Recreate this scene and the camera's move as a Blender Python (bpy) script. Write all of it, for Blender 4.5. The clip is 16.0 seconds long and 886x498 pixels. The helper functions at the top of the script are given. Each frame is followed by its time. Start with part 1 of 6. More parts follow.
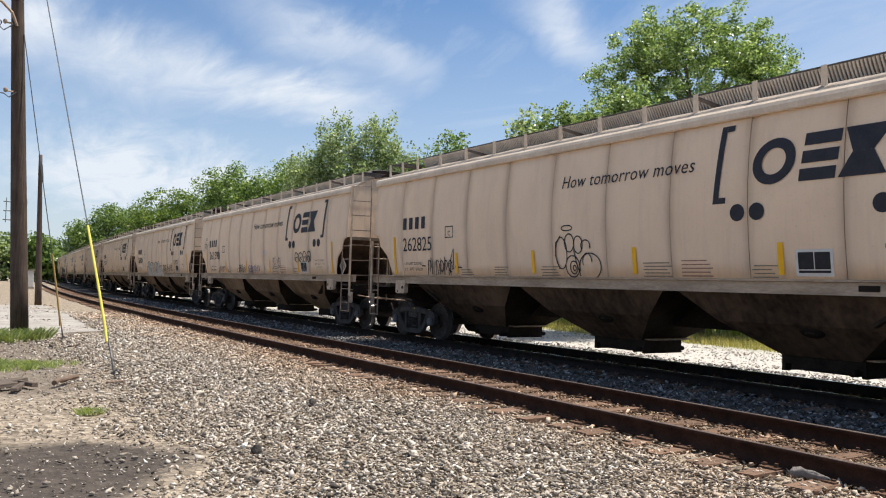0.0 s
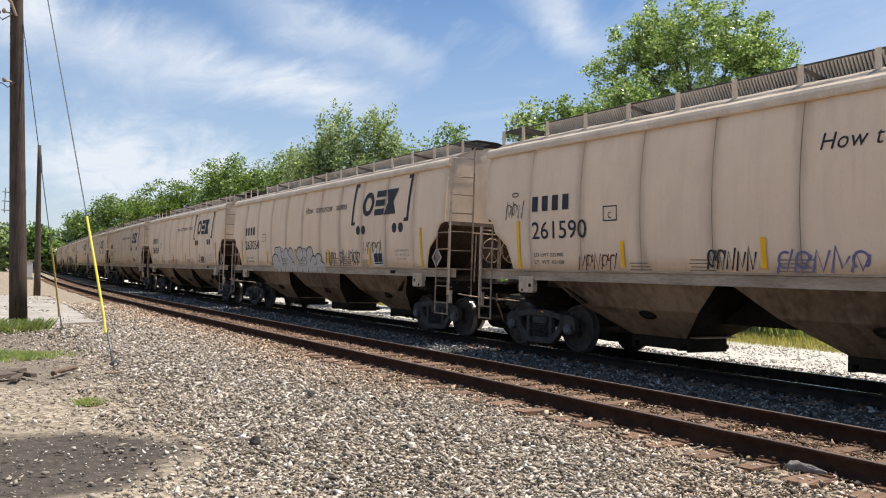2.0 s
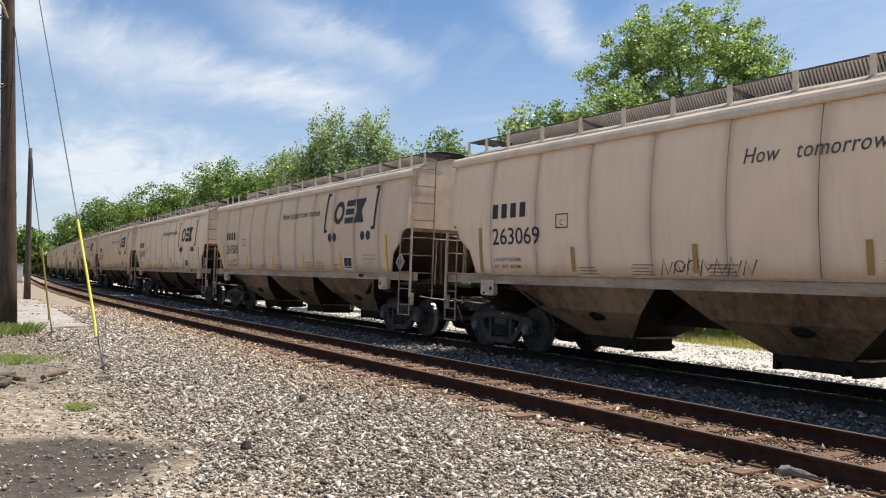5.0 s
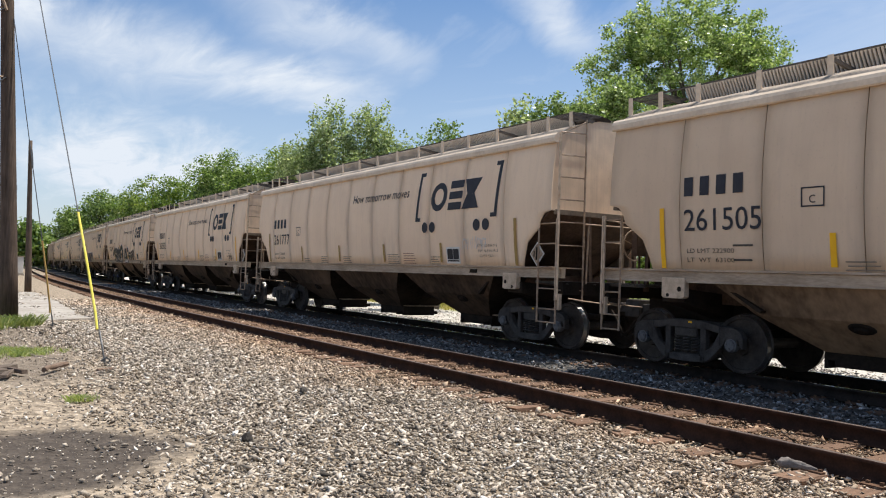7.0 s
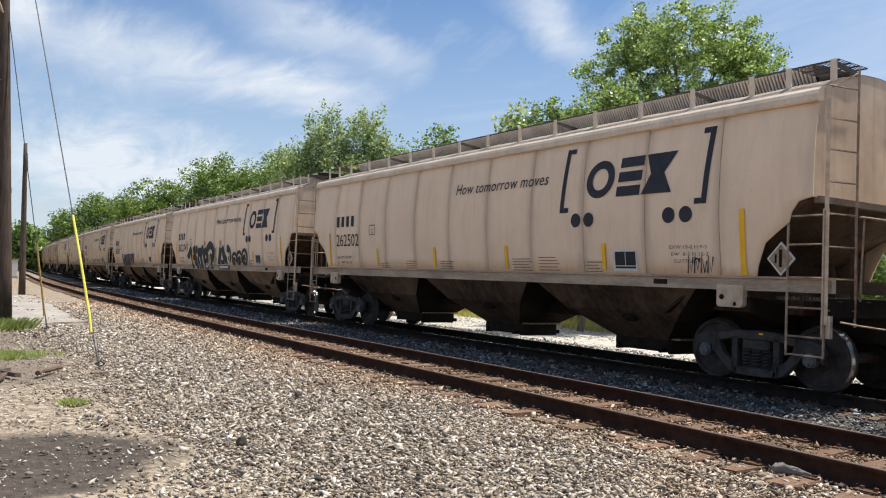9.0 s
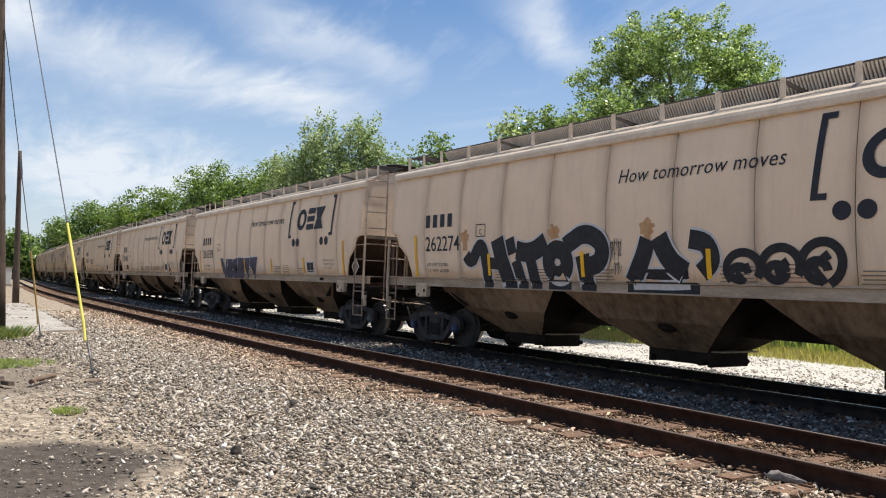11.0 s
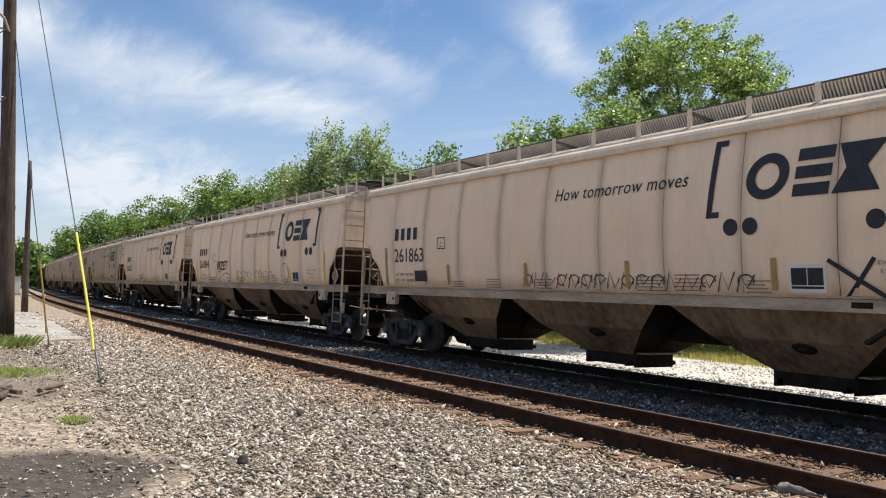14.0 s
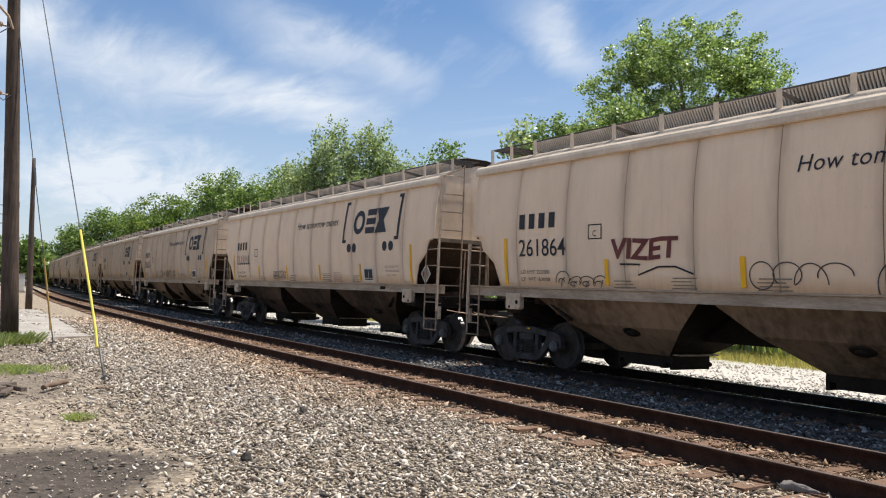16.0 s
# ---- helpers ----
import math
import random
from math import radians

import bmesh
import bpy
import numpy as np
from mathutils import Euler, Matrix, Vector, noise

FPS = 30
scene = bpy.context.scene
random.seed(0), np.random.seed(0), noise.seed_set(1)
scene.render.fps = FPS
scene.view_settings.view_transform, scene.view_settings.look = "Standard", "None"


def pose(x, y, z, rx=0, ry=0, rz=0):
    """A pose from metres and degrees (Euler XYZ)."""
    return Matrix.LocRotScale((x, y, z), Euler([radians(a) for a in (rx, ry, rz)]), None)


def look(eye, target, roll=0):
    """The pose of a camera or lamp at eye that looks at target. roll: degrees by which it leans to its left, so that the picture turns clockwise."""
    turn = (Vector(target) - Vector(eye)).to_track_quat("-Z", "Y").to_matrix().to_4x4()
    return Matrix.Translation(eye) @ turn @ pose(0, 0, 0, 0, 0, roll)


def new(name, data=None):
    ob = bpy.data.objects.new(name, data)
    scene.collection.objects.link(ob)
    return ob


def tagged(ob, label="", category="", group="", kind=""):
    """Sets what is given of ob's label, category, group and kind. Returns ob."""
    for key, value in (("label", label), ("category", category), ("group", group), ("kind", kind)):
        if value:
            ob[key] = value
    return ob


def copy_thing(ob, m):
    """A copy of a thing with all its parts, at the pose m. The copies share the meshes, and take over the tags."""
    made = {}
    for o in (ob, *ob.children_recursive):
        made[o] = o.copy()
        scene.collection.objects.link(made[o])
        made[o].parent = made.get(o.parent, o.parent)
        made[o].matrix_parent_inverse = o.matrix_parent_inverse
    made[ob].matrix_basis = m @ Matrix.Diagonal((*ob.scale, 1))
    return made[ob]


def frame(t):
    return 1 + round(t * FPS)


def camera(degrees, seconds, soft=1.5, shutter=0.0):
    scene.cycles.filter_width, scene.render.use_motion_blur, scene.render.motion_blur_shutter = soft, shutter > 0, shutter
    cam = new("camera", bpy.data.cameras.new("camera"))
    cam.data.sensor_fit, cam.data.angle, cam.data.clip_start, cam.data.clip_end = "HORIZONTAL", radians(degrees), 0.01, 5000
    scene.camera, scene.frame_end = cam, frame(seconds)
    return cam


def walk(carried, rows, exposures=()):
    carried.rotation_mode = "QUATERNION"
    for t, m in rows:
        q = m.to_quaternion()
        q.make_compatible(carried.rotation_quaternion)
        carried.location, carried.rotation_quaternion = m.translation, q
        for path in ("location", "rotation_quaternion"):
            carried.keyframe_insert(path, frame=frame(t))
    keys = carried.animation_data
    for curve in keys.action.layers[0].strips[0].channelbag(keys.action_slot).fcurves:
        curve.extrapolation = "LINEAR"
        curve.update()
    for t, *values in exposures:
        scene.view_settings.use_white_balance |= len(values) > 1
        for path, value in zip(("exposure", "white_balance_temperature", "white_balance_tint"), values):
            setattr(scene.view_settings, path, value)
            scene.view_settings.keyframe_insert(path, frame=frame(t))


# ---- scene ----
EYE = (0.0, 0.0, 1.607)
cam = camera(58.36, 16.0, soft=1.1)
# seconds, tilt, lean and heading in degrees of the hand-held camera
CAM_ROWS = [
    (0, 92.518, -1.556, -33.168),
    (0.5, 92.358, -1.465, -33.141),
    (1, 92.134, -1.530, -33.148),
    (1.5, 92.014, -1.675, -33.206),
    (2, 91.989, -1.835, -33.241),
    (2.5, 92.051, -1.882, -33.339),
    (3, 92.083, -1.877, -33.420),
    (3.5, 92.150, -1.829, -33.519),
    (4, 92.293, -1.856, -33.652),
    (6.5, 92.196, -2.005, -33.881),
    (7, 91.779, -1.957, -33.761),
    (7.5, 91.552, -1.955, -33.741),
    (8, 91.642, -2.076, -33.825),
    (8.5, 91.864, -2.143, -33.955),
    (9, 92.107, -2.165, -34.094),
    (11.5, 92.742, -2.106, -34.441),
    (12, 92.793, -2.117, -34.362),
    (12.5, 92.887, -2.207, -34.329),
    (13, 93.017, -2.210, -34.227),
    (13.5, 93.193, -2.205, -34.099),
    (14, 93.369, -2.232, -33.912),
    (14.5, 93.482, -2.204, -33.768),
    (15, 93.480, -2.185, -33.654),
    (15.5, 93.359, -2.193, -33.615),
    (16, 93.193, -2.286, -33.681),
]
walk(cam, [(t, pose(*EYE, a, b, c)) for t, a, b, c in CAM_ROWS], exposures=[(0.0, 0.0), (16.0, 0.0)])

# ---------------------------------------------------------------- light
SUN_WAY = Vector((-1.0, 0.20, -2.6)).normalized()      # the way the sunlight travels
sun_from = -SUN_WAY
SUN_ELEV = math.asin(sun_from.z)
SUN_AZ = math.atan2(sun_from.x, sun_from.y)            # clockwise from +Y
sun_data = bpy.data.lights.new("sun", "SUN")
sun_data.energy, sun_data.angle, sun_data.color = 6.2, radians(0.53), (1.0, 0.95, 0.87)
sun = new("sun", sun_data)
sun.matrix_world = look((0, 0, 60), Vector((0, 0, 60)) + SUN_WAY)


def node(nt, kind, x=0, y=0, **kw):
    n = nt.nodes.new(kind)
    n.location = (x, y)
    for k, v in kw.items():
        if k == "op":
            n.operation = v
        elif k == "blend":
            n.blend_type = v
        elif k == "dtype":
            n.data_type = v
    return n


def link(nt, a, b):
    nt.links.new(a, b)


def math_node(nt, op, a, b=None, c=None, clamp=False):
    n = nt.nodes.new("ShaderNodeMath")
    n.operation, n.use_clamp = op, clamp
    for i, v in enumerate((a, b, c)):
        if v is None:
            continue
        if isinstance(v, (int, float)):
            n.inputs[i].default_value = v
        else:
            nt.links.new(v, n.inputs[i])
    return n.outputs[0]


def ramp(nt, fac, stops):
    n = nt.nodes.new("ShaderNodeValToRGB")
    els = n.color_ramp.elements
    while len(els) < len(stops):
        els.new(0.5)
    for e, (p, c) in zip(els, stops):
        e.position, e.color = p, ((c, c, c, 1) if isinstance(c, (int, float)) else (*c, 1))
    nt.links.new(fac, n.inputs[0])
    return n.outputs[0]


def mix(nt, fac, a, b, blend="MIX"):
    n = nt.nodes.new("ShaderNodeMix")
    n.data_type, n.blend_type = "RGBA", blend
    for s, v in ((n.inputs[0], fac), (n.inputs[6], a), (n.inputs[7], b)):
        if isinstance(v, (int, float)):
            s.default_value = v
        elif isinstance(v, tuple):
            s.default_value = (*v, 1)
        else:
            nt.links.new(v, s)
    return n.outputs[2]


def noise_tex(nt, vec, scale, detail=4, rough=0.55, distort=0.0):
    n = nt.nodes.new("ShaderNodeTexNoise")
    n.inputs["Scale"].default_value, n.inputs["Detail"].default_value = scale, detail
    n.inputs["Roughness"].default_value, n.inputs["Distortion"].default_value = rough, distort
    if vec is not None:
        nt.links.new(vec, n.inputs["Vector"])
    return n.outputs["Fac"]


def mapped(nt, vec, scale=(1, 1, 1), rot=(0, 0, 0), loc=(0, 0, 0)):
    n = nt.nodes.new("ShaderNodeMapping")
    n.inputs["Scale"].default_value, n.inputs["Rotation"].default_value, n.inputs["Location"].default_value = scale, rot, loc
    nt.links.new(vec, n.inputs[0])
    return n.outputs[0]


# ---- sky: clear blue with thin high streaks of cirrus
world = bpy.data.worlds.new("sky")
scene.world = world
world.use_nodes = True
wt = world.node_tree
wt.nodes.clear()
sky = wt.nodes.new("ShaderNodeTexSky")
sky.sky_type, sky.sun_disc = "NISHITA", False
sky.sun_elevation, sky.sun_rotation = SUN_ELEV, SUN_AZ
sky.air_density, sky.dust_density, sky.ozone_density = 1.0, 1.2, 1.5
geo = wt.nodes.new("ShaderNodeTexCoord").outputs["Generated"]
sep = wt.nodes.new("ShaderNodeSeparateXYZ")
link(wt, geo, sep.inputs[0])
up = math_node(wt, "MAXIMUM", sep.outputs[2], 0.04)
lift = math_node(wt, "ADD", up, 0.12)
cx = math_node(wt, "DIVIDE", sep.outputs[0], lift)
cy = math_node(wt, "DIVIDE", sep.outputs[1], lift)
comb = wt.nodes.new("ShaderNodeCombineXYZ")
link(wt, cx, comb.inputs[0]), link(wt, cy, comb.inputs[1])
flat = comb.outputs[0]
streak = noise_tex(wt, mapped(wt, flat, (1.5, 0.55, 1.0), (0, 0, radians(-28)), (3.1, 1.7, 0)), 1.6, 8, 0.62, 1.1)
fine = noise_tex(wt, mapped(wt, flat, (2.6, 1.3, 1.0), (0, 0, radians(35)), (1.3, 4.2, 0)), 2.6, 7, 0.62, 0.8)
broad = noise_tex(wt, mapped(wt, flat, (0.55, 0.4, 1.0), (0, 0, radians(20)), (7.4, 2.2, 0)), 1.0, 3, 0.5, 0.3)
# drifts of cirrus: middle, long and cross way, half length, half width, thickness
CLOUDS = [
    ((0.1762, 0.9531, 0.2460), (0.9679, -0.1223, -0.2195), (-0.1791, 0.2767, -0.9441), 0.1150, 0.0426, 0.75),
    ((0.3630, 0.9049, 0.2223), (0.9237, -0.3181, -0.2135), (-0.1225, 0.2828, -0.9513), 0.1324, 0.0300, 0.95),
    ((0.1649, 0.9784, 0.1243), (0.9859, -0.1600, -0.0489), (-0.0279, 0.1306, -0.9910), 0.1650, 0.0600, 0.85),
    ((0.3849, 0.8748, 0.2943), (0.9038, -0.2926, -0.3123), (-0.1871, 0.3862, -0.9033), 0.1050, 0.0330, 0.75),
    ((0.6331, 0.7093, 0.3100), (0.6688, -0.2995, -0.6805), (-0.3898, 0.6382, -0.6639), 0.0687, 0.0315, 0.83),
    ((0.4909, 0.8337, 0.2528), (0.8680, -0.4432, -0.2238), (-0.0746, 0.3293, -0.9413), 0.0432, 0.0278, 0.33),
    ((0.0691, 0.9600, 0.2712), (0.8297, 0.0956, -0.5499), (-0.5538, 0.2630, -0.7900), 0.0478, 0.0555, 0.70),
    ((0.2783, 0.9543, 0.1092), (0.9460, -0.2920, 0.1410), (0.1664, 0.0640, -0.9840), 0.1900, 0.0420, 0.60),
    ((0.8338, 0.4634, 0.3002), (0.5486, -0.6341, -0.5450), (-0.0622, 0.6191, -0.7829), 0.0444, 0.0463, 0.33),
]


def along(vec):
    n = wt.nodes.new("ShaderNodeVectorMath")
    n.operation = "DOT_PRODUCT"
    link(wt, geo, n.inputs[0])
    n.inputs[1].default_value = vec
    return n.outputs["Value"]


drift = None
warp = math_node(wt, "MULTIPLY", math_node(wt, "SUBTRACT", streak, 0.5), 0.10)
for mid, long_way, cross, half_l, half_w, thick in CLOUDS:
    s0 = math_node(wt, "DIVIDE", along(long_way), half_l)
    c0 = math_node(wt, "DIVIDE", math_node(wt, "ADD", math_node(wt, "SUBTRACT", along(cross), 0.0), warp), half_w)
    m0 = math_node(wt, "GREATER_THAN", along(mid), 0.3)
    q0 = math_node(wt, "ADD", math_node(wt, "POWER", math_node(wt, "ABSOLUTE", s0), 2.0), math_node(wt, "POWER", math_node(wt, "ABSOLUTE", c0), 2.0))
    e0 = math_node(wt, "MULTIPLY", math_node(wt, "MULTIPLY", math_node(wt, "EXPONENT", math_node(wt, "MULTIPLY", q0, -1.0)), thick), m0)
    drift = e0 if drift is None else math_node(wt, "ADD", drift, e0)
texture = ramp(wt, math_node(wt, "MULTIPLY_ADD", fine, 0.6, math_node(wt, "MULTIPLY", streak, 0.5)), [(0.30, 0.42), (0.70, 1.08)])
wisp = math_node(wt, "MULTIPLY", drift, texture, clamp=True)
loose = ramp(wt, math_node(wt, "MULTIPLY_ADD", broad, 0.55, math_node(wt, "MULTIPLY", streak, 0.62)), [(0.52, 0.0), (0.70, 0.38), (0.84, 0.6)])
haze = ramp(wt, up, [(0.02, 0.66), (0.14, 0.34), (0.34, 0.0)])
cover = math_node(wt, "MAXIMUM", math_node(wt, "MAXIMUM", wisp, math_node(wt, "MULTIPLY", loose, 0.8)), haze)
skycol = mix(wt, 1.0, sky.outputs[0], (0.80, 1.00, 1.18), "MULTIPLY")
both = mix(wt, cover, skycol, (7.0, 7.55, 8.3))
bg = wt.nodes.new("ShaderNodeBackground")
bg.inputs[1].default_value = 0.114
link(wt, both, bg.inputs[0])
wout = wt.nodes.new("ShaderNodeOutputWorld")
link(wt, bg.outputs[0], wout.inputs[0])


# ---------------------------------------------------------------- materials
def material(name, rough=0.7, metal=0.0, spec=0.35):
    m = bpy.data.materials.new(name)
    m.use_nodes = True
    nt = m.node_tree
    p = nt.nodes["Principled BSDF"]
    p.inputs["Roughness"].default_value, p.inputs["Metallic"].default_value = rough, metal
    p.inputs["Specular IOR Level"].default_value = spec
    return m, nt, p


def bump(nt, p, height, strength=0.4, dist=0.02):
    b = nt.nodes.new("ShaderNodeBump")
    b.inputs["Strength"].default_value, b.inputs["Distance"].default_value = strength, dist
    nt.links.new(height, b.inputs["Height"])
    nt.links.new(b.outputs[0], p.inputs["Normal"])


def obj_co(nt):
    return nt.nodes.new("ShaderNodeTexCoord").outputs["Object"]


def world_co(nt):
    return nt.nodes.new("ShaderNodeNewGeometry").outputs["Position"]


def obj_rand(nt):
    return nt.nodes.new("ShaderNodeObjectInfo").outputs["Random"]


def island_rand(nt):
    return nt.nodes.new("ShaderNodeNewGeometry").outputs["Random Per Island"]


def simple(name, a, b, scale=6.0, rough=0.7, metal=0.0, strength=0.25, stretch=(1, 1, 1), spec=0.35):
    """Two close colours mottled by coarse and fine noise, with fine relief."""
    m, nt, p = material(name, rough, metal, spec)
    co = mapped(nt, obj_co(nt), stretch)
    n1 = noise_tex(nt, co, scale, 5, 0.6)
    n2 = noise_tex(nt, co, scale * 9, 3, 0.6)
    f = math_node(nt, "MULTIPLY_ADD", n2, 0.4, math_node(nt, "MULTIPLY", n1, 0.75))
    link(nt, ramp(nt, f, [(0.40, a), (0.72, b)]), p.inputs["Base Color"])
    bump(nt, p, f, strength, 0.01)
    return m


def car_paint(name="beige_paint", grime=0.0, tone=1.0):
    """Beige hopper paint: streaks of rust and road dirt down the sides."""
    m, nt, p = material(name, 0.85, 0.0, 0.04)
    co = obj_co(nt)
    rnd = obj_rand(nt)
    off = nt.nodes.new("ShaderNodeVectorMath")
    off.operation = "ADD"
    link(nt, co, off.inputs[0])
    cc = nt.nodes.new("ShaderNodeCombineXYZ")
    link(nt, math_node(nt, "MULTIPLY", rnd, 37.0), cc.inputs[1])
    link(nt, cc.outputs[0], off.inputs[1])
    v = off.outputs[0]
    streaks = noise_tex(nt, mapped(nt, v, (1.0, 2.4, 0.5)), 1.5, 5, 0.6, 0.6)
    blot = noise_tex(nt, v, 1.3, 4, 0.55)
    grain = noise_tex(nt, v, 28.0, 4, 0.65)
    base = mix(nt, ramp(nt, blot, [(0.35, 0.0), (0.7, 1.0)]), (0.95 * tone, 0.725 * tone, 0.515 * tone), (0.88 * tone, 0.66 * tone, 0.465 * tone))
    base = mix(nt, math_node(nt, "MULTIPLY", rnd, 0.35), base, (0.86, 0.69, 0.52))
    base = mix(nt, math_node(nt, "MULTIPLY", ramp(nt, streaks, [(0.50, 0.0), (0.76, 1.0)]), 0.17), base, (0.42, 0.31, 0.225))
    sy = nt.nodes.new("ShaderNodeSeparateXYZ")
    link(nt, co, sy.inputs[0])
    edge = math_node(nt, "MULTIPLY_ADD", math_node(nt, "ABSOLUTE", sy.outputs[1]), 1.0, math_node(nt, "MULTIPLY_ADD", streaks, 0.22, -0.11))
    stain = math_node(nt, "MULTIPLY", ramp(nt, edge, [(0.60, 0.0), (0.74, 1.0)]), math_node(nt, "LESS_THAN", math_node(nt, "ABSOLUTE", sy.outputs[1]), 0.80))
    base = mix(nt, math_node(nt, "MULTIPLY", stain, 0.22), base, (0.30, 0.205, 0.14))
    base = mix(nt, math_node(nt, "MULTIPLY", ramp(nt, grain, [(0.60, 0.0), (0.75, 1.0)]), 0.25), base, (0.30, 0.21, 0.15))
    # thin runs of dirty water, and a browner tone towards the foot of the sheet
    runs = noise_tex(nt, mapped(nt, v, (6.0, 9.0, 0.22)), 1.7, 5, 0.6, 0.2)
    base = mix(nt, math_node(nt, "MULTIPLY", ramp(nt, runs, [(0.52, 0.0), (0.74, 1.0)]), 0.07 + 0.9 * grime), base, (0.36, 0.26, 0.18))
    low = ramp(nt, math_node(nt, "MULTIPLY_ADD", runs, 0.9, math_node(nt, "MULTIPLY_ADD", sy.outputs[2], -0.9, 1.35)), [(0.25, 0.0), (0.75, 1.0)])
    base = mix(nt, math_node(nt, "MULTIPLY", low, 0.30), base, (0.46, 0.345, 0.245))
    if grime:
        base = mix(nt, math_node(nt, "MULTIPLY", ramp(nt, blot, [(0.34, 0.0), (0.60, 1.0)]), grime), base, (0.22, 0.15, 0.10))
    link(nt, base, p.inputs["Base Color"])
    bump(nt, p, math_node(nt, "MULTIPLY_ADD", grain, 0.2, blot), 0.12, 0.02)
    return m


def gravel_mat(name, warm, lights):
    """Crushed stone: every stone its own tone."""
    m, nt, p = material(name, 0.85, 0.0, 0.2)
    r = island_rand(nt)
    co = world_co(nt)
    tone = ramp(nt, r, [(0.0, lights[0]), (0.35, lights[1]), (0.7, lights[2]), (0.93, lights[3]), (1.0, lights[4])])
    n = noise_tex(nt, co, 0.45, 3, 0.5)
    sx = nt.nodes.new("ShaderNodeSeparateXYZ")
    link(nt, co, sx.inputs[0])
    near = math_node(nt, "MULTIPLY_ADD", n, 1.6, math_node(nt, "MULTIPLY_ADD", sx.outputs[0], 0.32, -2.1))
    tone = mix(nt, ramp(nt, near, [(0.15, 0.0), (0.9, 0.75)]), tone, mix(nt, 1.0, tone, warm, "MULTIPLY"))
    g = noise_tex(nt, co, 60.0, 3, 0.6)
    tone = mix(nt, 0.35, tone, mix(nt, 1.0, tone, ramp(nt, g, [(0.3, 0.45), (0.7, 1.4)]), "MULTIPLY"))
    link(nt, tone, p.inputs["Base Color"])
    bump(nt, p, g, 0.3, 0.01)
    return m


def ground_mat():
    """Packed soil and fines between the stones: grey-tan stone dust, a dark cinder patch, grassy verges far off."""
    m, nt, p = material("ground", 0.95, 0.0, 0.15)
    co = world_co(nt)
    sx = nt.nodes.new("ShaderNodeSeparateXYZ")
    link(nt, co, sx.inputs[0])
    x, y = sx.outputs[0], sx.outputs[1]
    n0 = noise_tex(nt, co, 0.9, 5, 0.6)
    n1 = noise_tex(nt, co, 7.0, 5, 0.65)
    n2 = noise_tex(nt, co, 45.0, 3, 0.6)
    vor = nt.nodes.new("ShaderNodeTexVoronoi")
    vor.inputs["Scale"].default_value = 17.0
    link(nt, co, vor.inputs["Vector"])
    peb = vor.outputs["Color"]
    xe = math_node(nt, "SUBTRACT", x, math_node(nt, "DIVIDE", math_node(nt, "MULTIPLY", y, y), 2000.0))
    base = mix(nt, ramp(nt, n1, [(0.3, 0.0), (0.7, 1.0)]), (0.19, 0.148, 0.105), (0.43, 0.35, 0.262))
    base = mix(nt, 0.55, base, mix(nt, 1.0, base, ramp(nt, peb, [(0.1, 0.25), (0.5, 0.9), (0.95, 1.9)]), "MULTIPLY"))
    # brown soil round the grass
    soil = math_node(nt, "MULTIPLY", ramp(nt, math_node(nt, "MULTIPLY_ADD", n0, 2.2, math_node(nt, "MULTIPLY_ADD", x, -1.0, 1.7)), [(0.2, 0.0), (0.9, 1.0)]), ramp(nt, math_node(nt, "MULTIPLY_ADD", n0, 2.0, math_node(nt, "MULTIPLY_ADD", y, 0.8, -9.9)), [(0.2, 0.0), (0.9, 1.0)]))
    base = mix(nt, math_node(nt, "MULTIPLY", soil, 0.75), base, mix(nt, n1, (0.11, 0.085, 0.065), (0.22, 0.18, 0.14)))
    # train's shade painted into the dust between the tracks, pale gravel beyond
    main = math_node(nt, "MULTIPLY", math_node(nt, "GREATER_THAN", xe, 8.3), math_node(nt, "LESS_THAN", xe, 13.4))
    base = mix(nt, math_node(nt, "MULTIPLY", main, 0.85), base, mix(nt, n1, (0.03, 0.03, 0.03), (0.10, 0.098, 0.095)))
    lane = ramp(nt, math_node(nt, "MULTIPLY_ADD", n0, 0.6, math_node(nt, "SUBTRACT", xe, 13.6)), [(0.1, 0.0), (0.7, 1.0)])
    base = mix(nt, lane, base, mix(nt, n1, (0.43, 0.395, 0.345), (0.60, 0.56, 0.50)))
    # an oval patch of dark cinders
    ex = math_node(nt, "POWER", math_node(nt, "ABSOLUTE", math_node(nt, "DIVIDE", math_node(nt, "SUBTRACT", x, 0.85), 1.4)), 2.0)
    ey = math_node(nt, "POWER", math_node(nt, "ABSOLUTE", math_node(nt, "DIVIDE", math_node(nt, "SUBTRACT", y, 7.35), 1.35)), 2.0)
    oval = math_node(nt, "SUBTRACT", math_node(nt, "ADD", ex, ey), math_node(nt, "MULTIPLY_ADD", n0, 1.3, math_node(nt, "MULTIPLY_ADD", n1, 0.5, -0.9)))
    dark = ramp(nt, oval, [(0.55, 1.0), (1.0, 0.0)])
    base = mix(nt, math_node(nt, "MULTIPLY", dark, 0.92), base, mix(nt, n1, (0.030, 0.024, 0.021), (0.10, 0.081, 0.067)))
    # grassed land far to the other side of the line
    gr = ramp(nt, math_node(nt, "MULTIPLY_ADD", n0, 1.4, math_node(nt, "MULTIPLY_ADD", xe, 0.5, -11.0)), [(0.2, 0.0), (0.9, 1.0)])
    base = mix(nt, gr, base, mix(nt, n1, (0.10, 0.15, 0.03), (0.30, 0.29, 0.09)))
    link(nt, base, p.inputs["Base Color"])
    bump(nt, p, math_node(nt, "MULTIPLY_ADD", n2, 0.4, vor.outputs["Distance"]), 0.7, 0.03)
    return m


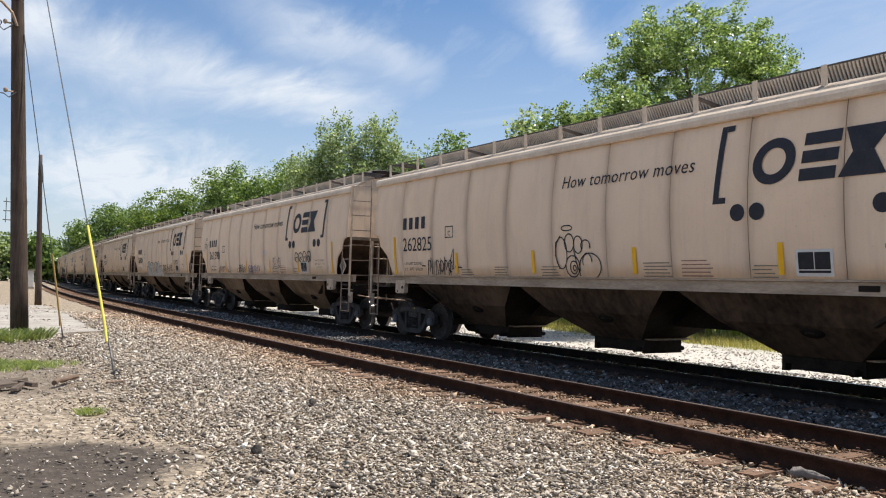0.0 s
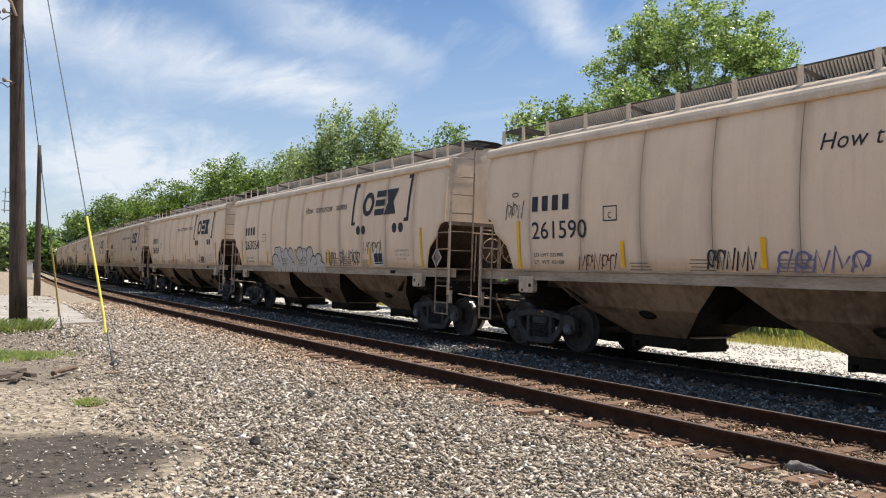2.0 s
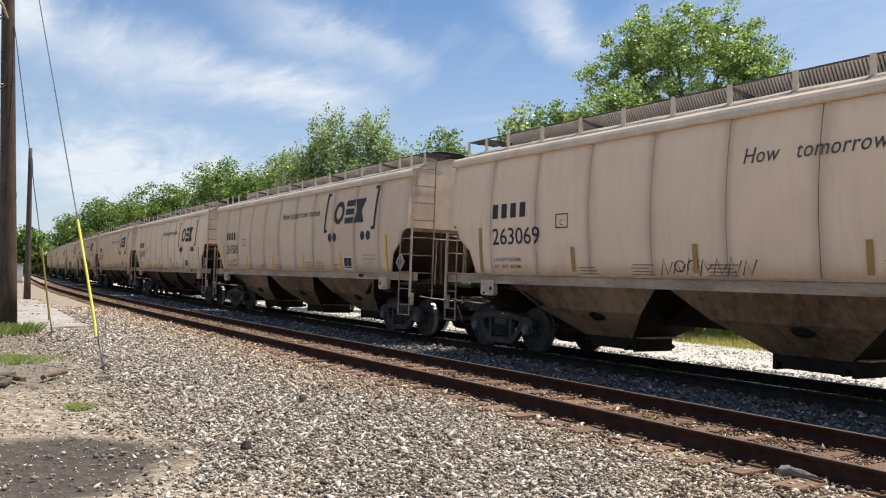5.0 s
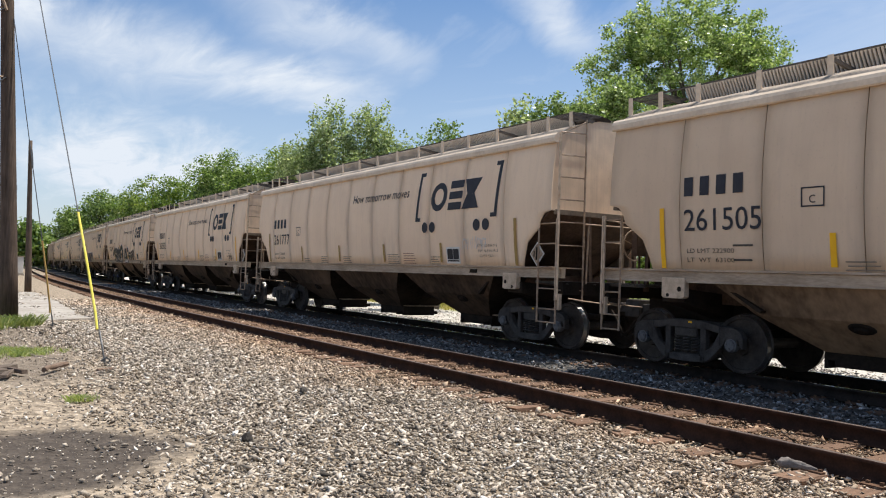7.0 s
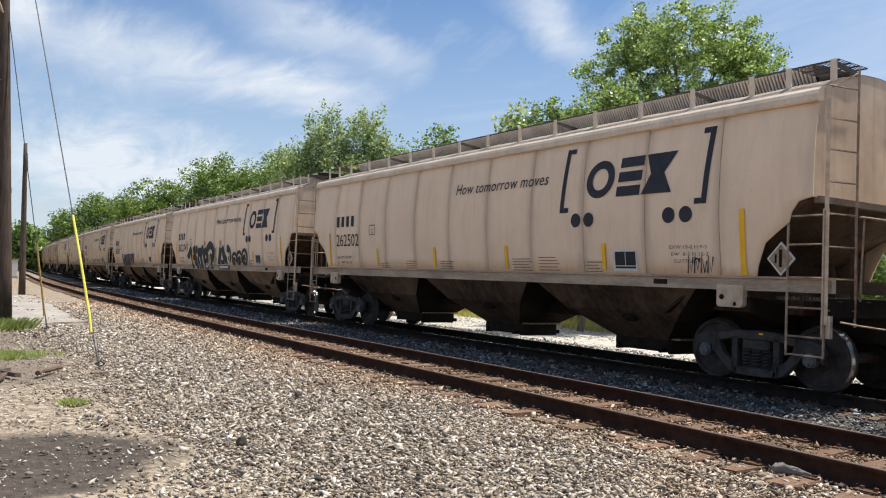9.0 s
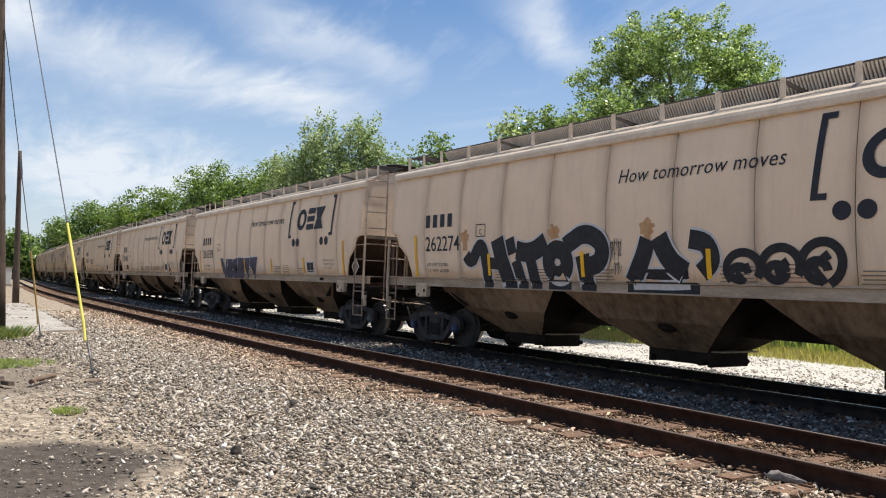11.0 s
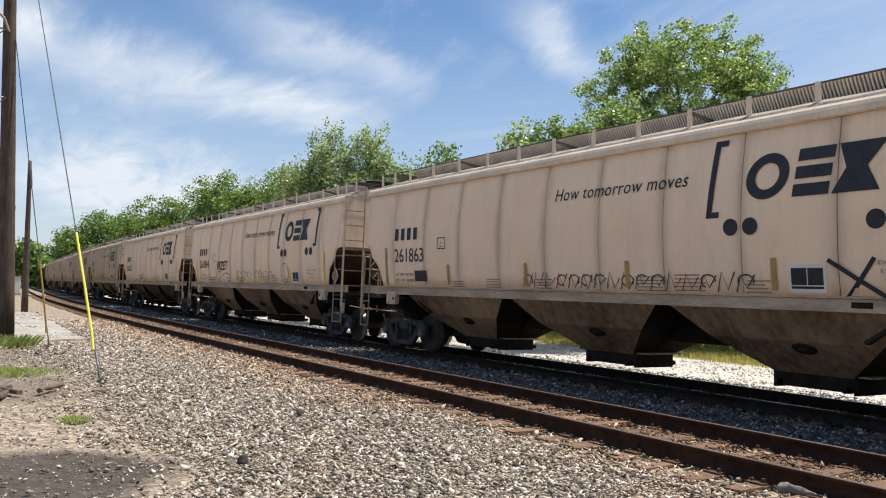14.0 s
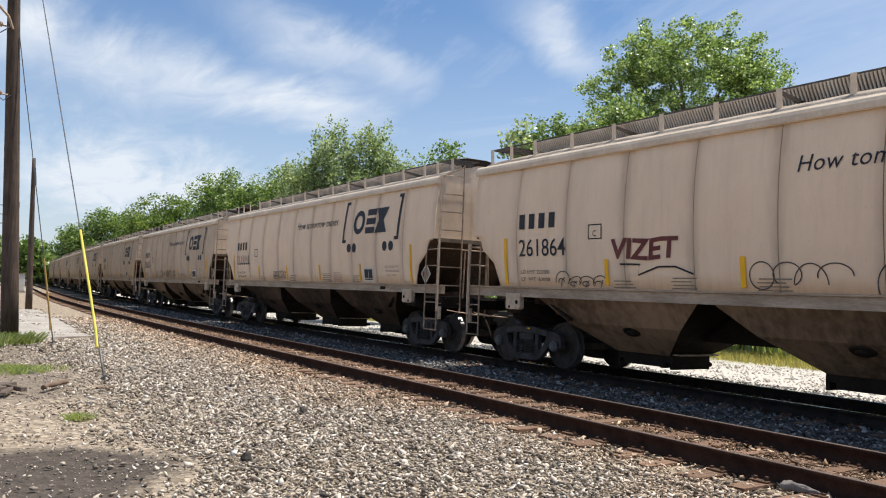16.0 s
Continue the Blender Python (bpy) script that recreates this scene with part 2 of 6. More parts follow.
def leaf_mat(name, a, b, c, thin=0.45):
    m, nt, p = material(name, 0.33, 0.0, 0.55)
    r = island_rand(nt)
    n = noise_tex(nt, world_co(nt), 0.5, 3, 0.5)
    col = mix(nt, ramp(nt, n, [(0.35, 0.0), (0.65, 1.0)]), ramp(nt, r, [(0.0, a), (0.55, b), (0.9, c), (1.0, tuple(min(1.0, k * 1.2 + 0.03) for k in c))]), ramp(nt, r, [(0.0, a), (0.4, b), (1.0, c)]))
    link(nt, col, p.inputs["Base Color"])
    tr = nt.nodes.new("ShaderNodeBsdfTranslucent")
    link(nt, mix(nt, 1.0, col, (1.08, 1.16, 0.62), "MULTIPLY"), tr.inputs[0])
    ms = nt.nodes.new("ShaderNodeMixShader")
    ms.inputs[0].default_value = thin
    out = nt.nodes["Material Output"]
    link(nt, p.outputs[0], ms.inputs[1]), link(nt, tr.outputs[0], ms.inputs[2]), link(nt, ms.outputs[0], out.inputs[0])
    return m


def wood_mat(name, a, b, rand=True):
    m, nt, p = material(name, 0.88, 0.0, 0.2)
    v = obj_co(nt)
    n = noise_tex(nt, mapped(nt, v, (9.0, 9.0, 0.7) if not rand else (0.8, 9.0, 9.0)), 3.0, 6, 0.65, 0.4)
    n2 = noise_tex(nt, v, 2.0, 3)
    col = ramp(nt, math_node(nt, "MULTIPLY_ADD", n2, 0.4, math_node(nt, "MULTIPLY", n, 0.7)), [(0.38, a), (0.7, b)])
    if rand:
        col = mix(nt, math_node(nt, "MULTIPLY", obj_rand(nt), 0.5), col, (0.28, 0.17, 0.11))
    link(nt, col, p.inputs["Base Color"])
    bump(nt, p, n, 0.7, 0.02)
    return m


PAINT = car_paint()
DULLPAINT = car_paint("weathered_beige_paint", 0.0, 0.78)
ENDPAINT = car_paint("stained_end_paint", 0.22)
# beige lowered in tone for the dim light on the far cars
FARPAINT = car_paint("dirty_old_beige_paint", 0.10, 0.62)
SEAM = simple("seam_rust", (0.17, 0.118, 0.082), (0.42, 0.31, 0.22), 2.2, 0.8)
ROOF = simple("dusty_roof", (0.21, 0.165, 0.125), (0.43, 0.35, 0.27), 1.6, 0.8, stretch=(0.6, 1.6, 1))
HATCH = simple("hatch_fibreglass", (0.56, 0.48, 0.40), (0.76, 0.67, 0.57), 2.0, 0.7)
CHORD = simple("chord_paint", (0.60, 0.475, 0.35), (0.80, 0.65, 0.49), 2.0, 0.6)
SILL = simple("sill_paint", (0.28, 0.205, 0.14), (0.54, 0.42, 0.305), 2.5, 0.65, stretch=(1, 0.4, 2))
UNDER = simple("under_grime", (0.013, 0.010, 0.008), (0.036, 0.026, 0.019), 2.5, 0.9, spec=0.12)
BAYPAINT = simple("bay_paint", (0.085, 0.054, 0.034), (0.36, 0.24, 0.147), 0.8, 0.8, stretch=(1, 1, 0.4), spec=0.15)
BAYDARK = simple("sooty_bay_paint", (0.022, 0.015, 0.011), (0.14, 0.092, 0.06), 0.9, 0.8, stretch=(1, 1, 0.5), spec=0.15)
# near-black that puts the shade on sloping sheets into their colour
SLOPESHADE = simple("brake_dust", (0.012, 0.009, 0.007), (0.05, 0.036, 0.026), 1.5, 0.9, spec=0.1)
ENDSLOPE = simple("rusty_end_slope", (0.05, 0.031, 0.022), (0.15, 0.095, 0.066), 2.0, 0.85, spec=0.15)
STEEL = simple("dirty_ladder_steel", (0.20, 0.125, 0.078), (0.49, 0.355, 0.245), 9.0, 0.55, 0.1)
GRATE = simple("grating_steel", (0.06, 0.051, 0.044), (0.13, 0.11, 0.092), 6.0, 0.65, 0.2)
TRUCK = simple("truck_cast_iron", (0.032, 0.027, 0.024), (0.088, 0.076, 0.068), 5.0, 0.8, spec=0.25)
CAP = simple("bearing_cap_steel", (0.07, 0.07, 0.075), (0.17, 0.165, 0.165), 9.0, 0.6, spec=0.3)
BLUECAP = simple("blue_bearing_cap", (0.035, 0.045, 0.09), (0.08, 0.10, 0.19), 9.0, 0.55, spec=0.3)
WHEEL = simple("wheel_steel", (0.026, 0.021, 0.018), (0.078, 0.062, 0.052), 6.0, 0.7, 0.1, spec=0.2)
TREAD = simple("worn_tread", (0.35, 0.34, 0.33), (0.5, 0.49, 0.48), 8.0, 0.28, 0.9)
DUSTYINK = simple("dusty_dark_paint", (0.05, 0.045, 0.042), (0.13, 0.11, 0.095), 5.0, 0.7, strength=0.05)
POST = simple("worn_beige_steel", (0.42, 0.305, 0.205), (0.74, 0.575, 0.415), 7.0, 0.65, spec=0.2)
INK = simple("navy_black_paint", (0.018, 0.018, 0.026), (0.036, 0.035, 0.044), 5.0, 0.6, strength=0.05)
YELLOW = simple("yellow_reflector", (0.92, 0.46, 0.008), (1.0, 0.56, 0.012), 5.0, 0.45, strength=0.05)
WHITE = simple("white_stencil", (0.62, 0.60, 0.56), (0.75, 0.73, 0.69), 5.0, 0.6, strength=0.05)
RUSTRAIL = simple("rusty_rail", (0.020, 0.011, 0.008), (0.060, 0.029, 0.019), 5.0, 0.9, spec=0.12)
DARKRAIL = simple("oily_rail", (0.012, 0.010, 0.009), (0.035, 0.026, 0.021), 5.0, 0.85, spec=0.1)
RAILTOP = simple("rail_head", (0.07, 0.050, 0.042), (0.16, 0.125, 0.105), 4.0, 0.55, 0.4)
SHINE = simple("polished_rail", (0.42, 0.41, 0.40), (0.6, 0.59, 0.58), 4.0, 0.2, 0.95)
TIE = wood_mat("weathered_tie", (0.07, 0.042, 0.03), (0.22, 0.135, 0.088))
POLE = wood_mat("pole_wood", (0.05, 0.036, 0.027), (0.14, 0.10, 0.075), False)
BARK = wood_mat("bark", (0.07, 0.055, 0.042), (0.19, 0.16, 0.125), False)
# stone tones lowered to hold the shade beside the train
SHADESTONE = gravel_mat("dark_main_ballast", (0.9, 0.9, 0.92), [(0.04, 0.038, 0.036), (0.14, 0.132, 0.122), (0.25, 0.236, 0.22), (0.42, 0.40, 0.375), (0.72, 0.69, 0.66)])
STONE = gravel_mat("crushed_stone", (0.98, 0.76, 0.575), [(0.075, 0.062, 0.05), (0.31, 0.256, 0.197), (0.52, 0.44, 0.35), (0.70, 0.61, 0.505), (0.86, 0.80, 0.72)])
GROUND = ground_mat()
CONCRETE = simple("old_concrete", (0.25, 0.22, 0.185), (0.44, 0.395, 0.34), 0.9, 0.9, strength=0.3)
LEAF_A = leaf_mat("maple_leaves", (0.05, 0.10, 0.024), (0.17, 0.25, 0.065), (0.38, 0.46, 0.18))
# palest tone paints glints on single leaves
LEAF_D = leaf_mat("poplar_leaves", (0.075, 0.125, 0.032), (0.225, 0.315, 0.095), (0.56, 0.62, 0.35), 0.48)
LEAF_B = leaf_mat("willow_leaves", (0.12, 0.17, 0.065), (0.32, 0.385, 0.19), (0.60, 0.65, 0.42))
LEAF_C = leaf_mat("scrub_leaves", (0.055, 0.10, 0.022), (0.17, 0.25, 0.05), (0.35, 0.42, 0.12))
GRASS = leaf_mat("grass_blades", (0.17, 0.22, 0.06), (0.29, 0.35, 0.11), (0.46, 0.46, 0.22))
DRYGRASS = leaf_mat("dry_grass", (0.27, 0.24, 0.06), (0.43, 0.36, 0.13), (0.56, 0.47, 0.24))
WIRE = simple("wire_steel", (0.10, 0.10, 0.10), (0.18, 0.18, 0.18), 9.0, 0.5, 0.6)
GUARD = simple("yellow_guard", (0.70, 0.58, 0.08), (0.82, 0.70, 0.14), 3.0, 0.45)


# ---------------------------------------------------------------- mesh helpers
def box(bm, x0, x1, y0, y1, z0, z1):
    v = [bm.verts.new((x, y, z)) for x in (x0, x1) for y in (y0, y1) for z in (z0, z1)]
    for f in ((0, 1, 3, 2), (4, 6, 7, 5), (0, 4, 5, 1), (2, 3, 7, 6), (0, 2, 6, 4), (1, 5, 7, 3)):
        bm.faces.new([v[i] for i in f])
    return v


def hexa(bm, lo, hi):
    """A solid between two quads of points, both running the same way round."""
    a, b = [bm.verts.new(p) for p in lo], [bm.verts.new(p) for p in hi]
    bm.faces.new(a[::-1]), bm.faces.new(b)
    n = len(a)
    for i in range(n):
        bm.faces.new((a[i], a[(i + 1) % n], b[(i + 1) % n], b[i]))


def prism_x(bm, pts, x0, x1):
    """A polygon in y, z carried from x0 to x1."""
    hexa(bm, [(x0, y, z) for y, z in pts], [(x1, y, z) for y, z in pts])


def prism_y(bm, pts, y0, y1):
    """A polygon in x, z carried from y0 to y1."""
    hexa(bm, [(x, y0, z) for x, z in pts], [(x, y1, z) for x, z in pts])


def tube(bm, pts, r, n=6, caps=True, radii=None):
    pts = [Vector(p) for p in pts]
    rings = []
    for i, p in enumerate(pts):
        d = (pts[min(i + 1, len(pts) - 1)] - pts[max(i - 1, 0)]).normalized()
        s = d.cross(Vector((0, 0, 1)) if abs(d.z) < 0.9 else Vector((1, 0, 0))).normalized()
        u = s.cross(d)
        rr = radii[i] if radii else r
        rings.append([bm.verts.new(p + rr * (math.cos(2 * math.pi * k / n) * s + math.sin(2 * math.pi * k / n) * u)) for k in range(n)])
    for a, b in zip(rings, rings[1:]):
        for k in range(n):
            bm.faces.new((a[k], a[(k + 1) % n], b[(k + 1) % n], b[k]))
    if caps:
        bm.faces.new(rings[0][::-1]), bm.faces.new(rings[-1])


def lathe_x(bm, profile, cx, cy, cz, n=28):
    """A profile of (x, radius) turned round an axis along x."""
    rings = [[bm.verts.new((cx + x, cy + r * math.cos(2 * math.pi * k / n), cz + r * math.sin(2 * math.pi * k / n))) for k in range(n)] for x, r in profile]
    for a, b in zip(rings, rings[1:]):
        for k in range(n):
            bm.faces.new((a[k], a[(k + 1) % n], b[(k + 1) % n], b[k]))
    bm.faces.new(rings[0][::-1]), bm.faces.new(rings[-1])


def mesh_of(name, bm, mat, smooth=False, bevel=0.0):
    bmesh.ops.recalc_face_normals(bm, faces=bm.faces)
    if bevel:
        bmesh.ops.bevel(bm, geom=list(bm.edges), offset=bevel, segments=1, affect="EDGES", clamp_overlap=True)
    me = bpy.data.meshes.new(name)
    bm.to_mesh(me)
    bm.free()
    for m in (mat if isinstance(mat, (list, tuple)) else [mat]):
        me.materials.append(m)
    if smooth:
        me.polygons.foreach_set("use_smooth", [True] * len(me.polygons))
    return me


def part(name, bm, mat, parent, label="", smooth=False, bevel=0.0):
    ob = new(name, bm if isinstance(bm, bpy.types.Mesh) else mesh_of(name, bm, mat, smooth, bevel))
    ob.parent = parent
    return tagged(ob, label)


def thing(name, bm, mat, label, category, group="", kind="", smooth=False, bevel=0.0):
    return tagged(new(name, bm if isinstance(bm, bpy.types.Mesh) else mesh_of(name, bm, mat, smooth, bevel)), label, category, group, kind)


def raw_mesh(name, verts, faces, mat, smooth=False):
    """A mesh straight from arrays; faces all of one size."""
    me = bpy.data.meshes.new(name)
    k = faces.shape[1]
    me.vertices.add(len(verts)), me.loops.add(faces.size), me.polygons.add(len(faces))
    me.vertices.foreach_set("co", verts.astype(np.float32).ravel())
    me.loops.foreach_set("vertex_index", faces.astype(np.int32).ravel())
    me.polygons.foreach_set("loop_start", np.arange(0, faces.size, k, dtype=np.int32))
    me.update(calc_edges=True)
    me.validate()
    me.materials.append(mat)
    if smooth:
        me.polygons.foreach_set("use_smooth", [True] * len(me.polygons))
    return me


# ---------------------------------------------------------------- plan of the line
RAIL_Z = 0.20                       # top of the rails above the ground
R_NEAR = 999.2                      # both tracks lie on a wide curve round one centre
CX = 6.603 + R_NEAR
GAUGE = 1.505                       # between the middles of the rail heads
TRAIN_OFF = 4.295 + GAUGE / 2       # middle of the train's track from the nearest rail
R_TRAIN = R_NEAR - TRAIN_OFF


BEND_END = 86.0                    # the curve runs out into straight line here


def on_line(off, u, z=0.0):
    """A place off metres beyond the nearest rail, u metres along it, and the heading there."""
    a = min(u, BEND_END) / R_NEAR
    on = max(u - BEND_END, 0.0)
    r = R_NEAR - off
    return Vector((CX - r * math.cos(a) + on * math.sin(a), r * math.sin(a) + on * math.cos(a), z)), a


# ---------------------------------------------------------------- ground
def ground():
    xs = np.concatenate([[-2500, -900, -300, -100, -40], np.arange(-20, 40, 0.5), [60, 120, 300, 900, 2500]])
    ys = np.concatenate([[-2500, -900, -300, -100, -40], np.arange(-20, 60, 0.5), [80, 120, 200, 400, 900, 2500]])
    X, Y = np.meshgrid(xs, ys, indexing="ij")
    Z = np.array([[0.035 * noise.fractal((x * 0.5, y * 0.5, 0.3), 1.0, 2.0, 3) if -20 < x < 40 and -20 < y < 60 else 0.0 for y in ys] for x in xs])
    rr = np.hypot(X - CX, Y)
    off = R_NEAR - rr
    Z = Z * np.clip(np.abs(off - 3.5) / 5.0, 0.15, 1) - 0.02
    Z -= 0.16 * np.clip((off - 6.2) / 1.8, 0, 1) * np.clip((30 - off) / 8, 0, 1)
    n, m = X.shape
    idx = np.arange(n * m).reshape(n, m)
    F = np.stack([idx[:-1, :-1], idx[1:, :-1], idx[1:, 1:], idx[:-1, 1:]], -1).reshape(-1, 4)
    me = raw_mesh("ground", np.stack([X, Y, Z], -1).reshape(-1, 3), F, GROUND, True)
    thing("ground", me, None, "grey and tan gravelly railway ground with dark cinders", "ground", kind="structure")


ground()


def stones(name, pts, sizes, mat, seed, label):
    """Thousands of broken stones as one heap: skewed eight-cornered lumps."""
    rng = np.random.default_rng(seed)
    n = len(pts)
    octa = np.array([(1, 0.2, 0), (-1, -0.1, 0), (0.1, 1, 0), (-0.2, -1, 0), (0.15, 0.1, 1), (0, 0, -1)], float)
    v = octa[None] * rng.uniform(0.6, 1.15, (n, 6, 3)) + rng.uniform(-0.28, 0.28, (n, 6, 3))
    v *= np.stack([rng.uniform(0.9, 1.75, n), rng.uniform(0.6, 1.05, n), rng.uniform(0.26, 0.62, n)], -1)[:, None]
    a, b, c = rng.uniform(0, 2 * np.pi, n), rng.uniform(-0.75, 0.75, n), rng.uniform(-0.75, 0.75, n)
    ca, sa, cb, sb, cc, sc = np.cos(a), np.sin(a), np.cos(b), np.sin(b), np.cos(c), np.sin(c)
    x, y, z = v[..., 0], v[..., 1], v[..., 2]
    y, z = y * cb[:, None] - z * sb[:, None], y * sb[:, None] + z * cb[:, None]
    x, z = x * cc[:, None] + z * sc[:, None], -x * sc[:, None] + z * cc[:, None]
    x, y = x * ca[:, None] - y * sa[:, None], x * sa[:, None] + y * ca[:, None]
    v = np.stack([x, y, z], -1) * (sizes / 2)[:, None, None] + pts[:, None]
    f = np.array(((0, 2, 4), (2, 1, 4), (1, 3, 4), (3, 0, 4), (2, 0, 5), (1, 2, 5), (3, 1, 5), (0, 3, 5)))
    F = (f[None] + 6 * np.arange(n)[:, None, None]).reshape(-1, 3)
    me = raw_mesh(name, v.reshape(-1, 3), F, mat)
    return thing(name, me, None, label, "gravel", kind="stuff")


def strew(rng, n, u0, u1, o0, o1, power=1.0):
    """Random places along the line, thicker towards u0."""
    u = u0 + (u1 - u0) * rng.random(n) ** power
    o = rng.uniform(o0, o1, n)
    a = u / R_NEAR
    r = R_NEAR - o
    return np.stack([CX - r * np.cos(a), r * np.sin(a)], -1), o, u


def ballast():
    rng = np.random.default_rng(4)
    # wide shoulder on this side
    P, o, u = strew(rng, 185000, 1.8, 36.0, -7.2, 0.05, 1.7)
    x, y = P[:, 0], P[:, 1]
    wob = np.array([noise.noise((a * 0.35, b * 0.35, 2.0)) for a, b in P])
    dens = np.clip((x - 1.0 - 0.035 * (y - 6) + 1.1 * wob) / 1.4, 0.05, 1) * np.where(x > -0.6, 1, 0.0)
    dens *= np.where((y > 22.5) & (x < 4.2 + (y - 23) * 0.05), 0.03, 1)
    dens *= np.where((y > 11.3) & (y < 22.5), np.clip((x - 1.9 + 1.2 * wob) / 1.6, 0.18, 1), 1)
    dens *= np.where((o > -0.60) & (o < -0.08), 0.42, 1)
    dens *= np.where(((x - 0.85) / 1.3) ** 2 + ((y - 7.35) / 1.3) ** 2 < 1 + 0.5 * wob, 0.10, 1)
    k = rng.random(len(P)) < dens
    P, y, wob = P[k], y[k], wob[k]
    s = rng.lognormal(math.log(0.037), 0.38, len(P)).clip(0.014, 0.10) * (1 + 0.026 * np.clip(y - 6, 0, 30))
    z = s * 0.08 + rng.uniform(-0.012, 0.020, len(P)) + 0.02 * wob
    stones("shoulder_ballast", np.c_[P, z], s, STONE, 5, "loose crushed-stone ballast in tan and grey along the rusty track")
    # the same stone beside and behind the camera, looser
    P, o, u = strew(rng, 17000, -9.0, 2.0, -6.6, 0.05)
    wob = np.array([noise.noise((a * 0.35, b * 0.35, 2.0)) for a, b in P])
    P = P[rng.random(len(P)) < np.clip((P[:, 0] - 1.6 + 1.3 * wob) / 1.8, 0.04, 1)]
    s = rng.lognormal(math.log(0.055), 0.35, len(P)).clip(0.02, 0.11)
    stones("shoulder_ballast", np.c_[P, s * 0.1], s, STONE, 15, "loose crushed-stone ballast in tan and grey along the rusty track")
    P, o, u = strew(rng, 6000, -9.0, 0.0, 0.05, 8.0)
    s = rng.lognormal(math.log(0.06), 0.3, len(P)).clip(0.02, 0.11)
    stones("track_ballast", np.c_[P, s * 0.1], s, RUSTSTONE, 16, "crushed brownish stone ballast between the rusty rails")
    # between and beyond the rails
    P, o, u = strew(rng, 42000, 0.0, 60.0, 0.05, 1.9, 1.7)
    s = rng.lognormal(math.log(0.04), 0.3, len(P)).clip(0.018, 0.09) * (1 + 0.014 * np.clip(u - 6, 0, 50))
    z = s * 0.10 + rng.uniform(-0.02, 0.015, len(P)) + np.where(o < 1.4, 0.006, 0.0)
    stones("track_ballast", np.c_[P, z], s, RUSTSTONE, 6, "crushed brownish stone ballast between the rusty rails")
    P, o, u = strew(rng, 46000, 0.0, 60.0, 1.75, 8.0, 1.7)
    s = rng.lognormal(math.log(0.052), 0.3, len(P)).clip(0.02, 0.11) * (1 + 0.014 * np.clip(u - 6, 0, 50))
    z = s * 0.12 + rng.uniform(-0.02, 0.03, len(P)) - np.where((o > 4.4) & (o < 5.7), 0.03, 0.0)
    stones("main_ballast", np.c_[P, z], s, SHADESTONE, 9, "crushed-stone ballast of the main track, darkened for the train's shade")
    # sparse pebbles on the soil
    P, o, u = strew(rng, 16000, 2.5, 26.0, -9.0, -3.2, 1.4)
    s = rng.lognormal(math.log(0.020), 0.5, len(P)).clip(0.009, 0.065)
    stones("scattered_pebbles", np.c_[P, s * 0.12], s, STONE, 7, "small pale pebbles scattered on dark soil")
    xs, ys = rng.uniform(0.5, 5.2, 5200), rng.uniform(22.6, 44.0, 5200)
    k = rng.random(5200) < np.clip((xs - 1.2) / 4.0, 0.02, 0.8) * np.array([max(0.0, 0.35 + 1.3 * noise.noise((a * 0.6, b * 0.35, 7.0))) for a, b in zip(xs, ys)])
    s = rng.lognormal(math.log(0.05), 0.4, k.sum()).clip(0.02, 0.12)
    stones("spilled_gravel", np.c_[xs[k], ys[k], s * 0.1 + 0.035], s, STONE, 17, "loose gravel spilled over the broken concrete")
    # bright gravel lane on the far side
    P, o, u = strew(rng, 12000, 2.0, 60.0, 7.6, 14.4, 1.5)
    s = rng.lognormal(math.log(0.06), 0.3, len(P)).clip(0.02, 0.12)
    stones("lane_gravel", np.c_[P, s * 0.1 - 0.17], s, LANE, 8, "sunlit pale gravel of the lane behind the train")


RUSTSTONE = gravel_mat("rust_dusted_stone", (1.06, 0.84, 0.66), [(0.04, 0.03, 0.023), (0.17, 0.125, 0.09), (0.30, 0.23, 0.17), (0.46, 0.37, 0.285), (0.68, 0.58, 0.47)])
LANE = gravel_mat("pale_lane_gravel", (1.0, 0.97, 0.92), [(0.34, 0.31, 0.27), (0.46, 0.42, 0.37), (0.55, 0.51, 0.455), (0.63, 0.59, 0.53), (0.72, 0.685, 0.63)])
ballast()


# ---------------------------------------------------------------- tracks
RAIL_PROFILE = [(-0.07, -0.178), (0.07, -0.178), (0.07, -0.168), (0.012, -0.150), (0.010, -0.045), (0.036, -0.036), (0.036, -0.006), (0.028, 0.0),
                (-0.028, 0.0), (-0.036, -0.006), (-0.036, -0.036), (-0.010, -0.045), (-0.012, -0.150), (-0.07, -0.168)]


def rail(off, parent, side, top):
    us = np.concatenate([np.arange(-30, 60, 1.5), np.arange(60, 430, 5.0)])
    V, F = [], []
    k = len(RAIL_PROFILE)
    for u in us:
        for px, pz in RAIL_PROFILE:
            V.append(on_line(off + px, u, RAIL_Z + pz)[0])
    for i in range(len(us) - 1):
        for j in range(k):
            F.append((i * k + j, i * k + (j + 1) % k, (i + 1) * k + (j + 1) % k, (i + 1) * k + j))
    me = raw_mesh("rail", np.array(V), np.array(F), side)
    me.materials.append(top)
    me.polygons.foreach_set("material_index", [1 if j % k == 7 else 0 for j in range(len(F))])
    return part("rail", me, None, parent)


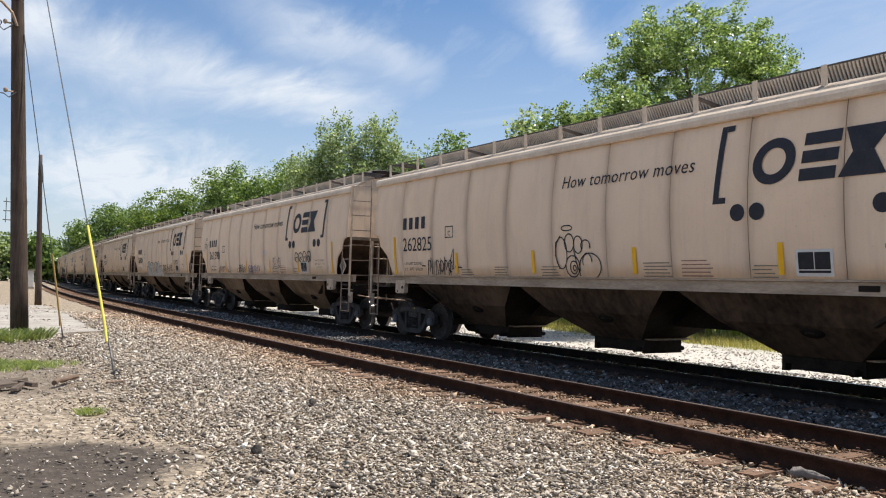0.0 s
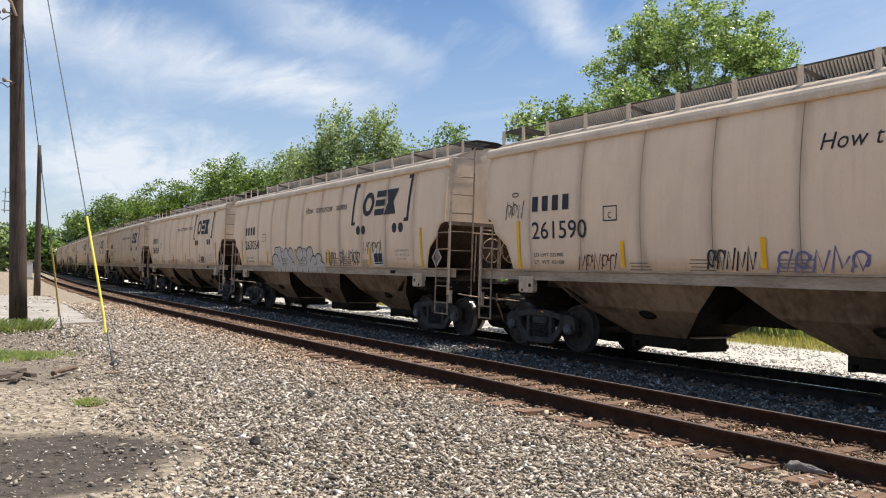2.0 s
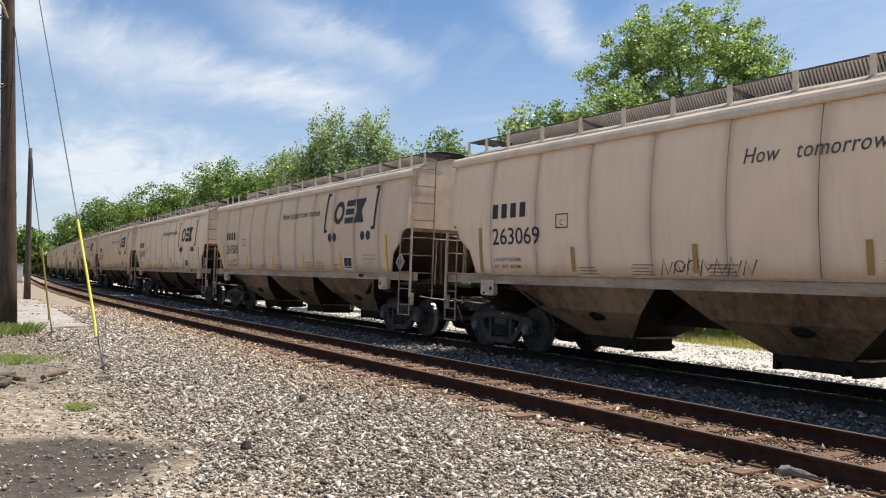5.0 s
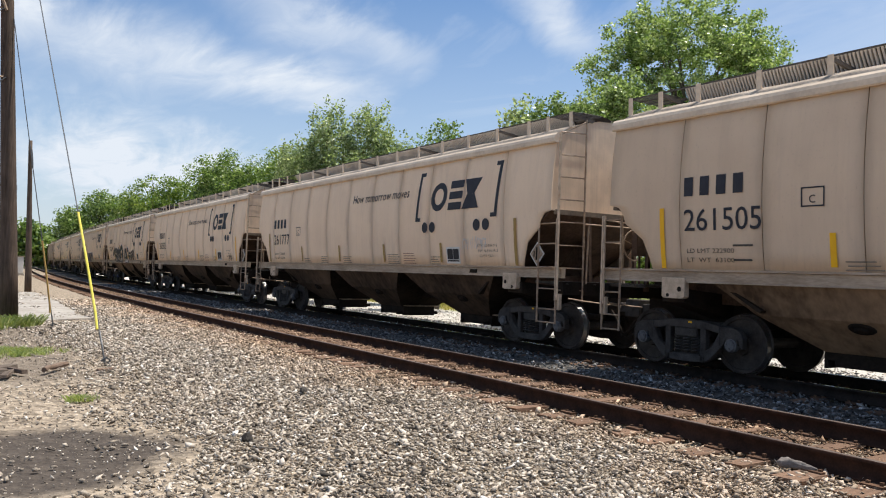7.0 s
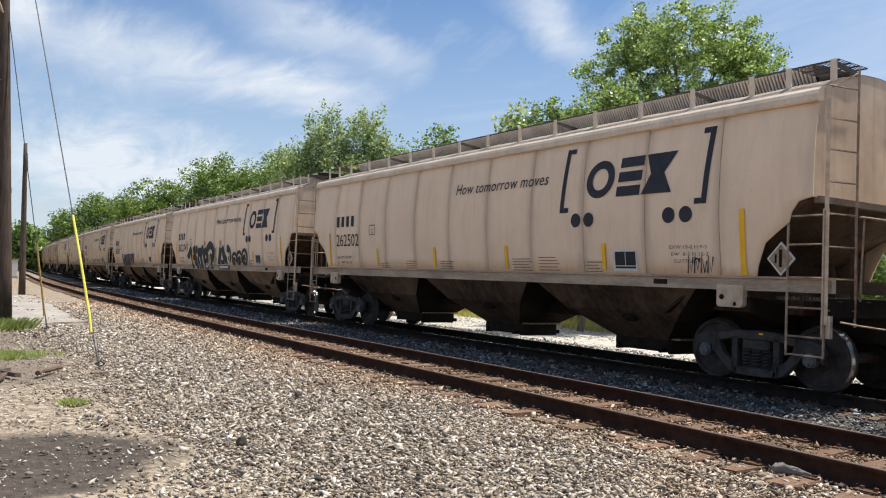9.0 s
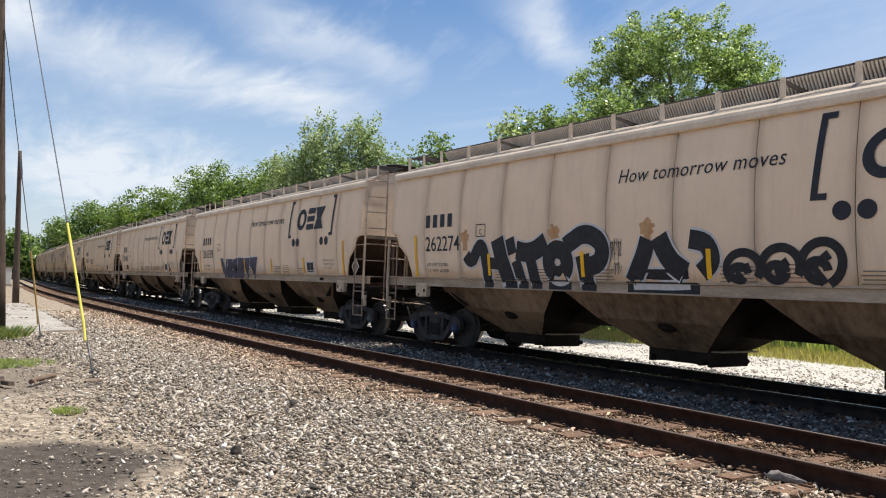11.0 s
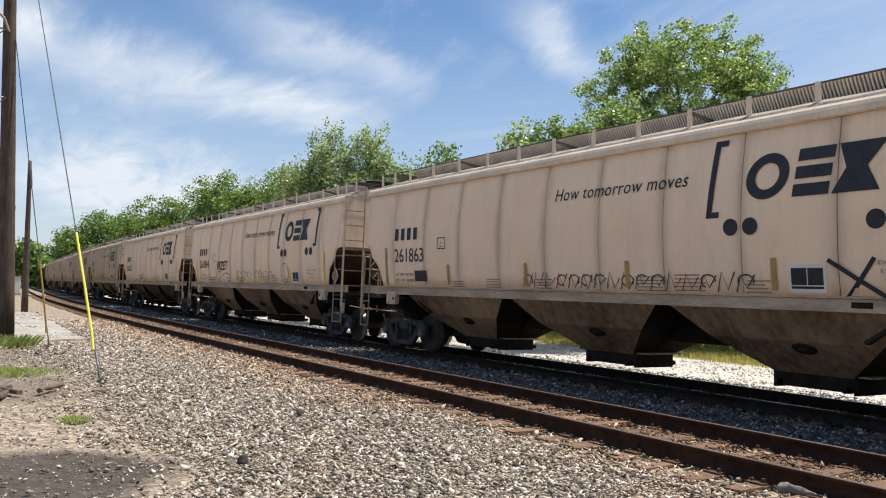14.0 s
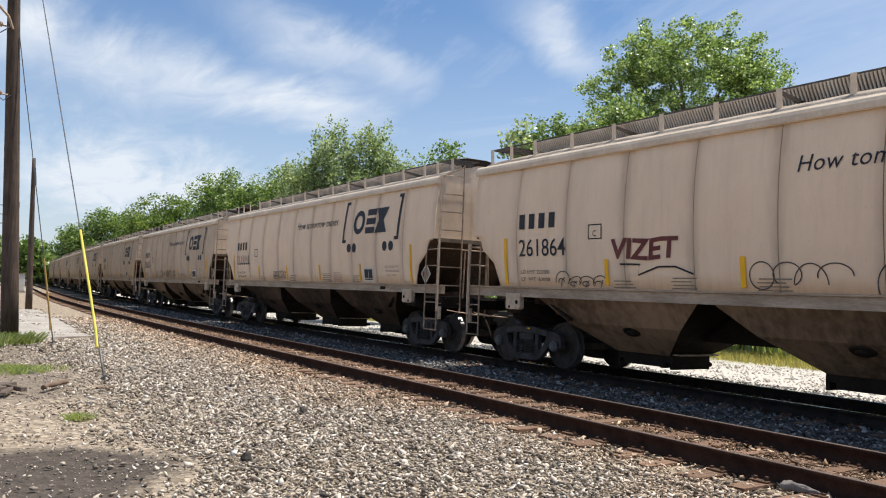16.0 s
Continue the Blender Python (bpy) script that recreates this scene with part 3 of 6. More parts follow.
def tie_mesh(seed):
    rng = random.Random(seed)
    bm = bmesh.new()
    v = []
    for y in (-1.28, -0.6, 0.05, 0.7, 1.28):
        v.append([bm.verts.new((y + rng.uniform(-0.02, 0.02), x + rng.uniform(-0.012, 0.012), z + rng.uniform(-0.012, 0.006)))
                  for x, z in ((-0.115, -0.16), (0.115, -0.16), (0.115, -0.02), (0.10, 0.0), (-0.10, 0.0), (-0.115, -0.02))])
    for a, b in zip(v, v[1:]):
        for i in range(6):
            bm.faces.new((a[i], a[(i + 1) % 6], b[(i + 1) % 6], b[i]))
    bm.faces.new(v[0]), bm.faces.new(v[-1][::-1])
    return mesh_of("tie", bm, TIE)


def track(name, off, label, side, top):
    t = tagged(new(name), label, "railway track", kind="structure")
    for o in (off, off + GAUGE):
        rail(o, t, side, top)
    meshes = [tie_mesh(i) for i in range(6)]
    rng = random.Random(int(off * 10) + 3)
    plates, spikes = bmesh.new(), bmesh.new()
    for i in range(190):
        u = -6 + i * 0.52 + rng.uniform(-0.04, 0.04)
        skew = rng.uniform(-0.03, 0.03)
        p, a = on_line(off + GAUGE / 2 + rng.uniform(-0.12, 0.04), u, (0.030 if off < 1 else 0.012) + rng.uniform(-0.014, 0.01))
        ob = part("tie", meshes[i % 6], None, t)
        ob.matrix_basis = Matrix.Translation(p) @ Matrix.Rotation(-a + skew, 4, "Z")
        if u > 70:
            continue
        for o in (off, off + GAUGE):
            q, a = on_line(o, u)
            m = Matrix.Translation(q) @ Matrix.Rotation(-a, 4, "Z")
            for bmx, dims in ((plates, (-0.17, 0.17, -0.095, 0.095, 0.012, 0.036)),):
                for vv in box(bmx, *dims):
                    vv.co = m @ vv.co
            if u < 40:
                for sx in (-0.105, 0.105):
                    for sy in (-0.055, 0.06):
                        x, y = sx + rng.uniform(-0.012, 0.012), sy + rng.uniform(-0.01, 0.01)
                        h = rng.uniform(0.05, 0.074)
                        for vv in box(spikes, x - 0.015, x + 0.015, y - 0.015, y + 0.015, 0.02, h):
                            vv.co = m @ vv.co
    tagged(part("tie_plates", plates, RUSTPLATE, t, "rust-brown steel tie plates"), kind="stuff")
    tagged(part("spikes", spikes, RUSTPLATE, t, "rusty rail spikes"), kind="stuff")
    return t


RUSTPLATE = simple("rusty_plate", (0.05, 0.028, 0.018), (0.15, 0.085, 0.052), 7.0, 0.9, spec=0.15)
track("track_near", 0.0, "rusty siding track on worn wooden ties in ballast", RUSTRAIL, RAILTOP)
track("track_far", 4.295, "main track with dark rails under the passing train", DARKRAIL, SHINE)


# ---------------------------------------------------------------- the hopper car
# In a car's own space: x away from this side, y towards its rear end, z up from the rail tops.
BODY = 8.10                         # half length of the body at the eaves
TRUCK_Y = 6.88
PITCH = 17.85                       # from car to car
SEAMS = [-6.6 + 1.4667 * i for i in range(10)]
Z_SILL, Z_EAVE = 1.60, 4.10


def side_x(z):
    return 1.625 - 0.0707 * (z - 2.82) ** 2


CUT = [(1.60, 7.20), (1.76, 7.24), (2.08, 7.37), (2.24, 7.58), (2.36, 7.75), (2.50, 7.79), (2.64, 7.90), (2.69, 8.10), (4.10, 8.10)]


def cut_y(z):
    for (z0, y0), (z1, y1) in zip(CUT, CUT[1:]):
        if z <= z1:
            return y0 + (y1 - y0) * (z - z0) / (z1 - z0)
    return BODY


def panel(y0, y1, side, end=0):
    """One side sheet between two seams, slightly pillowed; end: which of its ends follows the cut-away corner."""
    bm = bmesh.new()
    zs = sorted({Z_SILL + (Z_EAVE - Z_SILL) * i / 9 for i in range(10)} | ({z for z, _ in CUT} if end else set()))
    rows = []
    for z in zs:
        a, b = y0, y1
        if end > 0:
            b = min(y1, cut_y(z))
        if end < 0:
            a = max(y0, -cut_y(z))
        row = []
        for i in range(6):
            t = i / 5
            pil = 0.011 * (1 - abs(2 * t - 1) ** 4)
            row.append((side * (side_x(z) + pil - 0.004), a + (b - a) * t, z))
        rows.append(row)
    out = [[bm.verts.new(p) for p in r] for r in rows]
    back = [[bm.verts.new((side * (abs(p[0]) - 0.022), p[1], p[2])) for p in r] for r in rows]
    for g in (out, back):
        for r, s in zip(g, g[1:]):
            for i in range(5):
                bm.faces.new((r[i], r[i + 1], s[i + 1], s[i]))
    n, m = len(rows), 6
    ring = [(0, i) for i in range(m)] + [(j, m - 1) for j in range(1, n)] + [(n - 1, i) for i in range(m - 2, -1, -1)] + [(j, 0) for j in range(n - 2, 0, -1)]
    for (a, b), (c, d) in zip(ring, ring[1:] + ring[:1]):
        bm.faces.new((out[a][b], out[c][d], back[c][d], back[a][b]))
    return mesh_of("side_panel", bm, PAINT, True)


def build_car():
    car = tagged(new("hopper_car"), "beige covered hopper freight car rolling on the rails", "freight car", "hopper cars of the train")
    # side sheets
    meshes = {}
    edges = [-BODY] + SEAMS + [BODY]
    for side in (-1, 1):
        for i, (a, b) in enumerate(zip(edges, edges[1:])):
            e = -1 if i == 0 else (1 if i == 10 else 0)
            g0, g1 = (0 if i == 0 else 0.008), (0 if i == 10 else 0.008)
            if e == 0:
                key = (side, 0)
                if key not in meshes:
                    w = (b - a) / 2 - 0.008
                    meshes[key] = panel(-w, w, side)
                ob = part("side_panel", meshes[key], None, car)
                ob.location = (0, (a + b) / 2, 0)
            else:
                part("side_panel", panel(a + g0, b - g1, side, e), None, car)
    # inner shell that shows in the seams
    bm = bmesh.new()
    zs = [1.40, 1.6, 2.0, 2.4, 2.8, 3.2, 3.6, 4.0, 4.12]
    for s in (-1, 1):
        rows = [[bm.verts.new((s * (side_x(z) - 0.03), y, z)) for z in zs] for y in (-7.1, 7.1)]
        for i in range(len(zs) - 1):
            bm.faces.new((rows[0][i], rows[0][i + 1], rows[1][i + 1], rows[1][i]))
    part("inner_shell", bm, SEAM, car, "rust-brown plating in the seams")
    # roof
    bm = bmesh.new()
    prof = [(1.49, 4.10), (1.47, 4.16), (1.2, 4.325), (0.8, 4.455), (0.42, 4.545), (0.0, 4.56)]
    prof = prof + [(-x, z) for x, z in prof[-2::-1]]
    ys = [-BODY + 2 * BODY * i / 22 for i in range(23)]
    rows = [[bm.verts.new((x, y, z + (0.012 if i % 2 else 0))) for x, z in prof] for i, y in enumerate(ys)]
    for r, s in zip(rows, rows[1:]):
        for i in range(len(prof) - 1):
            bm.faces.new((r[i], r[i + 1], s[i + 1], s[i]))
    part("roof", bm, ROOF, car, smooth=True)
    # long trough hatch along the ridge, with close upright ribs on its sides
    bm = bmesh.new()
    prism_y(bm, [(-0.37, 4.46), (0.37, 4.46), (0.56, 4.79), (0.30, 4.84), (-0.30, 4.84), (-0.56, 4.79)], -7.43, 7.43)
    # near-black body paints the shade in the gaps between the ribs
    hatch = part("hatch_cover", bm, UNDER, car, "long trough hatch painted dark between its ribs")
    bm = bmesh.new()
    for k in range(255):
        y = -7.38 + k * 0.0581
        prism_y(bm, [(-0.41, 4.475), (0.41, 4.475), (0.61, 4.795), (0.30, 4.855), (-0.30, 4.855), (-0.61, 4.795)], y - 0.0155, y + 0.0155)
    tagged(part("hatch_ribs", bm, HATCH, hatch, "pale upright ribs of the hatch cover"), kind="stuff")
    # eave chords and side sills
    for s in (-1, 1):
        bm = bmesh.new()
        pts = [(1.45, 4.005), (1.578, 3.99), (1.60, 4.01), (1.60, 4.09), (1.575, 4.145), (1.535, 4.185), (1.47, 4.20)]
        prism_y(bm, [(s * x, z) for x, z in pts], -BODY - 0.04, BODY + 0.04)
        part("top_chord", bm, CHORD, car, "sunlit pale eave chord")
        bm = bmesh.new()
        pts = [(1.40, 1.395), (1.515, 1.395), (1.515, 1.412), (1.495, 1.42), (1.495, 1.565), (1.535, 1.575), (1.535, 1.605), (1.40, 1.605)]
        prism_y(bm, [(s * x, z) for x, z in pts], -8.32, 8.32)
        part("side_sill", bm, SILL, car)
    # ends: upright sheet, slope sheet below, posts, sill and platform
    for e in (-1, 1):
        bm = bmesh.new()
        Y = e * (BODY - 0.01)
        zs = [2.69, 3.0, 3.4, 3.8, 4.10]
        outer = [(side_x(z) - 0.01, z) for z in zs] + [(1.47, 4.16), (1.2, 4.325), (0.8, 4.455), (0.42, 4.545), (0, 4.56)]
        poly = outer + [(-x, z) for x, z in outer[-2::-1]]
        hexa(bm, [(x, Y, z) for x, z in poly], [(x, Y - e * 0.03, z) for x, z in poly])
        part("end_sheet", bm, ENDPAINT, car)
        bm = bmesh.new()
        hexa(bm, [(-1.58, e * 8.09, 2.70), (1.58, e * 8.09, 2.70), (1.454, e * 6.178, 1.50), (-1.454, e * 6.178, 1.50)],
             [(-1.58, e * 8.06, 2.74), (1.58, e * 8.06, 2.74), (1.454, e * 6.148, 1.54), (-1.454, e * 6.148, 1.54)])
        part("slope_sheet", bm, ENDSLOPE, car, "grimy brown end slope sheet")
        # lower half coloured near-black for the shade behind the truck
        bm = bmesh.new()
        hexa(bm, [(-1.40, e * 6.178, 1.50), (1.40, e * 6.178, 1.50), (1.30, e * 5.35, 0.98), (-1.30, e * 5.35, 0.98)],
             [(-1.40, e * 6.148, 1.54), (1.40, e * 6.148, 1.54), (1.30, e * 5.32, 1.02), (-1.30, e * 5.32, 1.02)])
        part("lower_slope_sheet", bm, SLOPESHADE, car)
        bm = bmesh.new()
        prism_y(bm, [(-1.5, 2.62), (1.5, 2.62), (1.5, 2.71), (-1.5, 2.71)], e * 8.05, e * 8.14)
        part("end_beam", bm, ENDGRIME, car)
        for x in (-0.62, 0.62):
            bm = bmesh.new()
            hexa(bm, [(x - 0.03, e * 8.12, 2.64), (x + 0.03, e * 8.12, 2.64), (x + 0.03, e * 8.05, 2.64), (x - 0.03, e * 8.05, 2.64)],
                 [(x - 0.03, e * 8.18, 1.2), (x + 0.03, e * 8.18, 1.2), (x + 0.03, e * 8.10, 1.2), (x - 0.03, e * 8.10, 1.2)])
            part("end_post", bm, ENDSLOPE, car)
        bm = bmesh.new()
        box(bm, -0.5, 0.5, min(e * 5.6, e * 7.3), max(e * 5.6, e * 7.3), 1.05, 1.45)
        hexa(bm, [(-0.06, e * 7.6, 1.05), (0.06, e * 7.6, 1.05), (0.06, e * 6.0, 1.05), (-0.06, e * 6.0, 1.05)],
             [(-0.06, e * 7.35, 2.2), (0.06, e * 7.35, 2.2), (0.06, e * 7.0, 2.0), (-0.06, e * 7.0, 2.0)])
        part("end_gusset", bm, ENDSLOPE, car)
        bm = bmesh.new()
        box(bm, -1.48, 1.48, min(e * 8.22, e * 8.36), max(e * 8.22, e * 8.36), 1.08, 1.33)
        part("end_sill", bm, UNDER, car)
        bm = bmesh.new()
        for i in range(16):
            y = e * (7.5 + i * 0.055)
            box(bm, -1.46, 1.46, y - 0.012, y + 0.012, 1.30, 1.335)
        for x in (-1.4, -0.7, 0.0, 0.7, 1.4):
            box(bm, x - 0.02, x + 0.02, min(e * 7.48, e * 8.4), max(e * 7.48, e * 8.4), 1.285, 1.30)
        part("end_platform", bm, GRATE, car, "dark steel grating platform")
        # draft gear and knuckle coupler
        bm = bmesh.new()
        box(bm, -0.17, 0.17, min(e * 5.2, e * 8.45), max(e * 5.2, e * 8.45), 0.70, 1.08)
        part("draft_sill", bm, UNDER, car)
        bm = bmesh.new()
        box(bm, -0.09, 0.09, min(e * 8.45, e * 8.80), max(e * 8.45, e * 8.80), 0.78, 0.96)
        prism_y(bm, [(-0.17, 0.70), (0.15, 0.70), (0.17, 0.82), (0.12, 1.04), (-0.14, 1.04), (-0.19, 0.90)], e * 8.80, e * 9.06)
        part("coupler", bm, TRUCK, car, bevel=0.015)
        bm = bmesh.new()
        tube(bm, [(-0.30, e * 8.45, 0.80), (-0.34, e * 8.62, 0.66), (-0.36, e * 8.80, 0.42), (-0.34, e * 8.94, 0.34), (-0.30, e * 9.02, 0.40)], 0.026, 7)
        part("air_hose", bm, UNDER, car, "black rubber air hose")
        bm = bmesh.new()
        tube(bm, [(-1.35, e * 8.36, 1.02), (-1.15, e * 8.52, 0.98), (-0.5, e * 8.6, 0.92), (-0.2, e * 8.6, 0.90)], 0.014, 5)
        part("uncoupling_lever", bm, STEEL, car)
        # jacking plates by the bolsters
        for s in (-1, 1):
            bm = bmesh.new()
            ya, yb = sorted((e * 6.53, e * 6.99))
            prism_x(bm, [(ya, 1.17), (ya + 0.05, 1.14), (yb - 0.05, 1.14), (yb, 1.17), (yb, 1.47), (ya, 1.47)], s * 1.42, s * 1.538)
            plate = part("bolster_plate", bm, POST, car, bevel=0.008)
            # thin dark discs paint the shade inside the holes
            for y, z, r in ((6.63, 1.29, 0.042), (6.86, 1.19, 0.03)):
                bm = bmesh.new()
                lathe_x(bm, [(0, r), (s * 0.004, r)], s * 1.539, e * y, z, 12)
                part("lifting_hole", bm, UNDER, plate)
            bm = bmesh.new()
            hexa(bm, [(s * 0.2, e * 6.60, 0.80), (s * 0.2, e * 7.05, 0.80), (s * 0.2, e * 7.05, 1.2), (s * 0.2, e * 6.60, 1.2)],
                 [(s * 1.44, e * 6.60, 1.08), (s * 1.44, e * 7.05, 1.08), (s * 1.44, e * 7.05, 1.3), (s * 1.44, e * 6.60, 1.3)])
            part("body_bolster", bm, UNDER, car)
    # discharge bays
    for k, yc in enumerate((-4.15, 0.0, 4.15)):
        bm = bmesh.new()
        top = [(-1.475, yc - 2.0, 1.46), (1.475, yc - 2.0, 1.46), (1.475, yc + 2.0, 1.46), (-1.475, yc + 2.0, 1.46)]
        mid = [(-1.14, yc - 1.36, 0.95), (1.14, yc - 1.36, 0.95), (1.14, yc + 1.36, 0.95), (-1.14, yc + 1.36, 0.95)]
        low = [(-0.54, yc - 0.62, 0.46), (0.54, yc - 0.62, 0.46), (0.54, yc + 0.62, 0.46), (-0.54, yc + 0.62, 0.46)]
        hexa(bm, mid, top)
        hexa(bm, low, mid)
        me = mesh_of("discharge_bay", bm, [BAYPAINT, SLOPESHADE])
        # faces along the track carry their shade as a darker material
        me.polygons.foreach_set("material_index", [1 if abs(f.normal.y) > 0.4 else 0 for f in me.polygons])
        bay = part("discharge_bay", me, None, car, "grimy sloping beige discharge bay with shade-black ends")
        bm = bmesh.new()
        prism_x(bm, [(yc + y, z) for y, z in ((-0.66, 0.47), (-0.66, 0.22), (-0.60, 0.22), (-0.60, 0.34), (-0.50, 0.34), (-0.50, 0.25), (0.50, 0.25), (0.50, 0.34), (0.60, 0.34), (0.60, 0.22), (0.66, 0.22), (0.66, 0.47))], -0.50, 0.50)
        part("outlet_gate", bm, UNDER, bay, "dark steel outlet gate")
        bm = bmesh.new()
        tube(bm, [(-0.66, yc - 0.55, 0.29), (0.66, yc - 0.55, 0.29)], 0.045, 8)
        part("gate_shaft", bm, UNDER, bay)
        for y in (-0.86, 0.50):
            bm = bmesh.new()
            box(bm, -0.51, 0.51, yc + y, yc + y + 0.19, 0.475, 0.50)
            part("gate_slide", bm, STEEL, bay, "pale worn slide of the outlet gate")
        for s in (-1, 1):
            bm = bmesh.new()
            c0, up_way = Vector((s * 1.02, yc - 0.17, 0.852)), Vector((s * 0.60, 0, 0.49)).normalized()
            off_way = Vector((s * 0.49, 0, -0.60)).normalized()
            ring = lambda r, h: [c0 + off_way * h + up_way * (0.62 * r * math.sin(a)) + Vector((0, r * math.cos(a), 0)) for a in (2 * math.pi * k / 14 for k in range(14))]
            hexa(bm, ring(0.21, -0.01), ring(0.17, 0.022))
            hexa(bm, ring(0.10, 0.0225), ring(0.08, 0.06))
            part("vibrator_bracket", bm, UNDER, bay)
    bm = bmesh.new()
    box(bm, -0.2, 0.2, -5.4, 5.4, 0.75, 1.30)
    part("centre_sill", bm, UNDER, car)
    # running boards with their brackets
    for s in (-1, 1):
        bm = bmesh.new()
        n = 420
        for i in range(n):
            y = -8.16 + 16.32 * i / (n - 1)
            end = abs(y) > 7.45
            inner, deep = (0.45, 0.008) if end else (1.135, 0.014)
            box(bm, min(s * inner, s * 1.165), max(s * inner, s * 1.165), y - 0.004, y + 0.004, 4.628 - deep, 4.628)
        box(bm, s * 1.17 - 0.006, s * 1.17 + 0.006, -8.17, 8.17, 4.608, 4.630)
        box(bm, s * 1.135 - 0.005, s * 1.135 + 0.005, -8.17, 8.17, 4.614, 4.628)
        for y0, y1 in ((-8.17, -7.45), (7.45, 8.17)):
            for x in (0.45, 0.66, 0.88):
                box(bm, s * x - 0.004, s * x + 0.004, y0, y1, 4.606, 4.628)
        board = part("running_board", bm, GRATE, car, "dark steel grating roof walkway")
        def upright(bm):
            hexa(bm, [(s * 1.158, -0.045, 4.33), (s * 1.184, -0.045, 4.33), (s * 1.184, 0.045, 4.33), (s * 1.158, 0.045, 4.33)],
                 [(s * 1.177, -0.045, 4.636), (s * 1.192, -0.045, 4.636), (s * 1.192, 0.045, 4.636), (s * 1.177, 0.045, 4.636)])
        bm = bmesh.new()
        upright(bm)
        hexa(bm, [(s * 0.56, -0.02, 4.54), (s * 0.62, -0.02, 4.48), (s * 0.62, 0.02, 4.48), (s * 0.56, 0.02, 4.54)],
             [(s * 1.12, -0.02, 4.605), (s * 1.16, -0.02, 4.56), (s * 1.16, 0.02, 4.56), (s * 1.12, 0.02, 4.605)])
        me = mesh_of("bracket", bm, [CHORD, GRATE])
        me.polygons.foreach_set("material_index", [0] * 6 + [1] * 6)
        bm = bmesh.new()
        upright(bm)
        plain = mesh_of("bracket", bm, CHORD)
        for k, y in enumerate((-8.10, -7.42, -6.80, *(-5.70 + 1.122 * k for k in range(11)), 6.64, 7.42, 8.10)):
            b = part("bracket", plain if k % 3 else me, None, board)
            b.location = (0, y, 0)
    # ladders: on the sides at every corner, tall ones up the leading left and trailing right corners
    def ladder(name, p0, p1, z0, z1, rungs, post=0.019):
        bm0 = bmesh.new()
        tube(bm0, [(*p0, z0), (*p0, min(z1, 4.12))] + ([(*p1, z1 - 0.04)] if z1 > 4.12 else []), post, 6)
        lad = part(name, bm0, STEEL, car, "worn pale steel ladder")
        bm0 = bmesh.new()
        tube(bm0, [(*p1, z0), (*p1, z1)], post, 6)
        part("ladder_rail", bm0, STEEL, lad)
        for z in rungs:
            bm0 = bmesh.new()
            tube(bm0, [(*p0, z), (*p1, z)], 0.014, 5)
            part("rung", bm0, STEEL, lad)
        return lad

    for s in (-1, 1):
        for e in (-1, 1):
            tall = (s == -1 and e == -1) or (s == 1 and e == 1)
            z_hi = 2.50
            rungs = [0.55, 0.80, 1.19, 1.60, 2.05, 2.44]
            ladder("side_ladder", (s * 1.585, e * (7.73 if tall else 7.86)), (s * 1.585, e * 8.27), 0.53, z_hi, rungs)
            if tall:
                ladder("end_ladder", (s * 1.56, e * 8.27), (s * 1.00, e * 8.36), 0.95, 4.46, [1.17, 1.59, 2.02, 2.46, 2.89, 3.32, 3.74, 4.18])
            else:
                ladder("end_ladder", (s * 1.56, e * 8.27), (s * 1.05, e * 8.36), 0.90, 2.50, [0.95, 1.17, 1.60, 2.05, 2.44])
            bm = bmesh.new()
            prism_x(bm, [(e * 8.238, 0.98), (e * 8.312, 0.98), (e * 8.312, 2.52), (e * 8.238, 2.52)], s * 1.568, s * 1.598)
            if tall:
                prism_x(bm, [(e * 8.256, 2.52), (e * 8.302, 2.52), (e * 8.302, 4.16), (e * 8.256, 4.16)], s * 1.562, s * 1.590)
            prism_x(bm, [(e * 8.215, 0.80), (e * 8.345, 0.80), (e * 8.345, 1.10), (e * 8.215, 1.10)], s * 1.50, s * 1.566)
            part("corner_post", bm, POST, car, "pale corner post")
    # hand brake at the rear end
    bm = bmesh.new()
    for k in range(20):
        a, b = 2 * math.pi * k / 20, 2 * math.pi * (k + 1) / 20
        tube(bm, [(-0.55 + 0.28 * math.cos(a), 8.52, 2.05 + 0.28 * math.sin(a)), (-0.55 + 0.28 * math.cos(b), 8.52, 2.05 + 0.28 * math.sin(b))], 0.014, 5, False)
    for k in range(5):
        a = 2 * math.pi * k / 5 + 0.3
        tube(bm, [(-0.55, 8.50, 2.05), (-0.55 + 0.28 * math.cos(a), 8.52, 2.05 + 0.28 * math.sin(a))], 0.011, 5, False)
    wheel = part("brake_wheel", bm, STEEL, car, "steel hand-brake wheel")
    bm = bmesh.new()
    box(bm, -0.70, -0.40, 8.30, 8.45, 1.85, 2.28)
    tube(bm, [(-0.55, 8.38, 1.85), (-0.55, 8.38, 1.30)], 0.025, 6)
    part("brake_housing", bm, ENDSLOPE, car, bevel=0.01)
    for z, y in ((2.44, 8.44),):
        for e in (-1, 1):
            bm = bmesh.new()
            tube(bm, [(-1.05, e * y, z), (1.05, e * y, z)], 0.016, 6)
            part("handrail", bm, STEEL, car)
    for e in (-1, 1):
        for x in (-0.95, 0.95):
            bm = bmesh.new()
            tube(bm, [(x, e * 8.40, 1.3), (x, e * 8.44, 2.44)], 0.016, 6)
            part("handrail_post", bm, STEEL, car)
    # brake gear under the rear platform
    bm = bmesh.new()
    tube(bm, [(0.3, 7.3, 1.62), (0.3, 8.0, 1.62)], 0.16, 12)
    box(bm, -0.9, -0.4, 7.35, 7.7, 1.34, 1.75)
    part("brake_cylinder", bm, UNDER, car)
    # reflective yellow strips and the small stencils common to all cars
    return car


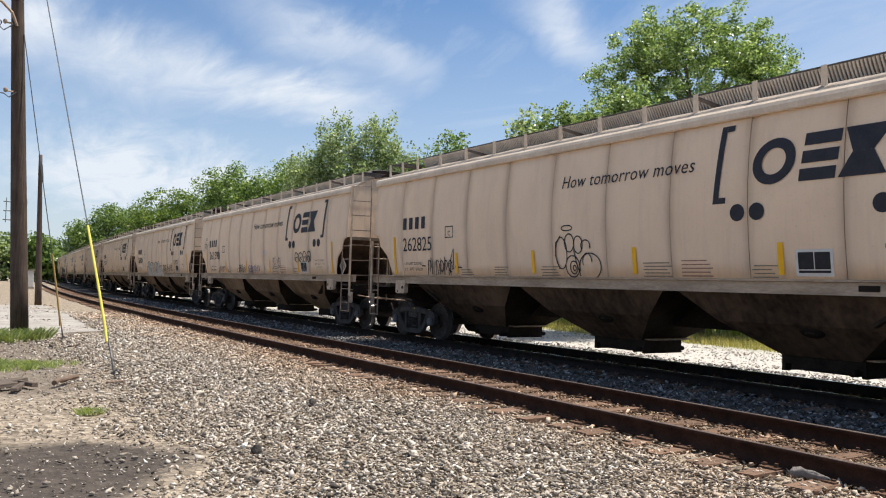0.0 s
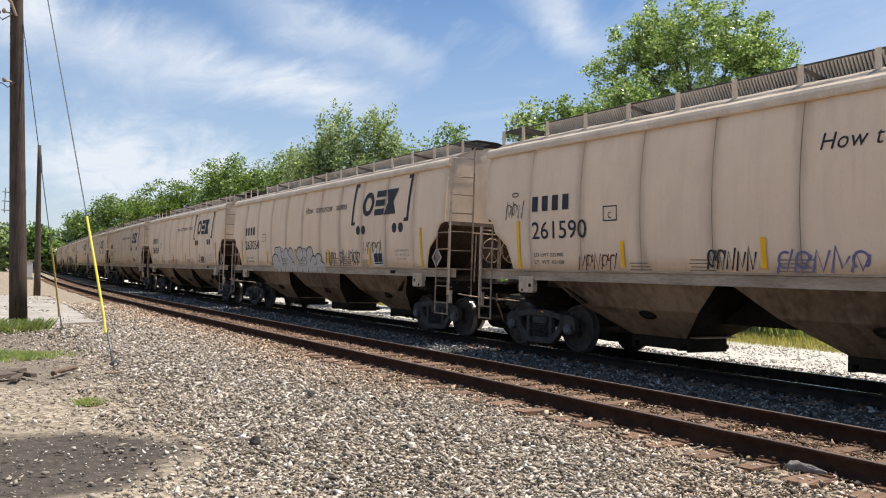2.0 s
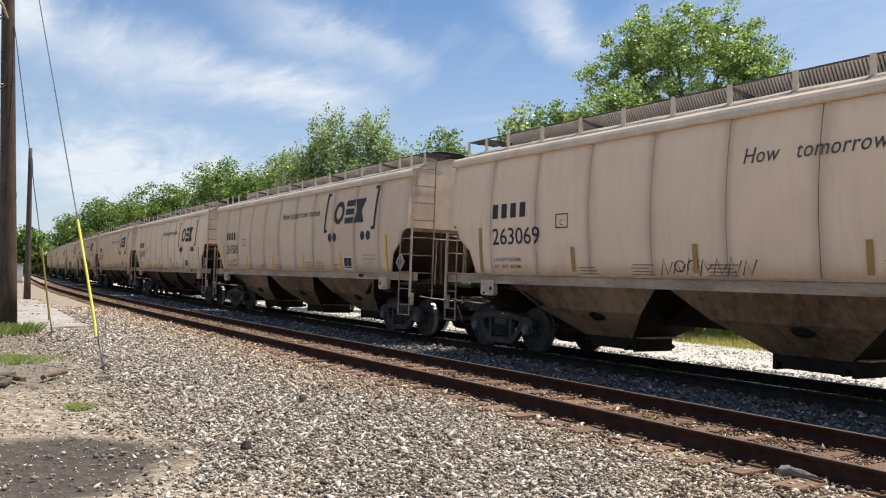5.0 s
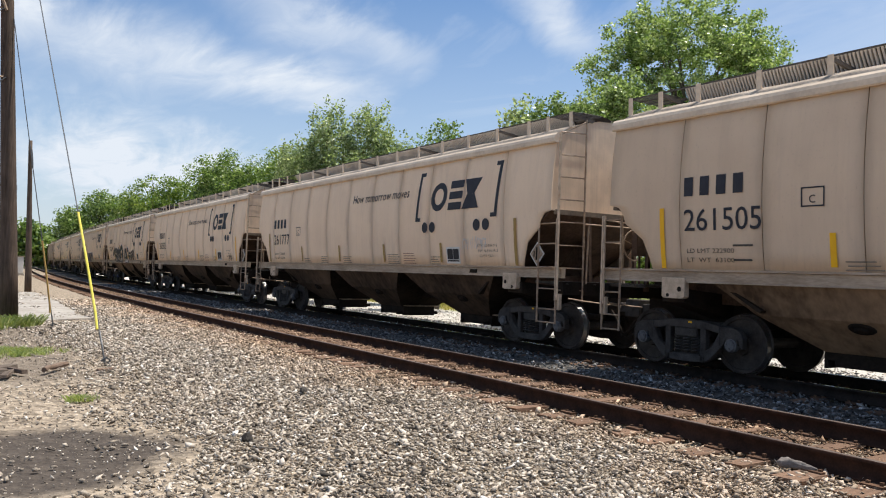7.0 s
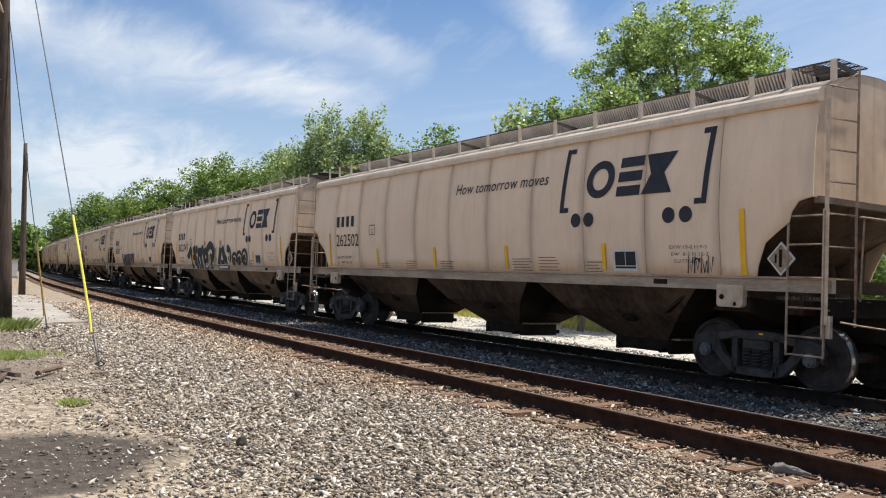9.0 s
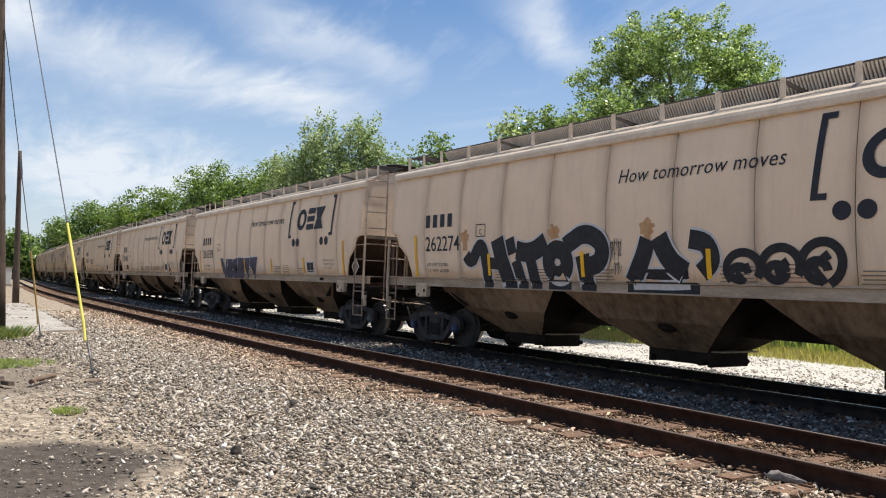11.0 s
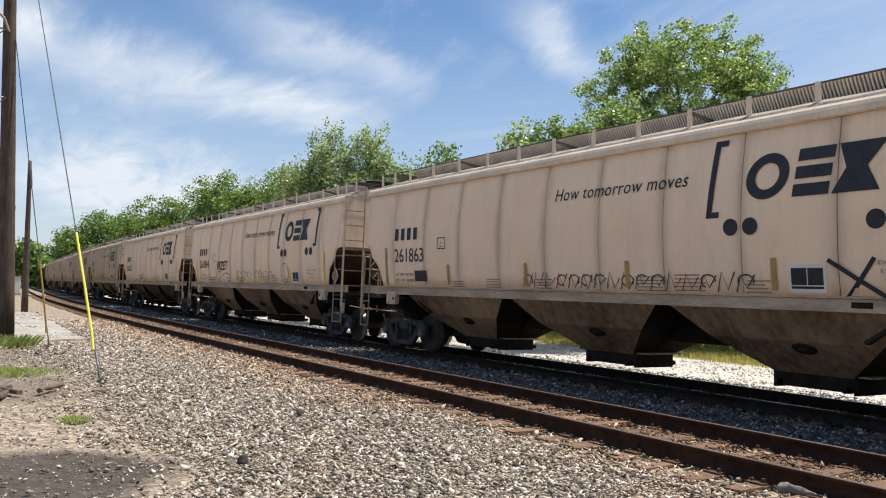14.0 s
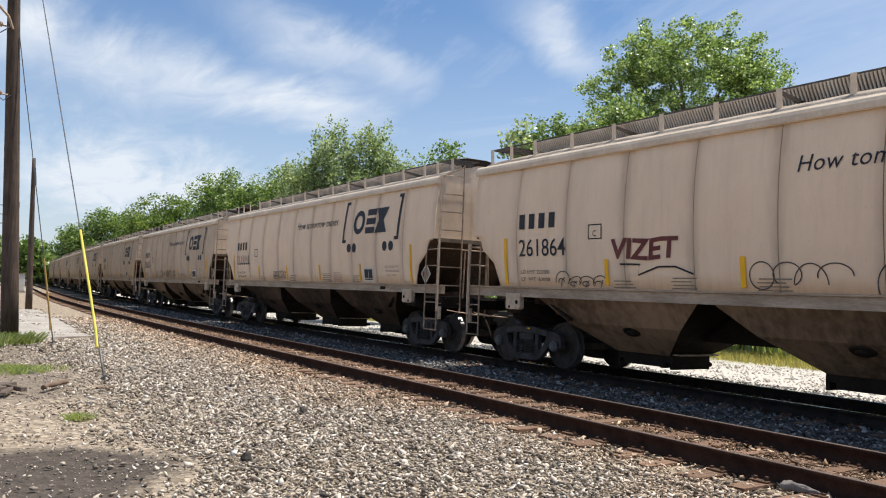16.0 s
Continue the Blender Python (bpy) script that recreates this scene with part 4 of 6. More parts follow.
ENDGRIME = simple("end_grime", (0.10, 0.075, 0.055), (0.24, 0.185, 0.135), 3.0, 0.75)


def build_truck():
    """A three-piece truck; its own middle at the origin. Returns it with its two wheelsets."""
    tr = new("truck")
    for s in (-1, 1):
        bm = bmesh.new()
        x0, x1 = sorted((s * 0.95, s * 1.07))
        side = [(-1.09, 0.40), (-1.10, 0.56), (-1.04, 0.67), (-0.92, 0.72), (-0.62, 0.735), (-0.34, 0.79), (0.0, 0.80)]
        side = side + [(-y, z) for y, z in side[-2::-1]]
        under = [(-1.09, 0.40), (-1.02, 0.40), (-1.015, 0.53), (-0.77, 0.53), (-0.765, 0.46), (-0.46, 0.15), (-0.30, 0.115), (0.0, 0.11)]
        under = under + [(-y, z) for y, z in under[-2::-1]]

        def cut(pts, y):
            for (ya, za), (yb, zb) in zip(pts, pts[1:]):
                if ya <= y <= yb and yb > ya:
                    return za + (zb - za) * (y - ya) / (yb - ya)
            return pts[-1][1]

        def web(ya, yb, lo, hi, n=6):
            """A stretch of the casting between two lines."""
            ys = [ya + (yb - ya) * k / n for k in range(n + 1)]
            prism_x(bm, [(y, lo(y)) for y in ys] + [(y, hi(y)) for y in reversed(ys)], x0, x1)

        top_line, low_line = (lambda y: cut(side, y)), (lambda y: cut(under, y))
        web(-1.09, -0.68, low_line, top_line, 10), web(0.68, 1.09, low_line, top_line, 10)
        web(-0.68, 0.68, lambda y: top_line(y) - (0.12 if abs(y) > 0.36 else 0.135), top_line, 12)
        for e in (-1, 1):
            a, b = sorted((e * 0.68, e * 0.36))
            web(a, b, low_line, lambda y: low_line(y) + 0.19 + 0.12 * max(0.0, (abs(y) - 0.56) / 0.12), 5)
            a, b = sorted((e * 0.405, e * 0.30))
            web(a, b, low_line, lambda y: 0.70, 1)
        web(-0.36, 0.36, low_line, lambda y: 0.235, 4)
        prism_x(bm, [(-0.30, 0.22), (0.30, 0.22), (0.30, 0.70), (-0.30, 0.70)], s * 0.90, s * 0.93)
        part("side_frame", bm, TRUCK, tr, "", bevel=0.012)
        if s < 0:
            bm = bmesh.new()
            box(bm, -1.078, -1.0712, -0.14, -0.07, 0.742, 0.770)
            part("marker_plate", bm, YELLOW, tr, "small bright marker plate")
        for y in (-0.17, 0.0, 0.17):
            bm = bmesh.new()
            pts = []
            for k in range(49):
                a = k / 48 * 2 * math.pi * 5
                pts.append((s * 1.0 + 0.068 * math.cos(a), y + 0.068 * math.sin(a), 0.27 + 0.24 * k / 48))
            tube(bm, pts, 0.014, 4)
            part("spring", bm, TRUCK, tr)
        for e in (-1, 1):
            bm = bmesh.new()
            lathe_x(bm, [(0, 0.105), (s * 0.10, 0.105), (s * 0.105, 0.088), (s * 0.13, 0.084), (s * 0.135, 0.03)], s * 0.99, e * 0.889, 0.445, 16)
            for k in range(3):
                a = 2 * math.pi * k / 3 + 0.5
                y, z = e * 0.889 + 0.055 * math.cos(a), 0.445 + 0.055 * math.sin(a)
                box(bm, min(s * 1.12, s * 1.14), max(s * 1.12, s * 1.14), y - 0.014, y + 0.014, z - 0.014, z + 0.014)
            part("bearing_cap", bm, CAP, tr)
            bm = bmesh.new()
            prism_x(bm, [(e * 0.889 + y, z) for y, z in ((-0.125, 0.45), (-0.11, 0.56), (0.11, 0.56), (0.125, 0.45), (0.10, 0.53), (-0.10, 0.53))], *sorted((s * 0.94, s * 1.085)))
            part("bearing_adapter", bm, TRUCK, tr)
    bm = bmesh.new()
    box(bm, -1.06, 1.06, -0.23, 0.23, 0.51, 0.66)
    box(bm, -0.35, 0.35, -0.3, 0.3, 0.60, 0.74)
    part("bolster", bm, TRUCK, tr, bevel=0.02)
    sets = []
    for e in (-1, 1):
        bm = bmesh.new()
        prof_w = [(-0.070, 0.20), (-0.072, 0.395), (-0.066, 0.448), (-0.06, 0.457), (0.045, 0.463), (0.062, 0.487), (0.075, 0.480), (0.078, 0.40), (0.03, 0.385), (0.02, 0.17), (0.085, 0.16), (0.085, 0.10)]
        rim = [(-0.085, 0.10), (-0.085, 0.16), (-0.035, 0.175), (-0.045, 0.385), (-0.070, 0.395)] + prof_w[2:]
        for s in (-1, 1):
            lathe_x(bm, [(-s * x if s == 1 else x, r) for x, r in rim] if s == -1 else [(-x, r) for x, r in rim], s * 0.7525, 0, 0, 32)
        tube(bm, [(-1.0, 0, 0), (-0.5, 0, 0), (0.5, 0, 0), (1.0, 0, 0)], 0.085, 12)
        me = mesh_of("wheelset", bm, [WHEEL, TREAD], False)
        me.polygons.foreach_set("material_index", [1 if f.normal.x ** 2 < 0.1 and (f.center.y ** 2 + f.center.z ** 2) > 0.19 else 0 for f in me.polygons])
        ws = part("wheelset", me, None, tr, "dark steel wheels on an axle")
        ws.location = (0, e * 0.889, 0.457)
        sets.append(ws)
    return tr


car_a = build_car()
for e in (-1, 1):
    t0 = build_truck()
    t0.name = "truck"
    t0.parent = car_a
    t0.location = (0, e * TRUCK_Y, 0)
N_CARS = 29
FIRST = -1                          # number of the first car; car 0 is beside the camera at the start
cars = {FIRST: car_a}
for i in range(FIRST + 1, FIRST + N_CARS):
    cars[i] = copy_thing(car_a, Matrix())
for i in (4, *range(12, FIRST + N_CARS)):      # car 4 has weathered; far cars have their dim light painted in
    for ob in cars[i].children:
        if ob.name.startswith("side_panel"):
            ob.material_slots[0].link = "OBJECT"
            ob.material_slots[0].material = DULLPAINT if i < 12 else FARPAINT


for i in (0, 5, 6, 11):             # cars with near-black bays
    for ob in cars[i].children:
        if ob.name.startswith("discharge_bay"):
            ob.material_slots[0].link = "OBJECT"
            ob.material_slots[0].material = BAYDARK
for i in range(14, FIRST + N_CARS):     # small fittings only on the cars that come near
    for ob in list(cars[i].children_recursive):
        if ob.name.split(".")[0] in ("vibrator_bracket", "gate_slide", "gate_shaft", "lifting_hole", "bearing_adapter", "uncoupling_lever", "air_hose", "handrail_post", "spring", "marker_plate", "brake_cylinder", "end_gusset"):
            bpy.data.objects.remove(ob)


# ---------------------------------------------------------------- motion
# metres that the train has gone by that many seconds
GONE = [(0, 0.0), (0.5, 5.81), (1, 11.5), (1.5, 17.34), (2, 23.18), (2.5, 28.98), (3, 34.6), (3.5, 40.35), (4, 46.16), (6.5, 75.05), (7, 80.76), (7.5, 86.48), (8.5, 98.2),
        (9, 104.0), (9.2, 106.3), (11.5, 132.38), (12, 138.1), (12.5, 143.75), (13, 149.37), (13.5, 155.05), (14, 160.81), (14.5, 166.5), (15, 172.2), (15.5, 177.85), (16, 183.46)]
GONE_FIT = np.polynomial.Polynomial.fit([t for t, _ in GONE], [d for _, d in GONE], 7)
SLACK = {1: 0.05, 3: -0.11, 4: 0.17, 5: 0.06, 9: 0.05, 11: -0.06}     # slack in the couplings
# small surges of the train: seconds, metres
SURGE = [(0, 0.0), (3, -0.01), (4, 0.0), (5, 0.0), (6.5, 0.03), (7.0, -0.03), (7.5, -0.12), (8.0, -0.04), (8.5, 0.05), (9, -0.03), (10.2, 0.0), (11.5, 0.096), (12, 0.0),
         (12.5, -0.09), (13.2, 0.0), (14, 0.012), (15, -0.064), (15.5, 0.0), (16, 0.066)]
START = 10.94                       # the middle of car 0 along the line at the start


def gone(t):
    return float(GONE_FIT(t)) + float(np.interp(t, [a for a, _ in SURGE], [b for _, b in SURGE]))


def car_pose(i, t):
    u = START + i * PITCH + SLACK.get(i, 0.0) - gone(t)
    bend = BEND_END * R_TRAIN / R_NEAR
    p, a = on_line(TRAIN_OFF, u * R_NEAR / R_TRAIN if u < bend else BEND_END + u - bend, RAIL_Z)
    return Matrix.Translation(p) @ Matrix.Rotation(-a, 4, "Z")


def motions():
    for i, c in cars.items():
        walk(c, [(0.5 * k, car_pose(i, 0.5 * k)) for k in range(33)])
    for i, c in cars.items():
        if not -1 <= i <= 11:
            continue
        for ws in [o for o in c.children_recursive if o.name.startswith("wheelset")]:
            at = Matrix.Translation(ws.location)
            walk(ws, [(k / FPS, at @ Matrix.Rotation(gone(k / FPS) / 0.457, 4, "X")) for k in range(16 * FPS + 1)])


# ---------------------------------------------------------------- paint and lettering on the cars
def on_side(y, z, lift=0.010):
    """A place just off the side sheet, or off the sill below it."""
    if z < 1.608:
        return (-(1.536 + 0.4 * lift) if z > 1.568 else -(1.4965 + 0.4 * lift), y, z)
    return (-(side_x(z) + lift + 0.006), y, z)


def sheet(bm, pts, lift=0.010):
    """A painted shape of any outline (y, z), cut into level strips that follow the bulge of the side."""
    b2 = bmesh.new()
    b2.faces.new([b2.verts.new((0, y, z)) for y, z in pts])
    bmesh.ops.triangulate(b2, faces=b2.faces[:])
    z0, z1 = min(z for _, z in pts), max(z for _, z in pts)
    for z in [1.567, 1.569, 1.607, 1.609] + [1.7 + 0.08 * k for k in range(30)]:
        if z0 < z < z1:
            bmesh.ops.bisect_plane(b2, geom=b2.verts[:] + b2.edges[:] + b2.faces[:], dist=1e-5, plane_co=(0, 0, z), plane_no=(0, 0, 1))
    at = {}
    for f in b2.faces:
        for v in f.verts:
            if v not in at:
                at[v] = bm.verts.new(on_side(v.co.y, v.co.z, lift))
        bm.faces.new([at[v] for v in f.verts])
    b2.free()


def rounded(pts, n=5, closed=False):
    """A smooth line through points."""
    P = [Vector(p) for p in pts]
    out = []
    for i in range(len(P) if closed else len(P) - 1):
        a, b = P[i], P[(i + 1) % len(P)]
        p0, p3 = (P[i - 1], P[(i + 2) % len(P)]) if closed else (P[max(i - 1, 0)], P[min(i + 2, len(P) - 1)])
        for k in range(n):
            t = k / n
            out.append(tuple(0.5 * ((2 * a) + (b - p0) * t + (2 * p0 - 5 * a + 4 * b - p3) * t * t + (3 * a - p0 - 3 * b + p3) * t ** 3)))
    return out + [out[0] if closed else tuple(P[-1])]


def straight(pts, step=0.06):
    """A closed outline with points at short steps."""
    out = []
    for a, b in zip(pts, pts[1:] + pts[:1]):
        n = max(1, math.ceil(math.hypot(b[0] - a[0], b[1] - a[1]) / step))
        out += [(a[0] + (b[0] - a[0]) * k / n, a[1] + (b[1] - a[1]) * k / n) for k in range(n)]
    return out + [out[0]]


def flat_poly(bm, pts, lift=0.010):
    """A painted shape on this side: corners as (y, z), running round."""
    span = max(z for _, z in pts) - min(z for _, z in pts)
    n = max(1, math.ceil(span / 0.12)) if len(pts) == 4 else 1
    for k in range(n):                  # short strips follow the bulge of the side
        (a, b, c, d), f0, f1 = (pts, k / n, (k + 1) / n) if n > 1 else ((None,) * 4, 0, 0)
        if n > 1:
            cut = [tuple(p[j] + (q[j] - p[j]) * f for j in (0, 1)) for p, q, f in ((a, d, f0), (b, c, f0), (b, c, f1), (a, d, f1))]
        else:
            cut = pts
        bm.faces.new([bm.verts.new(on_side(y, z, lift)) for y, z in cut])


def rect(bm, y_a, y_b, z_a, z_b, lift=0.010, lean=0.0):
    flat_poly(bm, [(y_a, z_a), (y_b, z_a), (y_b - lean, z_b), (y_a - lean, z_b)], lift)


def disc(bm, y, z, r, n=20, lift=0.010):
    flat_poly(bm, [(y + r * math.cos(2 * math.pi * k / n), z + r * math.sin(2 * math.pi * k / n)) for k in range(n)], lift)


def ribbon(bm, pts, w, lift=0.012):
    """A sprayed stroke along points (y, z)."""
    P = [Vector(p) for p in pts]
    rows = []
    for i, p in enumerate(P):
        d = (P[min(i + 1, len(P) - 1)] - P[max(i - 1, 0)])
        n = Vector((-d.y, d.x)).normalized() * w / 2 if d.length > 1e-6 else Vector((w / 2, 0))
        rows.append([bm.verts.new(on_side(*(p + n), lift)), bm.verts.new(on_side(*(p - n), lift))])
    for a, b in zip(rows, rows[1:]):
        bm.faces.new((a[0], a[1], b[1], b[0]))


def loop(cy, cz, ry, rz, a0=0, a1=360, n=18, lean=0.0):
    """Points on part of an oval."""
    out = []
    for k in range(n + 1):
        a = radians(a0 + (a1 - a0) * k / n)
        out.append((cy - ry * math.cos(a) - lean * math.sin(a), cz + rz * math.sin(a)))
    return out


def glyphs(string, fat=0.0, shear=0.0, space=1.0):
    """Outlines of built-in letters as flat triangles within a unit box."""
    cu = bpy.data.curves.new("lettering", "FONT")
    cu.body, cu.size, cu.offset, cu.shear, cu.space_character, cu.resolution_u = string, 1.0, fat, shear, space, 3
    ob = bpy.data.objects.new("lettering", cu)
    scene.collection.objects.link(ob)
    me = bpy.data.meshes.new_from_object(ob.evaluated_get(bpy.context.evaluated_depsgraph_get()))
    bpy.data.objects.remove(ob)
    V = np.array([v.co[:2] for v in me.vertices])
    F = [tuple(p.vertices) for p in me.polygons]
    bpy.data.meshes.remove(me)
    lo, hi = V.min(0), V.max(0)
    return (V - lo) / (hi - lo), F


GLYPHS = {}


def write(name, string, y, z, width, height, mat, parent, label="", fat=0.0, shear=0.0, lift=0.010, space=1.0, wave=0.0):
    """Words on this side; y, z: the lower left corner as one reads it."""
    key = (string, fat, shear, space)
    if key not in GLYPHS:
        GLYPHS[key] = glyphs(string, fat, shear, space)
    V, F = GLYPHS[key]
    me = bpy.data.meshes.new(name)
    me.from_pydata([on_side(y - a * width, z + b * height + wave * math.sin(a * 9), lift) for a, b in V], [], F)
    me.materials.append(mat)
    return part(name, me, None, parent, label)


def spray(name, a, b):
    return simple(name, a, b, 9.0, 0.6, strength=0.03)


BLACKSPRAY = spray("black_spray", (0.012, 0.012, 0.015), (0.03, 0.03, 0.034))
DARKSPRAY = spray("faded_black_spray", (0.045, 0.037, 0.032), (0.09, 0.075, 0.062))
WHITESPRAY = spray("pale_spray", (0.56, 0.54, 0.53), (0.72, 0.70, 0.69))
GREYSPRAY = spray("grey_fill_spray", (0.54, 0.48, 0.42), (0.64, 0.57, 0.50))
PURPLE = spray("violet_spray", (0.045, 0.038, 0.065), (0.085, 0.074, 0.115))
VIOLET = spray("blue_violet_spray", (0.13, 0.12, 0.24), (0.21, 0.20, 0.34))
MAROON = spray("maroon_spray", (0.11, 0.022, 0.020), (0.19, 0.05, 0.045))
RUSTSPRAY = spray("orange_rust_spray", (0.46, 0.22, 0.09), (0.62, 0.38, 0.19))
BLUESPRAY = spray("blue_spray", (0.14, 0.20, 0.26), (0.22, 0.29, 0.36))
STENCIL = spray("worn_stencil", (0.20, 0.155, 0.115), (0.29, 0.23, 0.175))
REDSTENCIL = spray("red_stencil", (0.30, 0.15, 0.11), (0.38, 0.21, 0.16))
OLDYELLOW = spray("dirty_yellow", (0.36, 0.22, 0.06), (0.46, 0.29, 0.09))


def painted(name, mat, shapes):
    bm = bmesh.new()
    for f, *args in shapes:
        f(bm, *args)
    return mesh_of(name, bm, mat)


def emblem_meshes():
    """The road's emblem as plain shapes: two tall brackets, a ring, stacked bars, a waisted block and four dots."""
    k = 0.12 / 1.17                 # forward lean of the brackets
    def leaning(*pts):
        return [(y - (z - 2.70) * k, z) for y, z in pts]
    out = []
    for y0, y1, arm in ((-3.10, -3.20, -3.33), (-6.42, -6.32, -6.19)):
        e = 0.001 if arm < y1 else -0.001
        out.append(painted("emblem_bracket", INK, [(flat_poly, leaning((y0, 2.70), (y1, 2.70), (y1, 3.88), (y0, 3.88))),
                                                   (flat_poly, leaning((y1 - e, 2.70), (arm, 2.70), (arm, 2.79), (y1 - e, 2.79))),
                                                   (flat_poly, leaning((y1 - e, 3.79), (arm, 3.79), (arm, 3.88), (y1 - e, 3.88)))]))
    n = 28
    o = [(-4.14 - 0.34 * math.cos(2 * math.pi * i / n) - 0.05 * math.sin(2 * math.pi * i / n), 3.25 + 0.33 * math.sin(2 * math.pi * i / n)) for i in range(n)]
    q = [(-4.14 - 0.19 * math.cos(2 * math.pi * i / n) - 0.03 * math.sin(2 * math.pi * i / n), 3.25 + 0.19 * math.sin(2 * math.pi * i / n)) for i in range(n)]
    out.append(painted("emblem_ring", INK, [(flat_poly, [o[i], o[(i + 1) % n], q[(i + 1) % n], q[i]]) for i in range(n)]))
    for z in (2.92, 3.165, 3.41):
        d = (z - 2.92) * 0.16
        out.append(painted("emblem_bar", INK, [(rect, -4.53 - d, -5.06 - d, z, z + 0.17, 0.010, 0.02)]))
    out.append(painted("emblem_block", INK, [(flat_poly, [(-5.10, 2.92), (-5.74, 2.92), (-5.58, 3.25), (-5.30, 3.25)]), (flat_poly, [(-5.30, 3.2501), (-5.58, 3.2501), (-5.84, 3.58), (-5.20, 3.58)])]))
    for y in (-3.54, -3.87, -5.69, -6.03):
        out.append(painted("emblem_dot", INK, [(disc, y, 2.55, 0.128)]))
    return out


def mark_meshes():
    """Four plain blocks where the owner's initials stand."""
    return [painted("owner_mark", INK, [(rect, 6.50 - 0.298 * i, 6.50 - 0.298 * i - 0.17, 2.745, 3.04)]) for i in range(4)]


def stencil_meshes():
    """Rows of small unreadable stencilling along the bottom of the side."""
    bm = bmesh.new()
    for y, w, n in ((3.92, 0.5, 3), (2.65, 0.5, 4), (1.08, 0.55, 4), (-1.6, 0.62, 5), (-3.72, 0.42, 4), (5.3, 0.0, 0)):
        for k in range(n):
            rect(bm, y - 0.03 * (k % 2), y - w + 0.05 * ((k * 7) % 3), 1.62 + 0.055 * k, 1.637 + 0.055 * k)
    a = mesh_of("small_stencil", bm, STENCIL)
    bm = bmesh.new()
    for k in range(5):
        rect(bm, -2.42, -3.02 + 0.05 * (k % 2) - (0.0 if k < 4 else -0.1), 1.63 + 0.06 * k, 1.648 + 0.06 * k)
    b = mesh_of("warning_stencil", bm, REDSTENCIL)
    return a, b


def strip_mesh(y, z0, z1):
    bm = bmesh.new()
    rect(bm, y + 0.045, y - 0.045, z0, z1, 0.020)
    return mesh_of("reflector_strip", bm, YELLOW)


def board_mesh():
    bm = bmesh.new()
    rect(bm, -4.42, -4.97, 1.645, 2.015, 0.009)
    w = mesh_of("consolidated_stencil", bm, WHITE)
    bm = bmesh.new()
    rect(bm, -4.46, -4.69, 1.74, 1.975, 0.012), rect(bm, -4.705, -4.93, 1.74, 1.975, 0.012), rect(bm, -4.46, -4.93, 1.69, 1.725, 0.012)
    return w, mesh_of("black_panel", bm, BLACKSPRAY)


EMBLEM, MARK, (STEN, WARN) = emblem_meshes(), mark_meshes(), stencil_meshes()
BOARD_W, BOARD_K = board_mesh()
STRIPS = [strip_mesh(y, 1.665, 2.12) for y in (4.07, 1.30, -1.42, -4.20)] + [strip_mesh(y, 1.62, 2.58) for y in (6.93, -7.02)]
OLD_STRIPS = [s.copy() for s in STRIPS]
for s in OLD_STRIPS:
    s.materials[0] = OLDYELLOW
bm = bmesh.new()
rect(bm, 4.52, 4.18, 2.48, 2.50), rect(bm, 4.52, 4.18, 2.73, 2.75), rect(bm, 4.52, 4.50, 2.50, 2.73), rect(bm, 4.20, 4.18, 2.50, 2.73)
PLATE_BOX = mesh_of("plate_box", bm, INK)
bm = bmesh.new()
prism_x(bm, [(-5.27, 1.45), (-5.55, 1.45), (-5.55, 1.53), (-5.27, 1.53)], -1.493, -1.504)
SILL_PLATE = mesh_of("sill_plate", bm, UNDER)
bm = bmesh.new()
prism_x(bm, [(-7.56, 1.62), (-7.78, 1.86), (-7.56, 2.10), (-7.34, 1.86)], -1.47, -1.485)
PLACARD = mesh_of("placard", bm, WHITE)
bm = bmesh.new()
prism_x(bm, [(-7.56, 1.66), (-7.745, 1.86), (-7.56, 2.06), (-7.375, 1.86)], -1.4855, -1.492)
PLACARD_IN = mesh_of("placard_face", bm, STEEL)
bm = bmesh.new()
prism_x(bm, [(-7.535, 1.74), (-7.585, 1.74), (-7.585, 1.99), (-7.535, 1.99)], -1.493, -1.497)
prism_x(bm, [(-7.47, 1.80), (-7.50, 1.80), (-7.50, 1.92), (-7.47, 1.92)], -1.493, -1.497)
PLACARD_BAR = mesh_of("placard_symbol", bm, UNDER)

# some cars run the other way round, with the hand brake at the leading end
for i in (2, 3, 10):
    for ob in cars[i].children:
        if ob.name.startswith(("brake_wheel", "brake_housing")):
            ob.data = ob.data.copy()
            ob.data.transform(Matrix.Diagonal((1, -1, 1, 1)))
            ob.data.flip_normals()

FLEET = {0: "262825", 1: "261590", 2: "263054", 3: "263069", 4: "261505", 5: "261777", 6: "262502", 7: "262274", 8: "261359", 9: "261863", 10: "261864"}
LIMIT = {2: ("222500", "63500"), 4: ("222900", "63100"), 7: ("222900", "63100"), 9: ("222000", "63000"), 10: ("222000", "63000")}

